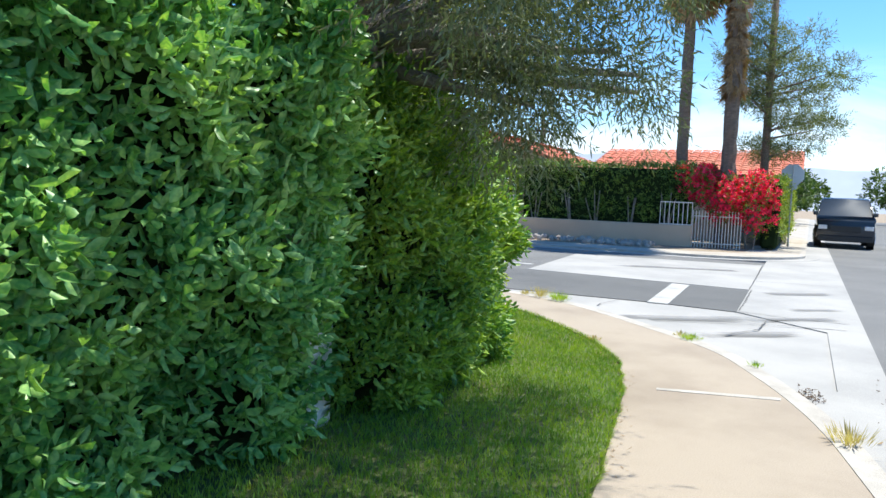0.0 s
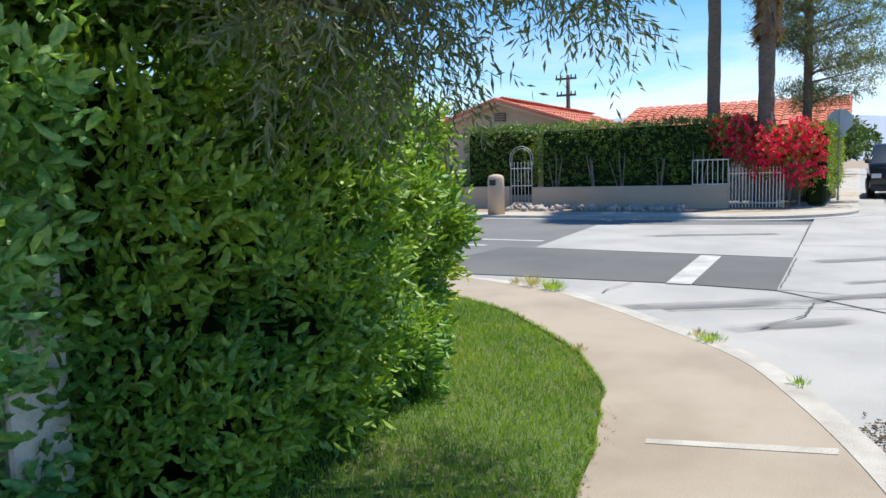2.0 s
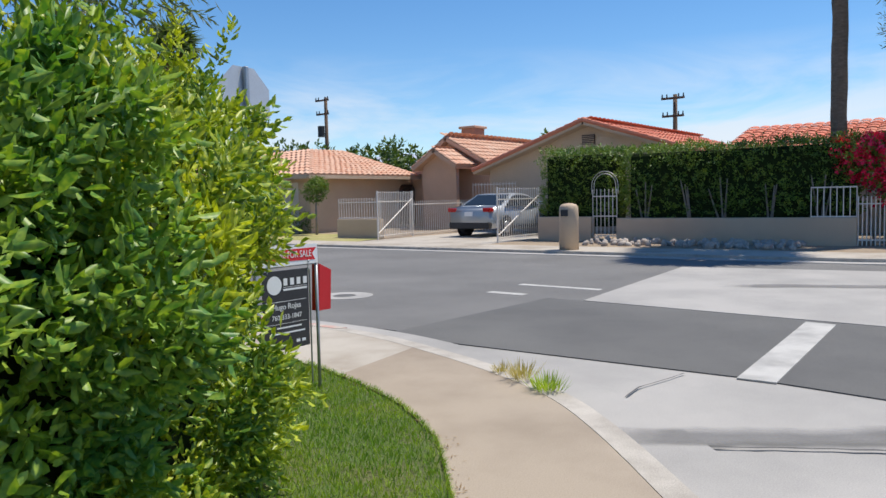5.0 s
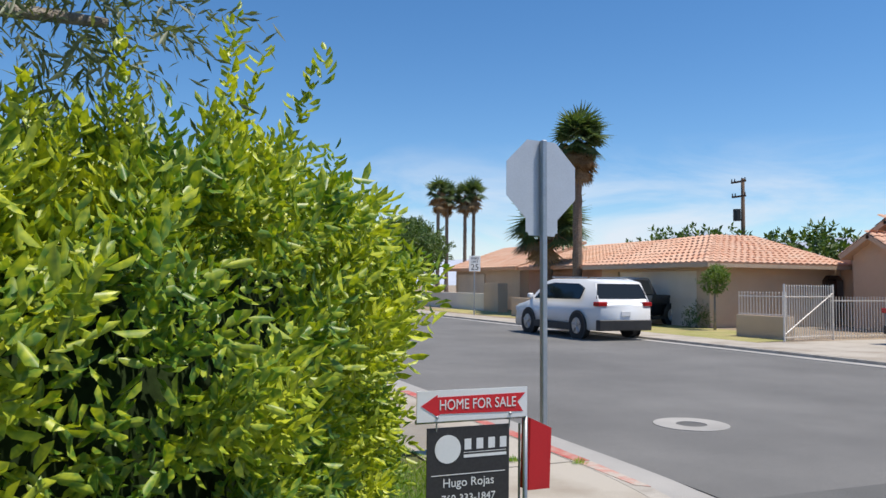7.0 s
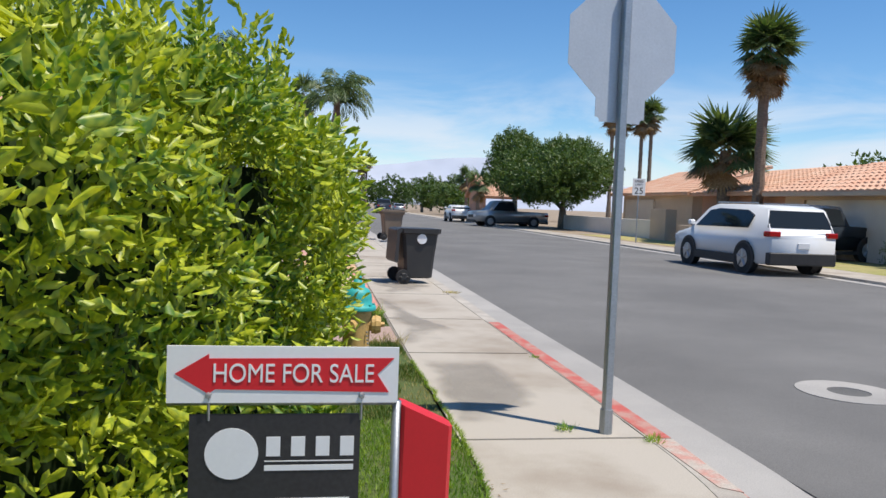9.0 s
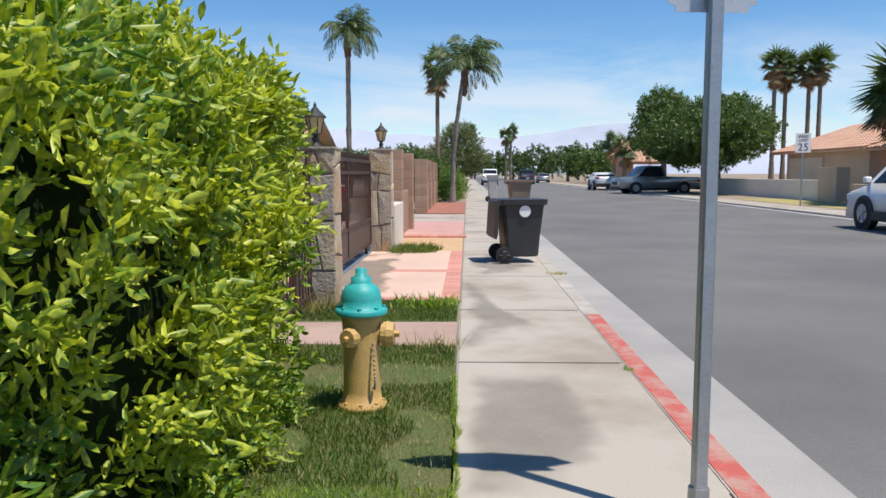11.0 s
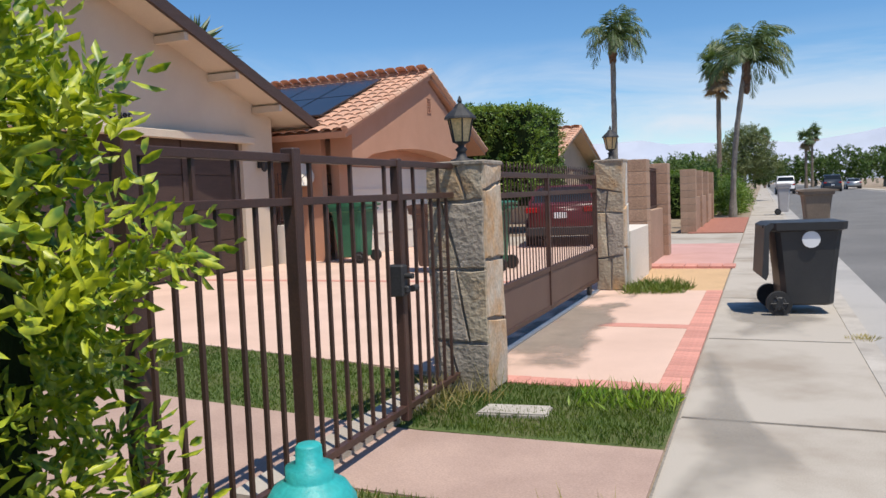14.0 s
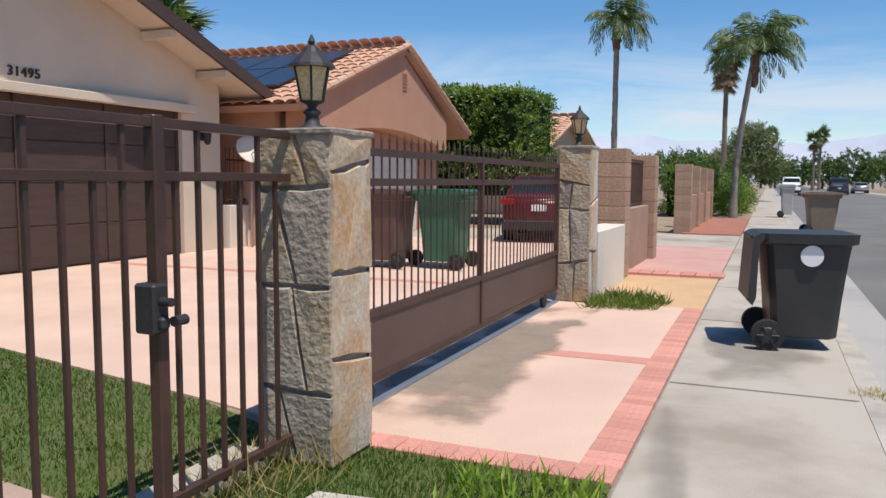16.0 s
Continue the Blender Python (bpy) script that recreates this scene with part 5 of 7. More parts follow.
    for z in (0.14, 1.48, 1.69):
        box("rail", (-0.02, 0.03, z - 0.02), (0.02, 1.90, z + 0.02), M_IRON, gate, 0.003)
    for k in range(14):
        y = 0.135 + 0.128 * k
        if abs(y - 1.06) < 0.05:
            continue
        box("bar", (-0.009, y - 0.009, 0.10), (0.009, y + 0.009, 1.69 if k % 3 == 0 else 1.48), M_IRON, gate)
    bm = bmesh.new()
    add_box(bm, (-0.05, 0.985, 0.86), (0.05, 1.06, 1.06), 0.01)
    add_box(bm, (0.03, 1.0, 0.88), (0.075, 1.045, 0.93), 0.01)
    add_tube(bm, (0.04, 1.02, 0.99), (0.10, 1.02, 0.99), 0.018, seg=10)
    add_tube(bm, (0.07, 1.06, 0.905), (0.07, 1.12, 0.905), 0.022, seg=10)
    from_bm("lock", bm, M_TRIM, gate)
    root.scale = gate.scale = (1, 1, 0.925)
    return root


iron_fence()
tagged(slab("ground_step", [(-0.80, 4.6), (-0.60, 4.6), (-0.60, 6.68), (-0.80, 6.68)], -0.05, 0.06, M_CONC), "low concrete kerb behind the fence", "kerb", kind="structure")

def sliding_gate():
    gx = -0.60
    root = empty("sliding_gate", gx, 7.12)
    root.scale = (1, 1.04, 0.935)
    tagged(root, "brown iron sliding driveway gate with a solid lower panel", "gate")
    L = 4.76
    bm = bmesh.new()
    for z in (0.17, 0.60, 1.44, 1.63):
        add_box(bm, (-0.02, 0, z - 0.025), (0.02, L, z + 0.025), 0.003)
    for y in (0.02, 2.38, L - 0.02):
        add_box(bm, (-0.024, y - 0.024, 0.15), (0.024, y + 0.024, 1.66), 0.003)
    from_bm("frame", bm, M_IRON, root)
    box("lower_panel", (-0.008, 0.03, 0.18), (0.008, L - 0.03, 0.59), mat("brown sheet steel", (0.12, 0.075, 0.06), (0.10, 0.06, 0.05), 0.5, 2, 60, 0.05, grain=0.1), root)
    me = bpy.data.meshes.new("bar")
    bm = bmesh.new()
    add_tube(bm, (0, 0, 0.58), (0, 0, 1.70), 0.007, seg=5)
    add_tube(bm, (0, 0, 1.70), (0, 0, 1.76), 0.012, 0.001, 5)
    bm.to_mesh(me)
    bm.free()
    me.materials.append(M_IRON)
    for k in range(46):
        o = new("bar", me)
        o.parent = root
        o.location = (0, 0.08 + k * 0.1022, 0)
    for y in (0.5, L - 0.5):
        tube("wheel", (-0.02, y, 0.09), (0.02, y, 0.09), 0.07, M_BLACK, root, seg=14, smooth=False)
    tagged(box("gate_track", (gx - 0.03, 7.1, -0.01), (gx + 0.03, 12.1, 0.02), M_GALV), "steel track set in the driveway", "gate track", kind="structure")


sliding_gate()

# low white wall and block columns beyond the gate
tagged(box("wall_low_white", (-0.55, 12.55, -0.05), (-0.22, 14.3, 0.78), M_STUCCO_WHITE, bevel=0.01), "low white stucco garden wall", "wall", kind="structure")
M_BLOCK = mat("tan split block", (0.44, 0.29, 0.20), (0.38, 0.25, 0.17), 0.92, 2, 50, 0.5, dist=0.01, per_object=0.1)


def block_column(x0, x1, y0, y1, h):
    root = empty("block_column", (x0 + x1) / 2, (y0 + y1) / 2)
    tagged(root, "tan block garden column with mortar joints", "column", "block columns along the pavement")
    w, d = (x1 - x0) / 2, (y1 - y0) / 2
    box("core", (-w + 0.008, -d + 0.008, -0.03), (w - 0.008, d - 0.008, h - 0.03), M_MORTAR, root)
    n = max(2, round(h / 0.2))
    me = None
    for k in range(n):
        if me is None:
            b = box("block", (-w, -d, 0.004), (w, d, h / n - 0.004), M_BLOCK, root, 0.006)
            me = b.data
        else:
            b = new("block", me)
            b.parent = root
            b.location = (0, 0, k * h / n)
    return root


for yy, xx in ((14.5, -0.68), (17.5, -0.68), (24.8, -0.72), (27.4, -0.72), (30.2, -0.72), (33.2, -0.72)):
    block_column(xx, xx + 0.42, yy, yy + 0.42, 1.82)
for ya, yb in ((14.95, 17.48), (25.25, 27.38), (27.85, 30.18), (30.65, 33.18)):
    hh = 0.95 if ya < 20 else 1.0
    tagged(box("wall_block", (-0.60, ya, -0.05), (-0.36, yb, hh), M_BLOCK, bevel=0.01), "low tan block wall between columns", "wall", kind="structure")
wf = empty("iron_fence", -0.48, 15.0)
tagged(wf, "brown iron infill between block columns", "fence")
picket_panel(wf, (-0.48, 14.95), (-0.48, 17.48), 0.95, 1.72, 0.12, M_IRON, (0.05, 0.95))

# ---- garage house behind the fence ----
h1 = empty("garage_house", -8.3, 12.0)
tagged(h1, "cream stucco house with a dark brown double garage door", "house")
def rel(ob, root):
    ob.parent = root
    ob.matrix_parent_inverse = root.matrix_world.inverted()
    return ob
def house_box(root, name, lo, hi, material, bevel=0.0):
    return rel(box(name, lo, hi, material, None, bevel), root)
# front wall with the door opening left free
for lo, hi in (((-8.5, 14.80, 0), (-8.3, 15.85, 2.9)), ((-8.5, 3.0, 0), (-8.3, 8.2, 2.9)), ((-8.5, 8.2, 2.60), (-8.3, 14.80, 2.9))):
    house_box(h1, "wall", lo, hi, M_STUCCO_CREAM)
bm = bmesh.new()
add_prism(bm, [(3.0, 2.9), (15.85, 2.9), (15.85, 3.25), (9.4, 5.5), (3.0, 3.25)], -8.3, -8.5, axis="x")
rel(from_bm("gable", bm, M_STUCCO_CREAM), h1)
house_box(h1, "wall", (-20, 15.65, 0), (-8.5, 15.85, 3.2), M_STUCCO_CREAM)
house_box(h1, "header_moulding", (-8.3, 8.0, 2.56), (-8.12, 15.0, 2.70), M_STUCCO_CREAM, 0.01)
for k in range(4):
    for j in range(4):
        house_box(h1, "door_panel", (-8.44, 8.24 + j * 1.64, 0.02 + k * 0.64), (-8.41, 8.24 + j * 1.64 + 1.60, 0.64 + k * 0.64), M_WOODDARK, 0.006)
house_box(h1, "garage_door", (-8.50, 8.2, 0.0), (-8.43, 14.80, 2.60), M_WOODDARK)
for yy in (8.2, 9.84, 11.48, 13.12, 14.74):
    house_box(h1, "stile", (-8.42, yy, 0.0), (-8.385, yy + 0.07, 2.60), M_WOODDARK, 0.004)
for ye, ze in ((17.0, 2.86), (1.8, 2.86)):
    q = [(-20, ye, ze), (-7.65, ye, ze), (-7.65, 9.4, 5.62), (-20, 9.4, 5.62)]
    rel(roof_slab("roof_deck", q, 0.12, M_STUCCO_CREAM, None), h1)
    q2 = [(-20, ye, ze + 0.06), (-7.58, ye, ze + 0.06), (-7.58, 9.4, 5.70), (-20, 9.4, 5.70)]
    rel(roof_slab("roof_covering", q2, 0.055, mat("dark roof felt", (0.06, 0.05, 0.045), (0.09, 0.075, 0.065), 0.95, 2, 60, 0.4), None), h1)
    bm = bmesh.new()
    add_prism(bm, [(ye, ze - 0.16), (ye, ze + 0.07), (9.4, 5.71), (9.4, 5.48)], -7.55, -7.62, axis="x")
    rel(from_bm("fascia", bm, M_WOODDARK), h1)
for k in range(6):
    yy = 16.6 - k * 1.35
    zz = 2.86 + (17.0 - yy) * 0.363 - 0.22
    house_box(h1, "rafter_end", (-8.3, yy - 0.05, zz - 0.07), (-7.62, yy + 0.05, zz + 0.07), M_STUCCO_CREAM, 0.006)
num = text_mesh("house_number", "31495", 0.20, M_TRIM, None, Matrix.Identity(4), 1.1, 0.012)
num.matrix_world = pose(-8.285, 11.6, 2.86, 90, 0, 90)
rel(num, h1)
wl_ = empty("wall_lamp", -8.28, 15.3, 2.2)
tagged(wl_, "black carriage lamp on the cream wall", "wall lamp")
bm = bmesh.new()
add_box(bm, (0, -0.05, -0.12), (0.03, 0.05, 0.08), 0.005)
add_tube(bm, (0.02, 0, 0.0), (0.14, 0, 0.05), 0.012, seg=6)
add_lathe(bm, [(0.02, -0.22), (0.06, -0.18), (0.08, 0.0), (0.10, 0.01), (0.03, 0.08), (0.005, 0.12)], 8, (0.14, 0, 0.02))
from_bm("body", bm, M_TRIM, wl_)
dish = empty("satellite_dish", -7.9, 16.3, 1.95)
tagged(dish, "white satellite dish on a short mast", "satellite dish")
bm = bmesh.new()
add_lathe(bm, [(0.01, -0.06), (0.16, -0.035), (0.30, 0.0), (0.315, 0.005), (0.30, 0.012), (0.16, -0.02), (0.01, -0.045)], 20, cap=False)
dd = from_bm("reflector", bm, M_STUCCO_WHITE, dish, True)
dd.rotation_euler = (radians(60), 0, radians(60))
bm = bmesh.new()
add_tube(bm, (-0.05, 0.05, -1.95), (-0.05, 0.05, 0.0), 0.025, seg=8)
add_tube(bm, (0, 0, -0.1), (0.35, -0.25, 0.02), 0.012, seg=6)
from_bm("mast", bm, M_GALV, dish)

# side wall with railing between the two houses
tagged(box("wall_side", (-8.4, 16.0, -0.05), (-8.2, 19.0, 0.85), M_STUCCO_WHITE, bevel=0.01), "low white side wall", "wall", kind="structure")
sf = empty("iron_fence", -8.3, 16.0)
tagged(sf, "brown iron railing on a low white wall", "fence")
picket_panel(sf, (-8.3, 16.0), (-8.3, 19.0), 0.85, 1.9, 0.13, M_IRON, (0.1, 0.85), tips=0.05)

# ---- terracotta neighbour with solar panels ----
h2 = empty("tiled_house", -6.3, 20.2)
tagged(h2, "terracotta stucco house with clay tile roof and solar panels", "house")
rel(gable_wall(None, -6.4, 17.0, 24.4, 21.0, 2.75, 2.75, 4.35, M_STUCCO_TERRA), h2)
house_box(h2, "wall", (-18, 16.6, 0), (-6.6, 16.8, 2.75), M_STUCCO_TERRA)
house_box(h2, "wall", (-18, 23.8, 0), (-6.6, 24.0, 2.75), M_STUCCO_TERRA)
bm = bmesh.new()
for k in range(6):
    add_box(bm, (-5.87, 20.88, 3.55 + k * 0.075), (-5.84, 21.12, 3.60 + k * 0.075), rot=Matrix.Rotation(0.5, 4, "Y"))
rel(from_bm("vent_louvre", bm, M_STUCCO_TERRA), h2)
bm = bmesh.new()
arc_pts = [(17.2 + 6.0 * k / 16, 2.30 + 0.28 * math.sin(math.pi * k / 16)) for k in range(17)]
add_prism(bm, [(21.0, 4.42), (16.7, 2.85), (16.7, 2.2), (17.2, 2.2)] + arc_pts[1:-1] + [(23.2, 2.2), (23.7, 2.2), (23.7, 3.0)], -5.86, -6.4, axis="x")
rel(from_bm("porch_arch", bm, M_STUCCO_TERRA), h2)
house_box(h2, "garage_door", (-6.41, 17.5, 0), (-6.36, 22.8, 2.1), M_STUCCO_WHITE, 0.01)
for k in range(3):
    house_box(h2, "door_rib", (-6.37, 17.5, 0.5 + 0.53 * k), (-6.345, 22.8, 0.53 + 0.53 * k), M_STUCCO_WHITE)
holder = empty("roof", -6.3, 20.2)
rel(holder, h2)
before = set(scene.objects)
gable_roof(None, -5.75, -18.0, 16.2, 25.2, 21.0, 2.80, 2.70, 4.62, M_STUCCO_TERRA, singles=220)
for o in set(scene.objects) - before:
    rel(o, h2)
bpy.data.objects.remove(holder)
# solar panels on the south slope
up2 = Vector((0, 21.0 - 16.2, 4.62 - 2.80)).normalized()
nrm2 = Vector((1, 0, 0)).cross(up2).normalized()
for r in range(2):
    for c in range(5):
        o_ = Vector((-6.85 - c * 1.05, 16.2, 2.80)) + up2 * (1.0 + r * 1.72) + nrm2 * 0.16
        v = [o_, o_ - Vector((1.0, 0, 0)), o_ - Vector((1.0, 0, 0)) + up2 * 1.66, o_ + up2 * 1.66]
        v += [p - nrm2 * 0.04 for p in v]
        p_ = obj("solar_panel", v, [(0, 1, 2, 3), (7, 6, 5, 4), (0, 4, 5, 1), (1, 5, 6, 2), (2, 6, 7, 3), (3, 7, 4, 0)], M_SOLAR)
        rel(p_, h2)

h2.location.x -= 0.95

# further houses on this side
h3 = empty("tiled_house", -6.5, 40)
tagged(h3, "beige house with an orange clay tile roof", "house", "houses down the street")
before = set(scene.objects)
gable_wall(None, -7.0, 33.6, 42.4, 38.0, 2.6, 2.6, 4.0, M_STUCCO_BEIGE)
box("wall", (-16, 33.6, 0), (-7.2, 33.8, 2.6), M_STUCCO_BEIGE)
box("wall", (-16, 42.2, 0), (-7.2, 42.4, 2.6), M_STUCCO_BEIGE)
gable_roof(None, -6.4, -16.0, 32.8, 43.2, 38.0, 2.55, 2.55, 4.25, M_STUCCO_BEIGE, pitch=0.4)
for o in set(scene.objects) - before:
    rel(o, h3)
h4 = empty("flat_house", -9, 62)
tagged(h4, "low white house with a pale flat roof", "house", "houses down the street")
house_box(h4, "wall", (-18, 52, 0), (-8, 66, 2.7), M_STUCCO_WHITE)
house_box(h4, "roof", (-18.4, 51.6, 2.7), (-7.6, 66.4, 2.95), M_STUCCO_WHITE, 0.02)

# bins
bin1 = wheelie_bin(1.84, 10.72, 8, M_BIN, "charcoal wheeled bin on the pavement, its lid hanging open", h=0.95, w=0.72, d=0.72, lid_open=1.0)
bm = bmesh.new()
add_tube(bm, (0.02, -0.310, 0.775), (0.02, -0.330, 0.775), 0.085, seg=20)
from_bm("badge", bm, M_WHITESIGN, bin1)
wheelie_bin(2.85, 25.9, 5, mat("grey-brown plastic", (0.19, 0.14, 0.10), (0.23, 0.17, 0.12), 0.6, 3, 60, 0.1), "faded grey-brown wheeled bin at the kerb", h=1.05, w=0.85, d=0.8)
wheelie_bin(2.25, 36.2, 0, mat("pale grey plastic", (0.45, 0.43, 0.42), (0.40, 0.38, 0.37), 0.6, 3, 60, 0.1), "pale grey wheeled bin on the pavement", h=1.2, w=0.55, d=0.55)
wheelie_bin(-6.7, 16.4, 180, M_BINGREEN, "green wheeled bin by the side wall", h=1.2, w=0.8, d=0.8)
wheelie_bin(-3.05, 14.7, 180, M_BINGREEN, "green wheeled bin behind the sliding gate", h=1.15, w=0.8, d=0.75)
wheelie_bin(-3.95, 14.5, 180, M_BINBROWN, "brown wheeled bin behind the sliding gate", h=1.15, w=0.8, d=0.75)
car("hatchback", "dark red car parked behind the sliding gate", -3.4, 22.0, 100, mat("maroon car paint", (0.13, 0.012, 0.018), (0.12, 0.012, 0.018), 0.35, 1, 30, 0, grain=0.02), 4.2, 1.75, 1.5, "sedan", "car", 0.0)

# fire hydrant
def hydrant(x, y):
    root = empty("fire_hydrant", x, y, -0.01, -8)
    tagged(root, "yellow fire hydrant with a teal bonnet and chained cap", "fire hydrant")
    bm = bmesh.new()
    add_lathe(bm, [(0.16, 0.0), (0.16, 0.035), (0.13, 0.05), (0.122, 0.12), (0.12, 0.40), (0.124, 0.50), (0.130, 0.56), (0.130, 0.60)], 24)
    from_bm("barrel", bm, M_YELLOW, root, True)
    bm = bmesh.new()
    add_lathe(bm, [(0.168, 0.595), (0.170, 0.60), (0.170, 0.625), (0.160, 0.632), (0.134, 0.64), (0.133, 0.69), (0.124, 0.735), (0.102, 0.768), (0.070, 0.785), (0.066, 0.79), (0.066, 0.822), (0.038, 0.828), (0.036, 0.872), (0.030, 0.878)], 24)
    from_bm("bonnet", bm, M_TEAL, root, True)
    for k in range(8):
        th = k * math.pi / 4 + 0.2
        tube("bolt", (0.147 * math.cos(th), 0.147 * math.sin(th), 0.61), (0.147 * math.cos(th), 0.147 * math.sin(th), 0.648), 0.014, M_TEAL, root, seg=6, smooth=False)
        tube("flange_bolt", (0.135 * math.cos(th), 0.135 * math.sin(th), 0.03), (0.135 * math.cos(th), 0.135 * math.sin(th), 0.055), 0.014, M_YELLOW, root, seg=6, smooth=False)
    for dx, dy, r, ln in ((1, 0.1, 0.068, 0.215), (-0.25, -1.0, 0.054, 0.19)):
        d = Vector((dx, dy, 0)).normalized()
        bm = bmesh.new()
        c = Vector((0, 0, 0.47))
        add_tube(bm, c, c + d * (ln * 0.72), r * 0.82, r * 0.82, 16)
        add_tube(bm, c + d * (ln * 0.62), c + d * (ln * 0.80), r * 1.12, r * 1.12, 16)
        add_tube(bm, c + d * (ln * 0.78), c + d * ln, r * 1.2, r * 1.0, 12)
        add_tube(bm, c + d * ln, c + d * (ln + 0.035), r * 0.35, r * 0.3, 5)
        from_bm("outlet", bm, M_YELLOW, root)
    bm = bmesh.new()
    for k in range(16):
        f = k / 15
        p = Vector((0.10 + 0.02 * math.sin(f * 3), -0.09 - 0.03 * math.sin(f * 3.1), 0.42 - 0.27 * math.sin(f * math.pi * 0.55)))
        bmesh.ops.create_icosphere(bm, subdivisions=1, radius=0.010, matrix=Matrix.Translation(p))
    from_bm("chain", bm, M_GALV, root)
    return root


hyd = hydrant(0.455, 3.36)
hyd.scale = (0.87, 0.87, 0.92)
tagged(slab("meter_cover", [(-0.20, 6.22), (0.24, 6.27), (0.22, 6.48), (-0.19, 6.43)], -0.03, 0.022, M_KERB, bevel=0.01), "pale concrete meter box lid in the grass", "meter cover")

# stop sign seen from behind
st = empty("stop_sign", 2.0, 2.0, 0, 0)
tagged(st, "octagonal stop sign seen from behind on a steel post", "road sign", "stop signs")
def stop_sign_parts(root):
    bm = bmesh.new()
    add_tube(bm, (0, 0, -0.02), (0, 0, 0.16), 0.045, 0.042, 10)
    from_bm("base_sleeve", bm, M_GALV, root)
    bm = bmesh.new()
    add_box(bm, (-0.028, -0.028, 0.0), (0.028, 0.028, 2.96), 0.008)
    from_bm("post", bm, M_GALV, root)
    bm = bmesh.new()
    R = 0.38 / math.cos(math.pi / 8)
    pts = [(R * math.cos(math.pi / 8 + k * math.pi / 4), 2.58 + R * math.sin(math.pi / 8 + k * math.pi / 4)) for k in range(8)]
    add_prism(bm, pts, 0.032, 0.036, axis="y")
    from_bm("octagon", bm, M_SIGNBACK, root)
    bm = bmesh.new()
    add_prism(bm, [(p[0] * 0.995, 2.58 + (p[1] - 2.58) * 0.995) for p in pts], 0.0365, 0.038, axis="y")
    from_bm("red_face", bm, M_REDSIGN, root)
    bm = bmesh.new()
    add_box(bm, (-0.175, 0.031, 2.06), (0.175, 0.035, 2.26), 0.0)
    bmesh.ops.bevel(bm, geom=[e for e in bm.edges if abs(e.verts[0].co.y - e.verts[1].co.y) > 0.003], offset=0.03, segments=3, affect="EDGES")
    from_bm("plate", bm, M_SIGNBACK, root)
stop_sign_parts(st)
copy_thing(st, pose(21.1, -4.3, 0, 0, 0, -90) @ Matrix.Scale(0.97, 4))
st.matrix_world = pose(1.93, 1.89, 0, -1.8, 0.8, 3) @ Matrix.Scale(0.93, 4)

# house-for-sale sign on its frame
ss = empty("sale_sign", 0.07, -0.70, 0.225, 0)
ss.scale = (0.73, 0.73, 0.73)
tagged(ss, "house-for-sale sign with a black panel hung from a steel frame", "sale sign")
bm = bmesh.new()
add_tube(bm, (0.37, 0, -0.42), (0.37, 0, 0.90), 0.016, seg=8)
add_tube(bm, (-0.37, 0, 0.90), (0.37, 0, 0.90), 0.014, seg=8)
from_bm("frame", bm, M_GALV, ss, True)
box("rider", (-0.37, -0.022, 0.90), (0.37, -0.014, 1.085), M_WHITESIGN, ss)
bm = bmesh.new()
add_prism(bm, [(-0.345, 0.995), (-0.24, 1.06), (-0.24, 1.045), (0.355, 1.05), (0.30, 0.995), (0.34, 0.935), (-0.22, 0.945), (-0.24, 0.93)], -0.0225, -0.0245, axis="y")
from_bm("arrow", bm, M_REDSIGN, ss)
def ss_text(body, size, x, z, m=M_WHITESIGN, y=-0.026, sp=1.0, sq=1.0, nm="lettering"):
    return text_mesh(nm, body, size, m, ss, pose(x, y, z, 90, 0, 0), sp, 0.0012, sq)
ss_text("HOME FOR SALE", 0.088, 0.03, 0.995, y=-0.0262, sq=0.80)
bm = bmesh.new()
add_box(bm, (-0.30, -0.012, 0.13), (0.25, -0.004, 0.86))
from_bm("black_panel", bm, M_BLACKSIGN, ss)
bm = bmesh.new()
for x in (-0.24, 0.25):
    add_tube(bm, (x, -0.01, 0.84), (x, -0.02, 0.93), 0.005, seg=6)
    bmesh.ops.create_icosphere(bm, subdivisions=1, radius=0.012, matrix=Matrix.Translation((x, -0.024, 0.925)))
from_bm("hook", bm, M_GALV, ss)
bm = bmesh.new()
add_tube(bm, (-0.165, -0.0125, 0.73), (-0.165, -0.015, 0.73), 0.085, seg=28)
from_bm("emblem", bm, M_WHITESIGN, ss)
bm = bmesh.new()
for x0 in (-0.055, 0.025, 0.105, 0.185):
    add_box(bm, (x0, -0.0145, 0.72), (x0 + 0.045, -0.0125, 0.785))
add_box(bm, (-0.06, -0.0145, 0.672), (0.23, -0.0125, 0.69))
add_box(bm, (-0.06, -0.0145, 0.702), (0.23, -0.0125, 0.705))
from_bm("logo_bars", bm, M_WHITESIGN, ss)
bm = bmesh.new()
add_box(bm, (-0.27, -0.0145, 0.574), (0.22, -0.0125, 0.578))
add_box(bm, (-0.27, -0.0145, 0.372), (0.22, -0.0125, 0.375))
for z, w in ((0.335, 0.15), (0.285, 0.19)):
    add_box(bm, (-w, -0.0145, z - 0.007), (w, -0.0125, z + 0.007))
for x in (0.08, 0.15):
    add_box(bm, (x, -0.0145, 0.18), (x + 0.045, -0.0125, 0.207))
from_bm("rule_lines", bm, M_WHITESIGN, ss)
ss_text("Hugo Rojas", 0.074, -0.025, 0.525, y=-0.0135)
ss_text("760-333-1847", 0.064, -0.025, 0.43, y=-0.0135)
fl = empty("flyer_box", 0.415, -0.655, 0.54, 0)
fl.scale = (0.58, 0.8, 0.73)
tagged(fl, "red plastic flyer box beside the sale sign", "flyer box")
bm = bmesh.new()
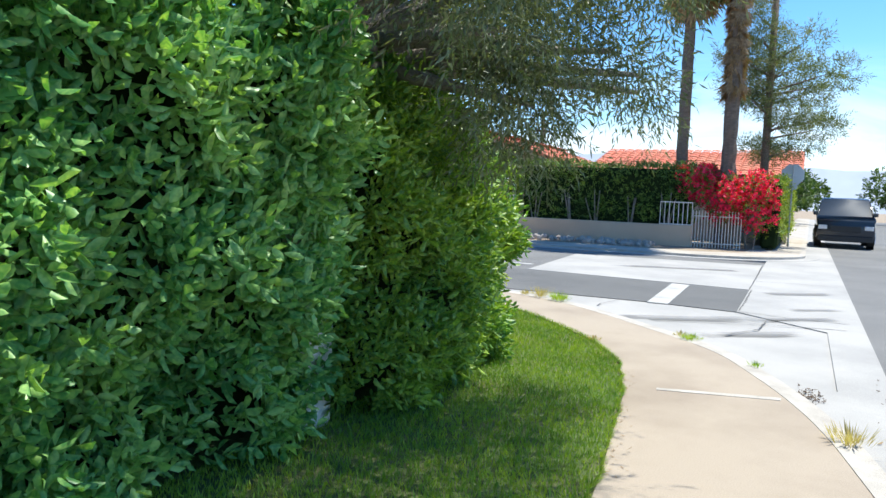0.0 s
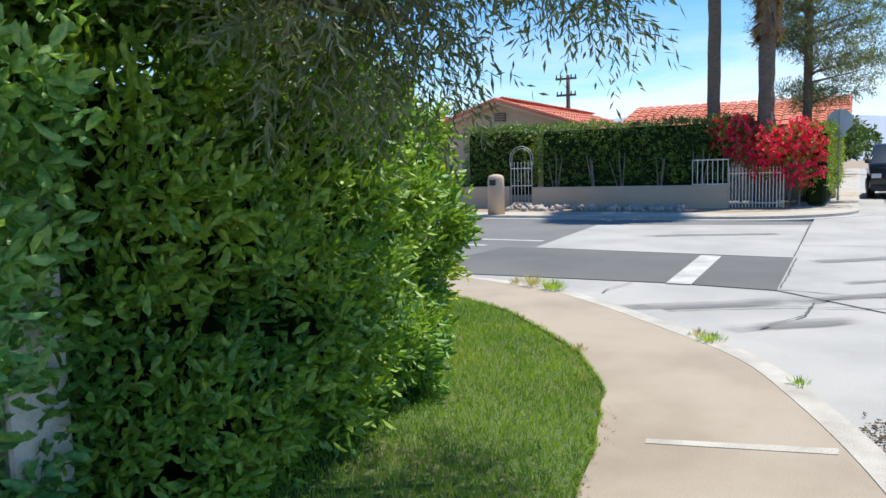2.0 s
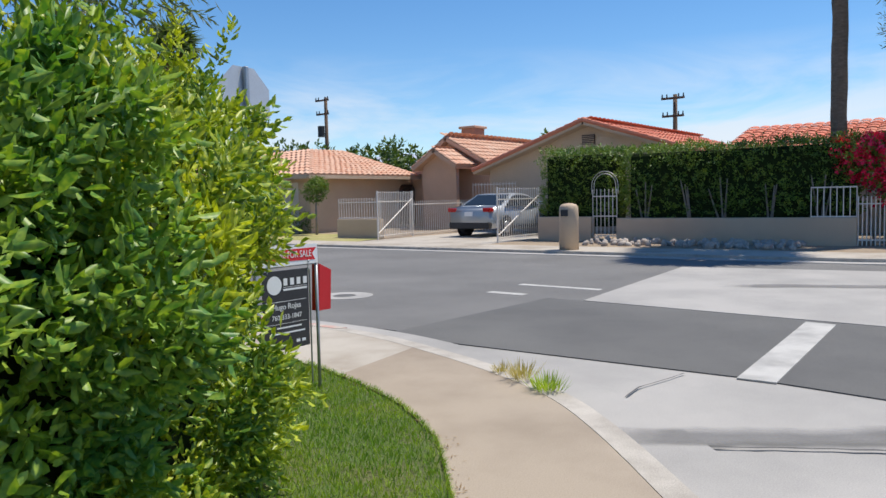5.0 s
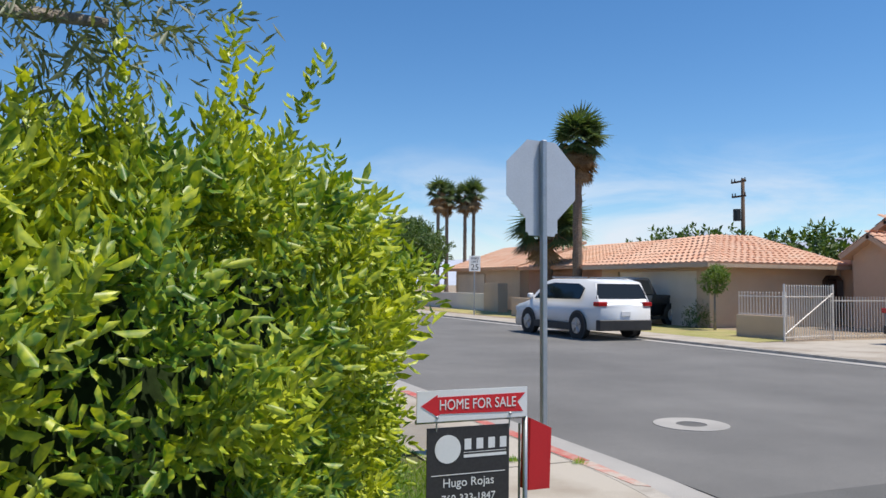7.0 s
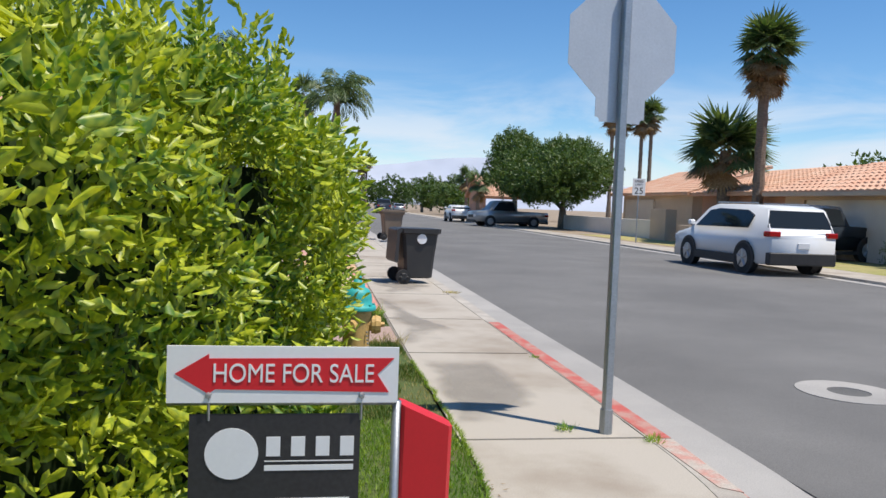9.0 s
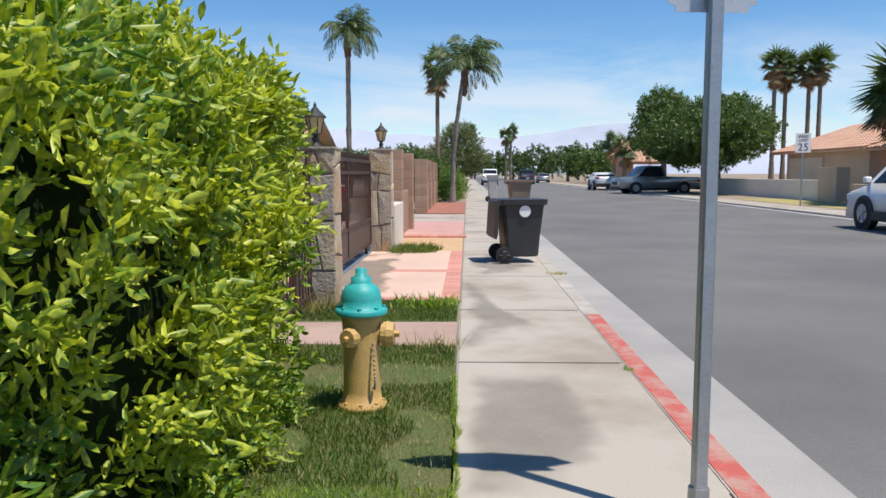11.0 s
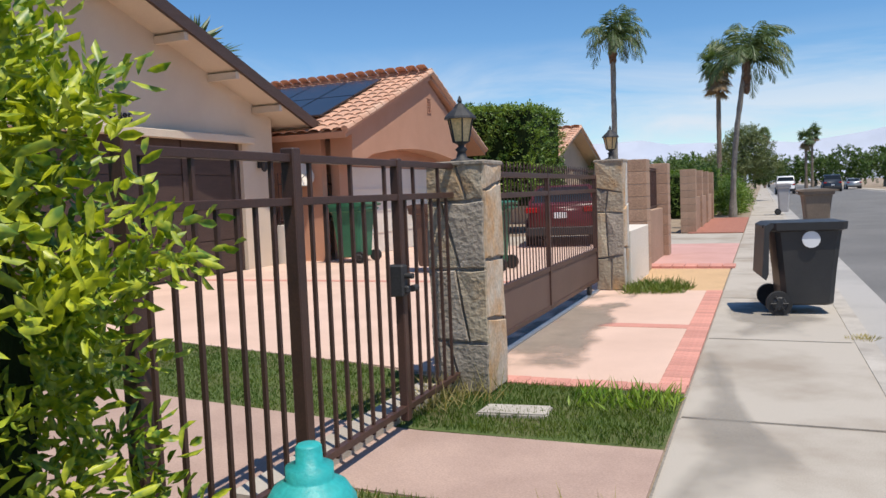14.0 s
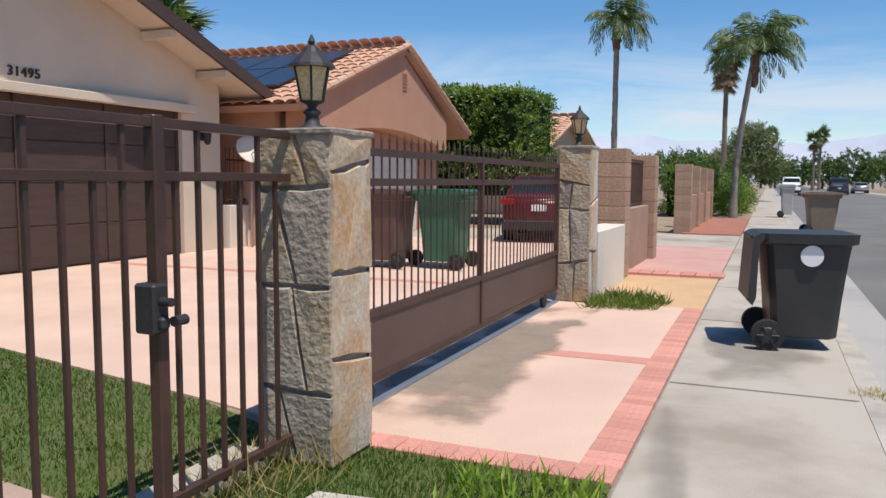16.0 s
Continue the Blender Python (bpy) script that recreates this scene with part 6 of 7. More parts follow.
add_prism(bm, [(-0.11, -0.045), (-0.095, -0.055), (0.095, -0.055), (0.115, -0.03), (0.115, 0.03), (0.09, 0.045), (-0.09, 0.045), (-0.11, 0.03)], 0.0, 0.42)
for v in bm.verts:
    if v.co.z > 0.4:
        v.co.z += 0.04 * (-v.co.x / 0.11)
        v.co.y -= 0.02
from_bm("box", bm, M_REDSIGN, fl)
bm = bmesh.new()
add_tube(bm, (-0.10, 0.055, -0.75), (-0.10, 0.055, 0.40), 0.009, seg=6)
from_bm("stake", bm, M_GALV, fl)

# manhole in the street
mh = empty("manhole", 4.60, 3.20, -0.075)
tagged(mh, "iron manhole lid in a pale concrete collar", "manhole")
bm = bmesh.new()
add_lathe(bm, [(0.17, -0.05), (0.17, 0.006), (0.42, 0.006), (0.42, -0.05)], 32, cap=False)
from_bm("collar", bm, M_CONC_W, mh)
bm = bmesh.new()
add_lathe(bm, [(0.0005, 0.002), (0.165, 0.002), (0.165, -0.04)], 24, cap=False)
from_bm("lid", bm, M_ASPHALT2, mh)

# ---- corner plot across the street ----
tagged(box("wall_garden", (16.6, -1.62, -0.05), (16.85, 4.35, 0.66), M_STUCCO_BEIGE, bevel=0.012), "low beige stucco garden wall", "wall", kind="structure")
tagged(box("wall_garden_north", (16.6, 5.12, -0.05), (16.85, 6.85, 0.70), M_STUCCO_BEIGE, bevel=0.012), "low beige stucco garden wall", "wall", kind="structure")
def clip_hedge(label, x0, x1, y0, y1, z0, z1, density=90, leaf=0.085, trunks=0, name="clipped_hedge", material=None):
    root = empty(name, (x0 + x1) / 2, (y0 + y1) / 2)
    tagged(root, label, "hedge", "clipped hedges")
    w, d = (x1 - x0) / 2, (y1 - y0) / 2
    # added dark core; its colour is the shade behind the leaves
    box("hedge_shade_core", (-w + 0.12, -d + 0.12, max(0, z0 - 0.3)), (w - 0.12, d - 0.12, z1 - 0.12), M_SHADE_CORE, root, 0.08)
    P, N = [], []
    h = z1 - z0
    for nx, ny, nz, area in ((-1, 0, 0, 2 * d * h), (1, 0, 0, d * h), (0, -1, 0, 2 * w * h), (0, 1, 0, 2 * w * h), (0, 0, 1, 4 * w * d)):
        for _ in range(int(area * density)):
            p = Vector((RNG.uniform(-w, w), RNG.uniform(-d, d), RNG.uniform(z0, z1)))
            if nx:
                p.x = nx * w
            elif ny:
                p.y = ny * d
            else:
                p.z = z1
            q = p + Vector((nx, ny, nz)) * (noise.noise(p * 1.3 + Vector((x0, y0, 0))) * 0.16 + noise.noise(p * 4) * 0.07 - 0.1)
            P.append(q[:]), N.append((nx, ny, nz))
    sprigs("leaves", np.array(P), np.array(N), material or M_LEAF_CLIP, root, 6, leaf, leaf * 0.45, 0.2, up=0.4)
    if trunks:
        for k in range(trunks):
            y = -d + 2 * d * (k + 0.5) / trunks + RNG.uniform(-0.2, 0.2)
            for j in range(3):
                bm = bmesh.new()
                add_tube(bm, (-w * 0.8, y, 0.2), (-w * 1.02, y + RNG.uniform(-0.4, 0.4), z0 + RNG.uniform(0.7, 1.0)), 0.035, 0.015, 6)
                from_bm("stem", bm, M_BARKGREY, root)
    return root
clip_hedge("tall clipped hedge behind a low beige wall, bare stems below", 16.9, 18.3, -1.5, 4.25, 0.70, 2.55, trunks=5)
clip_hedge("square clipped hedge behind a low beige wall", 16.9, 18.3, 4.6, 6.9, 0.70, 2.6, trunks=0)
clip_hedge("light green hedge along the side street", 17.3, 30, -4.2, -3.45, 0.35, 2.3, density=45, material=M_LEAF_HEDGE)
boug = empty("bougainvillea", 17.2, -2.6)
tagged(boug, "bougainvillea in full crimson flower over a white picket fence", "flowering shrub")
P, N = [], []
for cx, cy, cz, r in ((0, 0.9, 1.95, 0.55), (0, 0.3, 1.7, 0.6), (-0.1, -0.4, 1.6, 0.75), (0, -0.9, 1.8, 0.55), (-0.1, -0.8, 1.2, 0.6), (0.1, 1.4, 2.2, 0.3), (-0.15, 0.1, 1.25, 0.5), (0.2, 0.7, 2.25, 0.3)):
    for _ in range(330):
        q = unit(RNG.normal(0, 1, (1, 3)))[0]
        P.append(np.array([cx, cy, cz]) + q * r * RNG.uniform(0.6, 1.08)), N.append(q)
P, N = np.array(P), np.array(N)
keep = RNG.random(len(P)) < 0.62
sprigs("flowers", P[keep], N[keep], M_BOUG, boug, 6, 0.085, 0.07, 0.14, up=0.2)
sprigs("leaves", P[~keep], N[~keep], M_LEAF_CLIP, boug, 6, 0.09, 0.045, 0.16, up=0.2)
for k in range(7):
    bm = bmesh.new()
    add_tube(bm, (0.1, -0.8 + 0.25 * k, -0.02), (-0.05 + RNG.uniform(-0.1, 0.1), -0.9 + 0.3 * k, 1.4), 0.03, 0.012, 6)
    from_bm("stem", bm, M_BARKGREY, boug)

wi = empty("picket_fence", 16.65, -1.6)
tagged(wi, "white painted iron picket fence below the bougainvillea", "fence")
picket_panel(wi, (16.65, -1.64), (16.75, -3.05), 0.0, 1.15, 0.085, M_WHITEIRON, (0.12, 0.85), r=0.014)
wi2 = empty("wall_railing", 16.65, -0.7)
tagged(wi2, "white iron railing on a low wall", "railing")
picket_panel(wi2, (16.7, -0.62), (16.7, -1.6), 0.66, 1.40, 0.13, M_WHITEIRON, (0.03, 0.97), r=0.012)
ga = empty("arched_gate", 16.7, 4.73)
tagged(ga, "white iron garden gate under a hooped arch", "gate")
picket_panel(ga, (16.7, 4.37), (16.7, 5.10), 0.05, 1.38, 0.11, M_WHITEIRON, (0.08, 0.5, 0.92), r=0.012, tips=0.06)
bm = bmesh.new()
for r_ in (0.40, 0.33):
    prev = None
    for k in range(13):
        th = math.pi * k / 12
        p = (0, 0.0 + r_ * math.cos(th), 1.58 + r_ * math.sin(th))
        if prev:
            add_tube(bm, prev, p, 0.009, seg=6)
        prev = p
    for sy in (-1, 1):
        add_tube(bm, (0, sy * r_, 1.35), (0, sy * r_, 1.58), 0.009, seg=6)
from_bm("arch", bm, M_WHITEIRON, ga)

def swing_gate(x0, y0, x1, y1, label):
    g = empty("drive_gate", x0, y0)
    tagged(g, label, "gate", "white driveway gate leaves")
    picket_panel(g, (x0, y0), (x1, y1), 0.06, 1.46, 0.115, M_WHITEIRON, (0.05, 0.85), r=0.013, tips=0.08)
    bm = bmesh.new()
    a, b = Vector((0, 0, 0.2)), Vector((x1 - x0, y1 - y0, 1.35))
    add_tube(bm, a, b, 0.02, seg=6)
    for p in (Vector((0, 0, 0)), Vector((x1 - x0, y1 - y0, 0))):
        add_tube(bm, p + Vector((0, 0, 0.0)), p + Vector((0, 0, 1.6)), 0.03, seg=8)
    from_bm("brace", bm, M_WHITEIRON, g)
swing_gate(15.35, 12.1, 17.7, 12.55, "white iron driveway gate leaf, swung open")
swing_gate(15.25, 7.4, 17.45, 7.3, "white iron driveway gate leaf, swung open")
tagged(slab("ground_far_drive", [(13.05, 7.3), (22.1, 7.5), (22.1, 12.3), (13.05, 12.1)], -0.1, 0.004, M_CONC), "pale concrete driveway across the street", "driveway", kind="structure")
tagged(box("wall_low_far", (16.1, 12.7, -0.05), (16.35, 14.7, 0.66), M_STUCCO_BEIGE, bevel=0.01), "low beige wall carrying a railing", "wall", kind="structure")
wr = empty("wall_railing", 16.22, 12.7)
tagged(wr, "white iron railing on a low beige wall", "railing")
picket_panel(wr, (16.22, 12.75), (16.22, 14.7), 0.66, 1.30, 0.115, M_WHITEIRON, (0.06, 0.9), r=0.012, tips=0.04)
wr2 = empty("wall_railing", 19.4, 9.6)
tagged(wr2, "white iron railing across the driveway", "railing")
picket_panel(wr2, (18.0, 12.9), (22.3, 12.9), 0.0, 1.25, 0.12, M_WHITEIRON, (0.06, 0.9), r=0.012)
picket_panel(wr2, (22.0, 10.9), (22.0, 12.9), 0.0, 1.9, 0.14, M_WHITEIRON, (0.04, 0.96), r=0.012)
car("sedan", "silver saloon car parked in a driveway", 19.75, 9.95, 0, M_SILVERCAR, 4.6, 1.76, 1.45, "sedan", "car", 0.005)

# brick mailbox post at the kerb
mb = empty("mailbox_post", 13.35, 4.12)
tagged(mb, "beige stucco mailbox post beside the pavement", "mailbox post")
bm = bmesh.new()
add_lathe(bm, [(0.24, 0.0), (0.235, 0.95), (0.225, 1.04), (0.18, 1.10), (0.08, 1.125), (0.01, 1.13)], 20)
from_bm("post", bm, M_STUCCO_BEIGE, mb, True)
bm = bmesh.new()
add_box(bm, (-0.26, -0.09, 0.82), (-0.20, 0.09, 0.98), 0.01)
from_bm("mail_slot", bm, M_TRIM, mb)
# river stones along the wall
rocks = bmesh.new()
for k in range(150):
    x, y = RNG.uniform(14.9, 16.5), RNG.uniform(-0.6, 4.8)
    s = RNG.uniform(0.05, 0.13)
    m = Matrix.Translation((x, y, s * 0.35)) @ Euler(RNG.uniform(0, 3, 3)).to_matrix().to_4x4() @ Matrix.Diagonal((s * 1.3, s, s * 0.7, 1))
    bmesh.ops.create_icosphere(rocks, subdivisions=1, radius=1.0, matrix=m)
tagged(from_bm("garden_stones", rocks, M_ROCK, None, True), "pale rounded stones strewn along the wall", "stones", kind="stuff")

# beige gabled house behind the hedges
h5 = empty("gabled_house", 22.2, 7.2)
tagged(h5, "beige stucco house with a red tile gable roof", "house")
before = set(scene.objects)
bm = bmesh.new()
add_prism(bm, [(2.6, 0), (11.4, 0), (11.4, 2.45), (7.1, 3.82), (2.6, 2.5)], 22.2, 22.4, axis="x")
from_bm("wall", bm, M_STUCCO_BEIGE)
box("wall", (22.4, 11.2, 0), (34, 11.4, 2.45), M_STUCCO_BEIGE)
box("wall", (22.6, -5.0, 0), (22.8, 2.6, 2.5), M_STUCCO_BEIGE)
M_TILE_RED = mat("red roof tile", (0.62, 0.17, 0.10), (0.60, 0.24, 0.15), 0.85, 1.2, 30, 0.2, grain=0.2)
gable_roof(None, 21.7, 34.0, 2.2, 11.9, 7.1, 2.42, 2.36, 3.98, M_STUCCO_BEIGE, pitch=0.35)
q = [(21.9, -5.4, 2.42), (21.9, 2.6, 2.42), (26.0, 2.6, 3.55), (26.0, -5.4, 3.55)]
roof_slab("roof_deck", q, 0.14, M_TILE_RED, None)
tile_field("roof_tiles", (21.9, -5.4, 2.44), (0, 1, 0), (4.1, 0, 1.13), 8.0, 4.25, None, pitch=0.35)
box("vent", (22.15, 6.85, 3.15), (22.22, 7.35, 3.5), M_WOODDARK)
for k in range(5):
    box("louvre", (22.12, 6.87, 3.17 + k * 0.065), (22.19, 7.33, 3.19 + k * 0.065), M_STUCCO_BEIGE)
for o in set(scene.objects) - before:
    if o.data and M_TILE.name in o.data.materials:
        o.data.materials[0] = M_TILE_RED
    rel(o, h5)
h5.location.y += 0.8

# hipped house with a white garage door
h6 = empty("hipped_house", 18.4, 16.4)
tagged(h6, "beige stucco house with a hipped clay tile roof", "house")
before = set(scene.objects)
box("wall", (18.6, 16.5, 0), (25.4, 16.7, 2.4), M_STUCCO_BEIGE)
box("wall", (18.4, 16.5, 0), (18.6, 17.2, 2.4), M_STUCCO_BEIGE)
box("wall", (18.4, 22.2, 0), (18.6, 23.4, 2.4), M_STUCCO_BEIGE)
box("wall", (18.4, 17.2, 2.1), (18.6, 22.2, 2.4), M_STUCCO_BEIGE)
box("garage_door", (18.5, 17.2, 0), (18.56, 22.2, 2.1), M_STUCCO_WHITE)
for k in range(3):
    box("door_rib", (18.47, 17.2, 0.5 + 0.5 * k), (18.51, 22.2, 0.53 + 0.5 * k), M_STUCCO_WHITE)
box("wall", (20.5, 23.4, 0), (20.7, 34, 2.5), M_STUCCO_TERRA)
box("door_arch", (24.0, 16.42, 0), (24.9, 16.5, 2.0), M_WOODDARK, None, 0.2)
E6 = [(17.8, 15.9, 2.38), (26.0, 15.9, 2.38), (26.0, 24.0, 2.38), (17.8, 24.0, 2.38)]
rA, rB = (21.4, 19.6, 3.68), (23.6, 19.6, 3.68)
E6b = (25.0, 15.9, 2.38)
roof_slab("roof_deck", [E6[0], E6b, rB, rA], 0.12, M_TILE, None)
obj("roof_deck", [E6[0], rA, (21.4, 22.5, 3.62), E6[3]] + [(p[0], p[1], p[2] - 0.12) for p in (E6[0], rA, (21.4, 22.5, 3.62), E6[3])], [(0, 1, 2, 3), (7, 6, 5, 4), (0, 4, 5, 1), (1, 5, 6, 2), (2, 6, 7, 3), (3, 7, 4, 0)], M_TILE)
def hip_tiles(a, b, c, d, nm):
    """Courses laid on a slope a-b (eave) to d-c (ridge) that narrows upwards."""
    a, b, c, d = map(Vector, (a, b, c, d))
    verts, faces = [], []
    rows = max(3, int((d - a).length / 0.42))
    n = (b - a).cross(d - a).normalized()
    if n.z < 0:
        n = -n
    for r in range(rows):
        f0, f1 = r / rows, (r + 1.1) / rows
        p0, p1 = a.lerp(d, f0), b.lerp(c, f0)
        q0, q1 = a.lerp(d, f1), b.lerp(c, f1)
        k = max(2, int((p1 - p0).length / 0.32))
        for i in range(k):
            for s0, s1, h0, h1_ in ((0.0, 0.5, 0.035, 0.085), (0.5, 1.0, 0.085, 0.035)):
                u0, u1 = (i + s0) / k, (i + s1) / k
                bi = len(verts)
                verts += [p0.lerp(p1, u0) + n * h0, p0.lerp(p1, u1) + n * h1_, q0.lerp(q1, min(1, u1)) + n * (h1_ - 0.03), q0.lerp(q1, u0) + n * (h0 - 0.03), p0.lerp(p1, u0), p0.lerp(p1, u1)]
                faces += [(bi, bi + 1, bi + 2, bi + 3), (bi + 4, bi + 5, bi + 1, bi)]
    return tagged(obj(nm, verts, faces, M_TILE), kind="stuff")
hip_tiles(E6[0], E6b, rB, rA, "roof_tiles")
hip_tiles(E6[3], E6[0], rA, (21.4, 22.5, 3.62), "roof_tiles")
hip_tiles((19.8, 34.5, 2.5), (19.8, 23.5, 2.5), (24.5, 23.5, 3.9), (24.5, 34.5, 3.9), "roof_tiles")
roof_slab("roof_deck", [(19.8, 34.5, 2.48), (19.8, 22.0, 2.48), (24.5, 22.0, 3.88), (24.5, 34.5, 3.88)], 0.12, M_TILE, None)
box("eave_board", (17.78, 15.88, 2.22), (26.0, 15.94, 2.36), M_STUCCO_BEIGE)
box("eave_board", (17.76, 15.94, 2.22), (17.82, 24.0, 2.36), M_STUCCO_BEIGE)
for o in set(scene.objects) - before:
    rel(o, h6)
h6.location.y += 1.95

# house with chimney between them
h7 = empty("chimney_house", 27, 14)
tagged(h7, "peach house with stacked tile gables and a brick chimney", "house")
before = set(scene.objects)
for x0, yl, yh, yr, zl, zr in ((25.2, 11.6, 16.0, 14.0, 2.75, 4.05), (23.8, 12.4, 14.8, 13.6, 2.7, 3.45)):
    gable_wall(None, x0 + 0.6, yl + 0.3, yh - 0.3, yr, zl, zl, zr - 0.15, M_STUCCO_PEACH)
    q = [(x0, yl, zl), (x0 + 9, yl, zl), (x0 + 9, yr, zr), (x0, yr, zr)]
    roof_slab("roof_deck", q, 0.16, M_STUCCO_PEACH, None)
    q = [(x0, yh, zl), (x0 + 9, yh, zl), (x0 + 9, yr, zr), (x0, yr, zr)]
    roof_slab("roof_deck", q, 0.16, M_STUCCO_PEACH, None)
    tile_field("roof_tiles", (x0, yl, zl + 0.01), (1, 0, 0), (0, yr - yl, zr - zl), 9, math.hypot(yr - yl, zr - zl), None, 0.36)
    tile_field("roof_tiles", (x0, yh, zl + 0.01), (1, 0, 0), (0, yr - yh, zr - zl), 9, math.hypot(yr - yh, zr - zl), None, 0.36)
box("chimney", (29.0, 15.0, 2.8), (29.9, 15.8, 4.75), mat("brick chimney", (0.5, 0.25, 0.16), (0.42, 0.2, 0.13), 0.9, 3, 40, 0.4), None, 0.02)
box("chimney_cap", (28.9, 14.9, 4.75), (30.0, 15.9, 4.87), M_STUCCO_PEACH, None, 0.02)
box("wall", (25.9, 11.0, 0), (26.1, 16.5, 2.9), M_STUCCO_PEACH)
for o in set(scene.objects) - before:
    rel(o, h7)
h7.location += Vector((-0.9, 1.95, 0))

# the white SUV and the other vehicles
suv = car("suv", "white sport utility vehicle parked at the far kerb", 11.95, 17.15, 90, M_WHITECAR, 5.05, 1.98, 1.78, "suv", "car")
bm = bmesh.new()
for sy in (-1, 1):
    add_tube(bm, (-1.6, sy * 0.70, 1.81), (0.4, sy * 0.70, 1.83), 0.018, seg=6)
from_bm("roof_rail", bm, M_RIM, suv)
car("pickup_truck", "dark pickup truck in front of a garage door", 16.7, 21.2, 196, M_DARKCAR, 5.4, 1.9, 1.85, "pickup", "pickup truck", 0.0)
car("pickup_truck", "dark pickup truck standing at the side street kerb", 26.2, -6.15, 180, M_DARKCAR, 5.6, 2.0, 1.9, "pickup", "pickup truck")
car("pickup_truck", "silver pickup truck across a driveway mouth", 14.3, 54.0, 188, M_SILVERCAR, 5.9, 2.0, 1.95, "pickup", "pickup truck")
car("hatchback", "white hatchback parked down the street", 12.6, 66, 90, M_WHITECAR, 4.4, 1.8, 1.5, "suv", "car")
car("suv", "dark van standing far down the street", 9.0, 104, 90, M_DARKCAR, 5.0, 2.0, 2.0, "suv", "car")
car("suv", "white van parked far down this kerb", 3.8, 96, 90, M_WHITECAR, 5.0, 2.0, 2.0, "suv", "car")
car("sedan", "silver car parked far down the street", 12.6, 118, 90, M_SILVERCAR, 4.5, 1.8, 1.45, "sedan", "car")

# speed limit sign
sp = empty("speed_sign", 14.6, 30.8, 0)
tagged(sp, "white speed limit sign on a thin steel post", "road sign")
bm = bmesh.new()
add_box(bm, (-0.025, -0.025, -0.02), (0.025, 0.025, 2.95), 0.004)
from_bm("post", bm, M_GALV, sp)
box("plate", (-0.31, -0.036, 2.16), (0.31, -0.03, 2.93), M_WHITESIGN, sp)
text_mesh("lettering", "25", 0.42, M_TRIM, sp, pose(0, -0.04, 2.36, 90, 0, 0), 1.1, 0.002)
text_mesh("lettering", "SPEED", 0.15, M_TRIM, sp, pose(0, -0.04, 2.80, 90, 0, 0), 1.05, 0.002)
text_mesh("lettering", "LIMIT", 0.15, M_TRIM, sp, pose(0, -0.04, 2.64, 90, 0, 0), 1.05, 0.002)

# pavements, lawns and walls further along the far side
tagged(slab("ground_far_lawn", [(14.52, 12.3), (16.1, 12.6), (16.1, 14.9), (18.3, 14.9), (18.3, 25.0), (14.52, 25.0)], -0.1, 0.001, mat("half dry lawn", (0.30, 0.30, 0.09), (0.46, 0.38, 0.18), 0.95, 0.9, 70, 0.4, dist=0.02)), "half dry lawn in front of the hipped house", "lawn", kind="structure")
tagged(slab("ground_far_lawn_dry", [(15.12, 27.0), (19.5, 27.0), (19.5, 40.0), (15.12, 40.0)], -0.1, 0.001, mat("dry lawn", (0.46, 0.38, 0.16), (0.34, 0.31, 0.10), 0.95, 0.8, 70, 0.4, dist=0.02)), "dry straw-coloured lawn", "lawn", kind="structure")
tagged(box("wall_far_low", (16.0, 25.2, -0.05), (16.25, 29.5, 0.9), M_STUCCO_BEIGE, bevel=0.01), "low beige block wall", "wall", kind="structure")
tagged(box("wall_far_yard", (17.8, 36.0, -0.05), (18.1, 52.0, 1.0), M_STUCCO_WHITE, bevel=0.01), "pale block wall under the trees", "wall", kind="structure")
tagged(box("wall_far_high", (17.6, 34.2, -0.05), (18.2, 36.0, 1.6), M_STUCCO_BEIGE, bevel=0.01), "beige block wall pier", "wall", kind="structure")
h8 = empty("tiled_house", 21, 44)
tagged(h8, "beige house with a pink tile roof beyond the trees", "house", "houses down the street")
before = set(scene.objects)
box("wall", (20.2, 36.5, 0), (30, 46, 2.6), M_STUCCO_BEIGE)
box("garage_door", (20.1, 41.2, 0), (20.2, 45.4, 2.2), M_STUCCO_CREAM)
hip_tiles((19.6, 47.0, 2.55), (19.6, 36.0, 2.55), (24.5, 36.0, 4.2), (24.5, 47.0, 4.2), "roof_tiles")
roof_slab("roof_deck", [(19.6, 47.0, 2.53), (19.6, 36.0, 2.53), (24.5, 36.0, 4.18), (24.5, 47.0, 4.18)], 0.12, M_TILE, None)
for o in set(scene.objects) - before:
    rel(o, h8)
h9 = empty("tiled_house", 19, 84)
tagged(h9, "small orange gabled house far down the street", "house", "houses down the street")
before = set(scene.objects)
bm = bmesh.new()
add_prism(bm, [(80, 0), (88, 0), (88, 2.6), (84, 4.6), (80, 2.6)], 18.0, 18.3, axis="x")
from_bm("wall", bm, M_STUCCO_TERRA)
gable_roof(None, 17.6, 27, 79.4, 88.6, 84, 2.5, 2.5, 4.9, M_STUCCO_TERRA, pitch=0.5)
for o in set(scene.objects) - before:
    rel(o, h9)

# utility poles
def utility_pole(x, y, h, label):
    root = empty("utility_pole", x, y, -0.05)
    tagged(root, label, "utility pole", "utility poles")
    bm = bmesh.new()
    add_tube(bm, (0, 0, 0), (0, 0, h), 0.17, 0.12, 10)
    from_bm("pole", bm, M_WOODPOLE, root, True)
    for z, l in ((h - 0.25, 0.85), (h - 1.25, 0.8)):
        bm = bmesh.new()
        add_box(bm, (-l * 0.5, -l * 0.87 * 0.9, z - 0.06), (-l * 0.5 + 0.1, l * 0.87 * 0.9, z + 0.06))
        from_bm("crossarm", bm, M_WOODPOLE, root)
        for f in (-0.9, -0.5, 0.5, 0.9):
            bm = bmesh.new()
